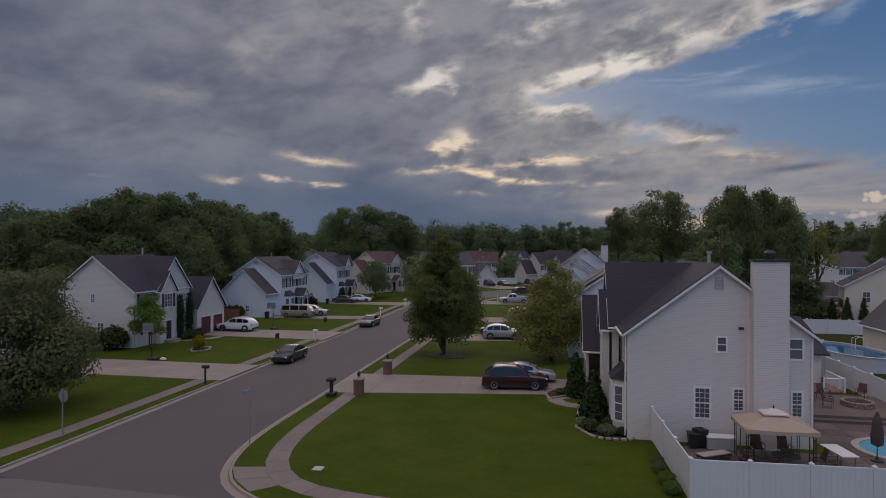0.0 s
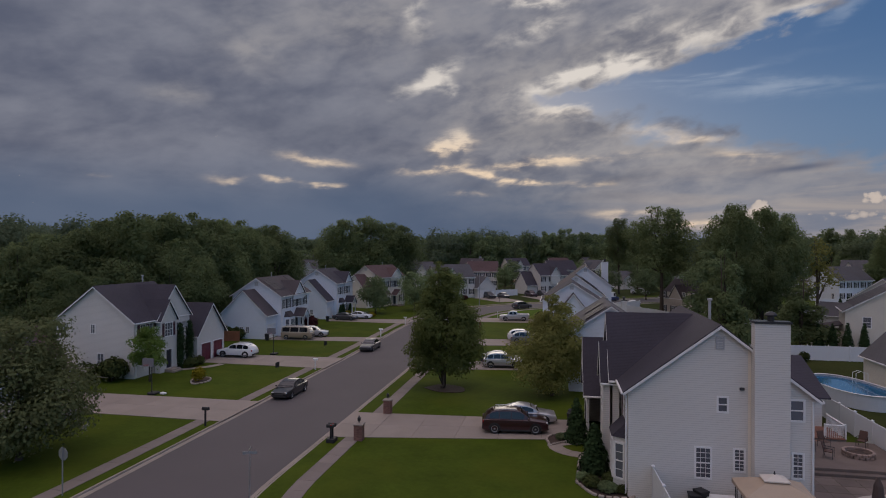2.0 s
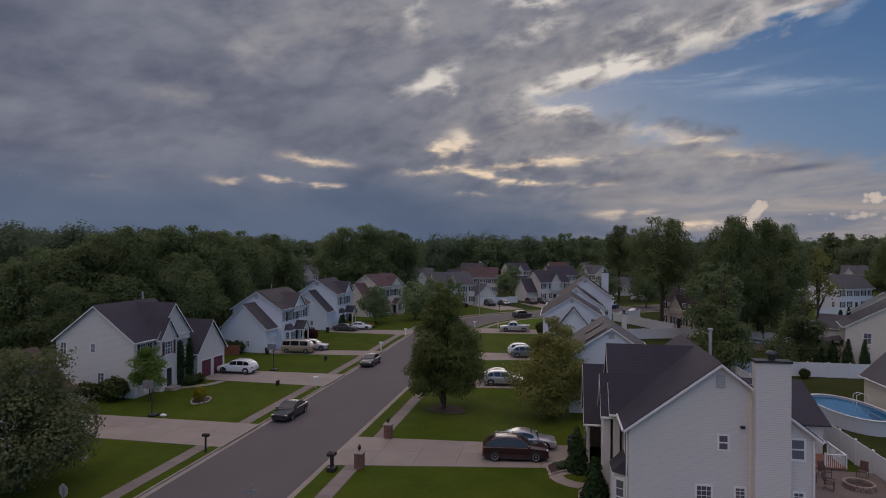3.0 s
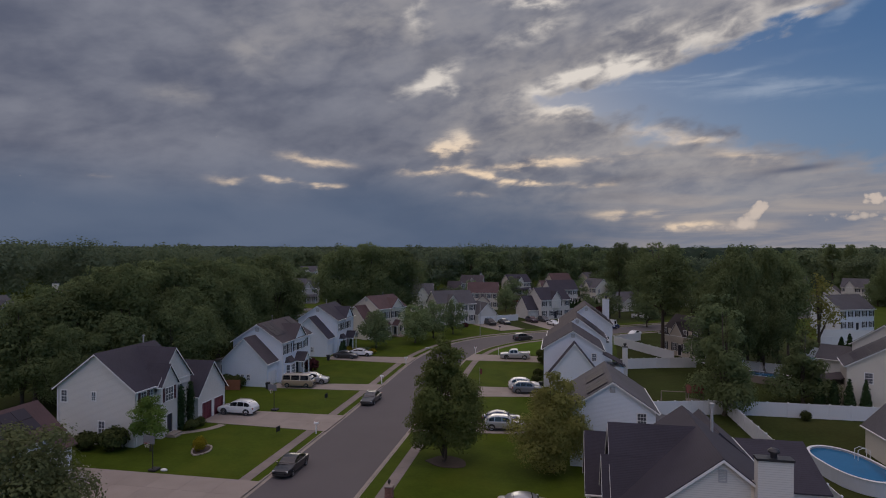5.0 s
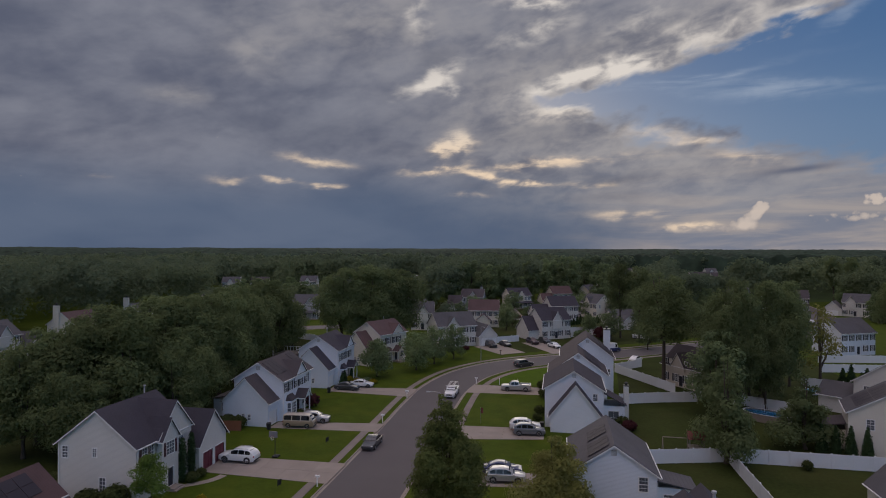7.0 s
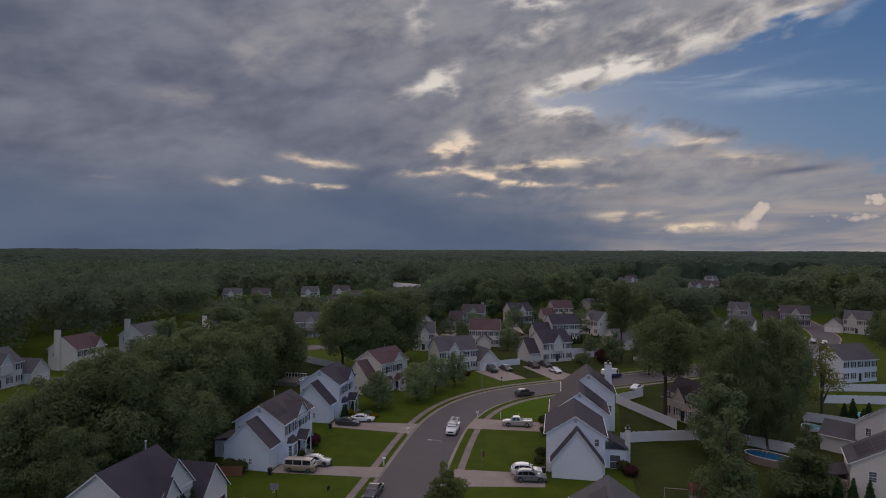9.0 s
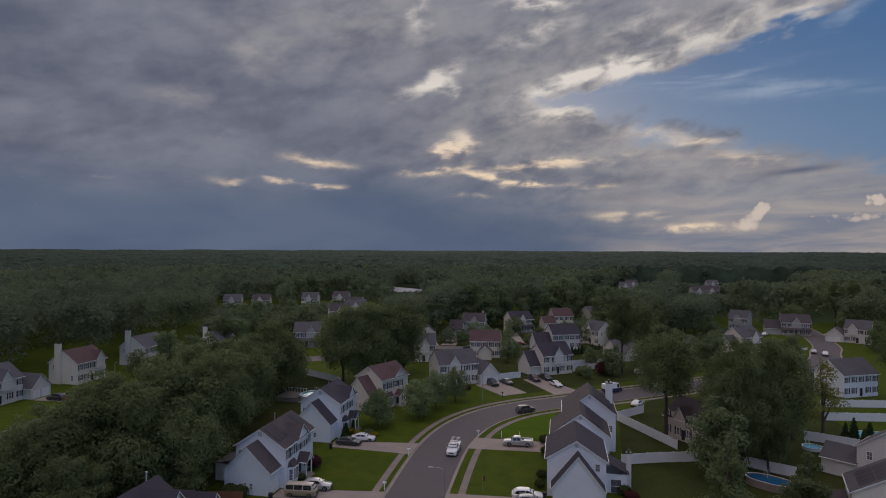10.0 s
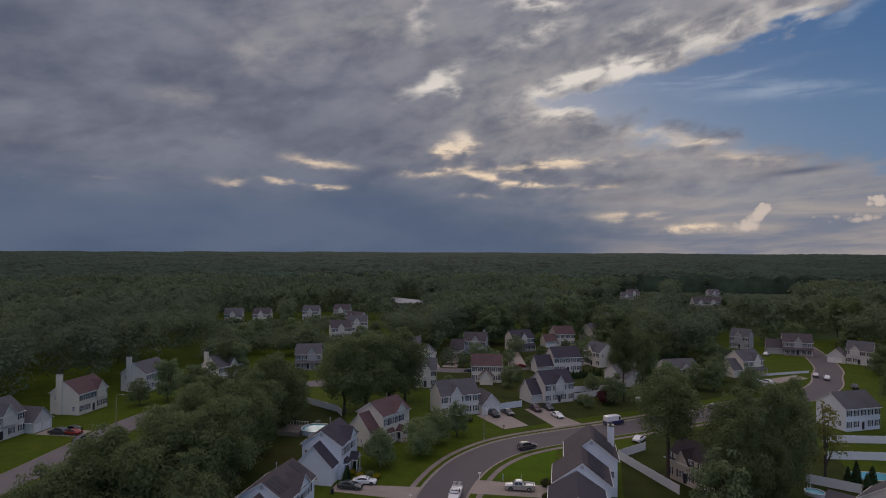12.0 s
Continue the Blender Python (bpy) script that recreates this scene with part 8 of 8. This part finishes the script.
part("tub", Shape().block(-0.3, 0.3, -0.4, 0.4, 0, 0.3, 0.03), M_TRIMBLK, pl)

sg = thing("road_sign", pose(-27.2, 29.3, LAWN, 0, 0, 170), "octagonal road sign on a steel post", "road sign")
part("post", Shape().block(-0.03, 0.03, -0.03, 0.03, -0.2, 2.75, 0.005), M_GALV, sg)
part("plate", Shape().loft([[(0.38 * math.cos(t), -0.05, 2.35 + 0.38 * math.sin(t)) for t in np.linspace(0.39, 6.68, 9)[:-1]], [(0.38 * math.cos(t), -0.035, 2.35 + 0.38 * math.sin(t)) for t in np.linspace(0.39, 6.68, 9)[:-1]]]), M_GALV, sg, "bare metal back of the plate")
sp = thing("street_sign", pose(-16.0, 29.9, LAWN), "street name sign on a thin steel post", "road sign")
part("post", Shape().tube([(0, 0, -0.2), (0, 0, 2.85)], 0.03, 8), M_GALV, sp)
for a, z in ((20, 2.9), (110, 3.08)):
    put(part("blade", Shape().block(-0.38, 0.38, -0.008, 0.008, 0, 0.16, 0.004), M_GALV, sp, "pale name blade"), pose(0, 0, z, 0, 0, a))


def hoop(x, y, ang):
    b = thing("basketball_hoop", pose(x, y, LAWN + 0.03, 0, 0, ang), "portable basketball hoop with clear backboard", "basketball hoop", "basketball hoops")
    part("base", Shape().block(-0.4, 0.4, -0.2, 0.7, 0, 0.2, 0.06), M_TRIMBLK, b)
    part("pole", Shape().tube([(0, 0, 0.15), (0, 0, 2.6), (0, -0.45, 3.0)], 0.05, 8), M_METAL, b)
    part("backboard", Shape().block(-0.6, 0.6, -0.55, -0.51, 2.75, 3.55, 0.02), M_BOARD, b)
    part("rim", Shape().tube([(0.23 * math.cos(t), -0.80 + 0.23 * math.sin(t), 2.95) for t in np.linspace(0, 6.283, 13)], 0.012, 5), M_LAMPR, b)
    nt = Shape()
    for i in range(10):
        t = i * 0.628
        nt.tube([(0.22 * math.cos(t), -0.8 + 0.22 * math.sin(t), 2.94), (0.13 * math.cos(t + 0.3), -0.8 + 0.13 * math.sin(t + 0.3), 2.5)], 0.008, 4)
    part("net", nt, M_TRIM, b)


M_BOARD = mat("smoky_board", (0.20, 0.20, 0.22), 0.2, 0.05, 2, 10)
hoop(-37.7, 50.9, 0)
hoop(-36.3, 72.9, 0)
sk = thing("sandbag", pose(-36.7, 51.2, LAWN), "white sandbag on grass beside the drive", "bag")
part("bag", Shape().disc([(0.05, 0), (0.34, 0.06), (0.32, 0.18), (0.1, 0.26)], 0, 0, 12, sy=0.6), M_TRIM, sk)


def lamp_post(x, y, ang, h=8.0, reach=1.8):
    l = thing("street_lamp", pose(x, y, LAWN, 0, 0, ang), "grey street lamp with a curved arm", "street lamp", "street lamps")
    part("pole", Shape().tube([(0, 0, -0.2), (0, 0, h * 0.5), (0, 0, h - 0.4)], 0.09, 8, 0.055), M_GALV, l)
    part("arm", Shape().tube([(0, 0, h - 0.5), (0.3, 0, h - 0.1), (reach * 0.6, 0, h), (reach, 0, h)], 0.04, 6), M_GALV, l)
    part("head", Shape().block(reach - 0.1, reach + 0.5, -0.14, 0.14, h - 0.1, h + 0.05, 0.04), M_VENT, l)


lamp_post(-15.9, 82.5, 180, 7.3)
lamp_post(-18.6, 145.6, -60, 8.5)
lamp_post(-114.6, 137.8, 0, 8.0)
for x, y in ((-11.6, 120.6), (-8.0, 120.9)):
    q = thing("bollard", pose(x, y, LAWN), "slim white post beside the driveway", "post", "white posts")
    part("shaft", Shape().block(-0.05, 0.05, -0.05, 0.05, -0.1, 1.3, 0.01), M_TRIM, q)
    part("cap", Shape().block(-0.07, 0.07, -0.07, 0.07, 1.3, 1.36, 0.01), M_TRIM, q)
for x, y in ((-31.2, 63.8), (-31.7, 79.4)):
    q = thing("yard_sign", pose(x, y, LAWN, 0, 0, 80), "small dark sign board on the lawn", "sign", "yard signs")
    part("board", Shape().block(-0.35, 0.35, -0.02, 0.02, 0.35, 0.95, 0.006), M_TRIMBLK, q)
    for sx in (-0.25, 0.25):
        part("stake", Shape().tube([(sx, 0, -0.1), (sx, 0, 0.4)], 0.012, 5), M_METAL, q)
fp = thing("flagpole", pose(-11.9, 93.5, LAWN), "thin flagpole with a drooping flag on a lawn", "flagpole")
part("pole", Shape().tube([(0, 0, -0.1), (0, 0, 2.6)], 0.025, 6), M_GALV, fp)
part("flag", Shape().loft([[(0.02, 0, 1.7), (0.03, 0.05, 2.5)], [(0.2, 0.05, 1.6), (0.2, -0.04, 2.48)], [(0.38, 0, 1.55), (0.4, 0.04, 2.4)]], caps=False, closed=False), M_CUSH, fp)
cv = thing("drain_cover", pose(-11.1, 27.6, LAWN), "pale square cover set in the corner lawn", "drain cover")
part("lid", Shape().block(-0.25, 0.25, -0.25, 0.25, -0.05, 0.04, 0.01), M_VENT, cv)
ps = thing("playset", pose(18.0, 84.6, LAWN), "wooden garden playset with red roof", "playset")
for sx in (-1, 1):
    for sy in (-1, 1):
        part("post", Shape().block(sx * 0.9 - 0.06, sx * 0.9 + 0.06, sy * 0.7 - 0.06, sy * 0.7 + 0.06, 0, 2.4, 0.01), M_GREYW, ps)
part("platform", Shape().block(-1, 1, -0.8, 0.8, 1.2, 1.3, 0.02), M_GREYW, ps)
part("roof", Shape().loft([[(-1.1, -0.95, 2.4), (1.1, -0.95, 2.4), (1.1, 0.95, 2.4), (-1.1, 0.95, 2.4)], [(-1.1, -0.02, 3.3), (1.1, -0.02, 3.3), (1.1, 0.02, 3.3), (-1.1, 0.02, 3.3)]]), M_CUSH, ps)
part("beam", Shape().tube([(-1, 0, 2.3), (-4.2, 0, 2.3)], 0.06, 6), M_GREYW, ps)
for sy in (-0.7, 0.7):
    part("leg", Shape().tube([(-4.2, 0, 2.3), (-4.2, sy, 0)], 0.05, 6), M_GREYW, ps)
part("slide", Shape().loft([[(1.0, -0.25, 1.25), (1.0, 0.25, 1.25)], [(2.0, -0.25, 0.6), (2.0, 0.25, 0.6)], [(2.9, -0.25, 0.15), (2.9, 0.25, 0.15)]], caps=False, closed=False), M_LAMPR, ps)
sd = thing("shed", pose(33.0, 68.0, LAWN, 0, 0, -20), "small grey pool pump box on the grass", "pump box")
part("body", Shape().block(-0.4, 0.4, -0.4, 0.4, 0, 0.8, 0.03), M_GREYW, sd)
part("lid", Shape().block(-0.46, 0.46, -0.46, 0.46, 0.81, 0.95, 0.03), M_VENT, sd)
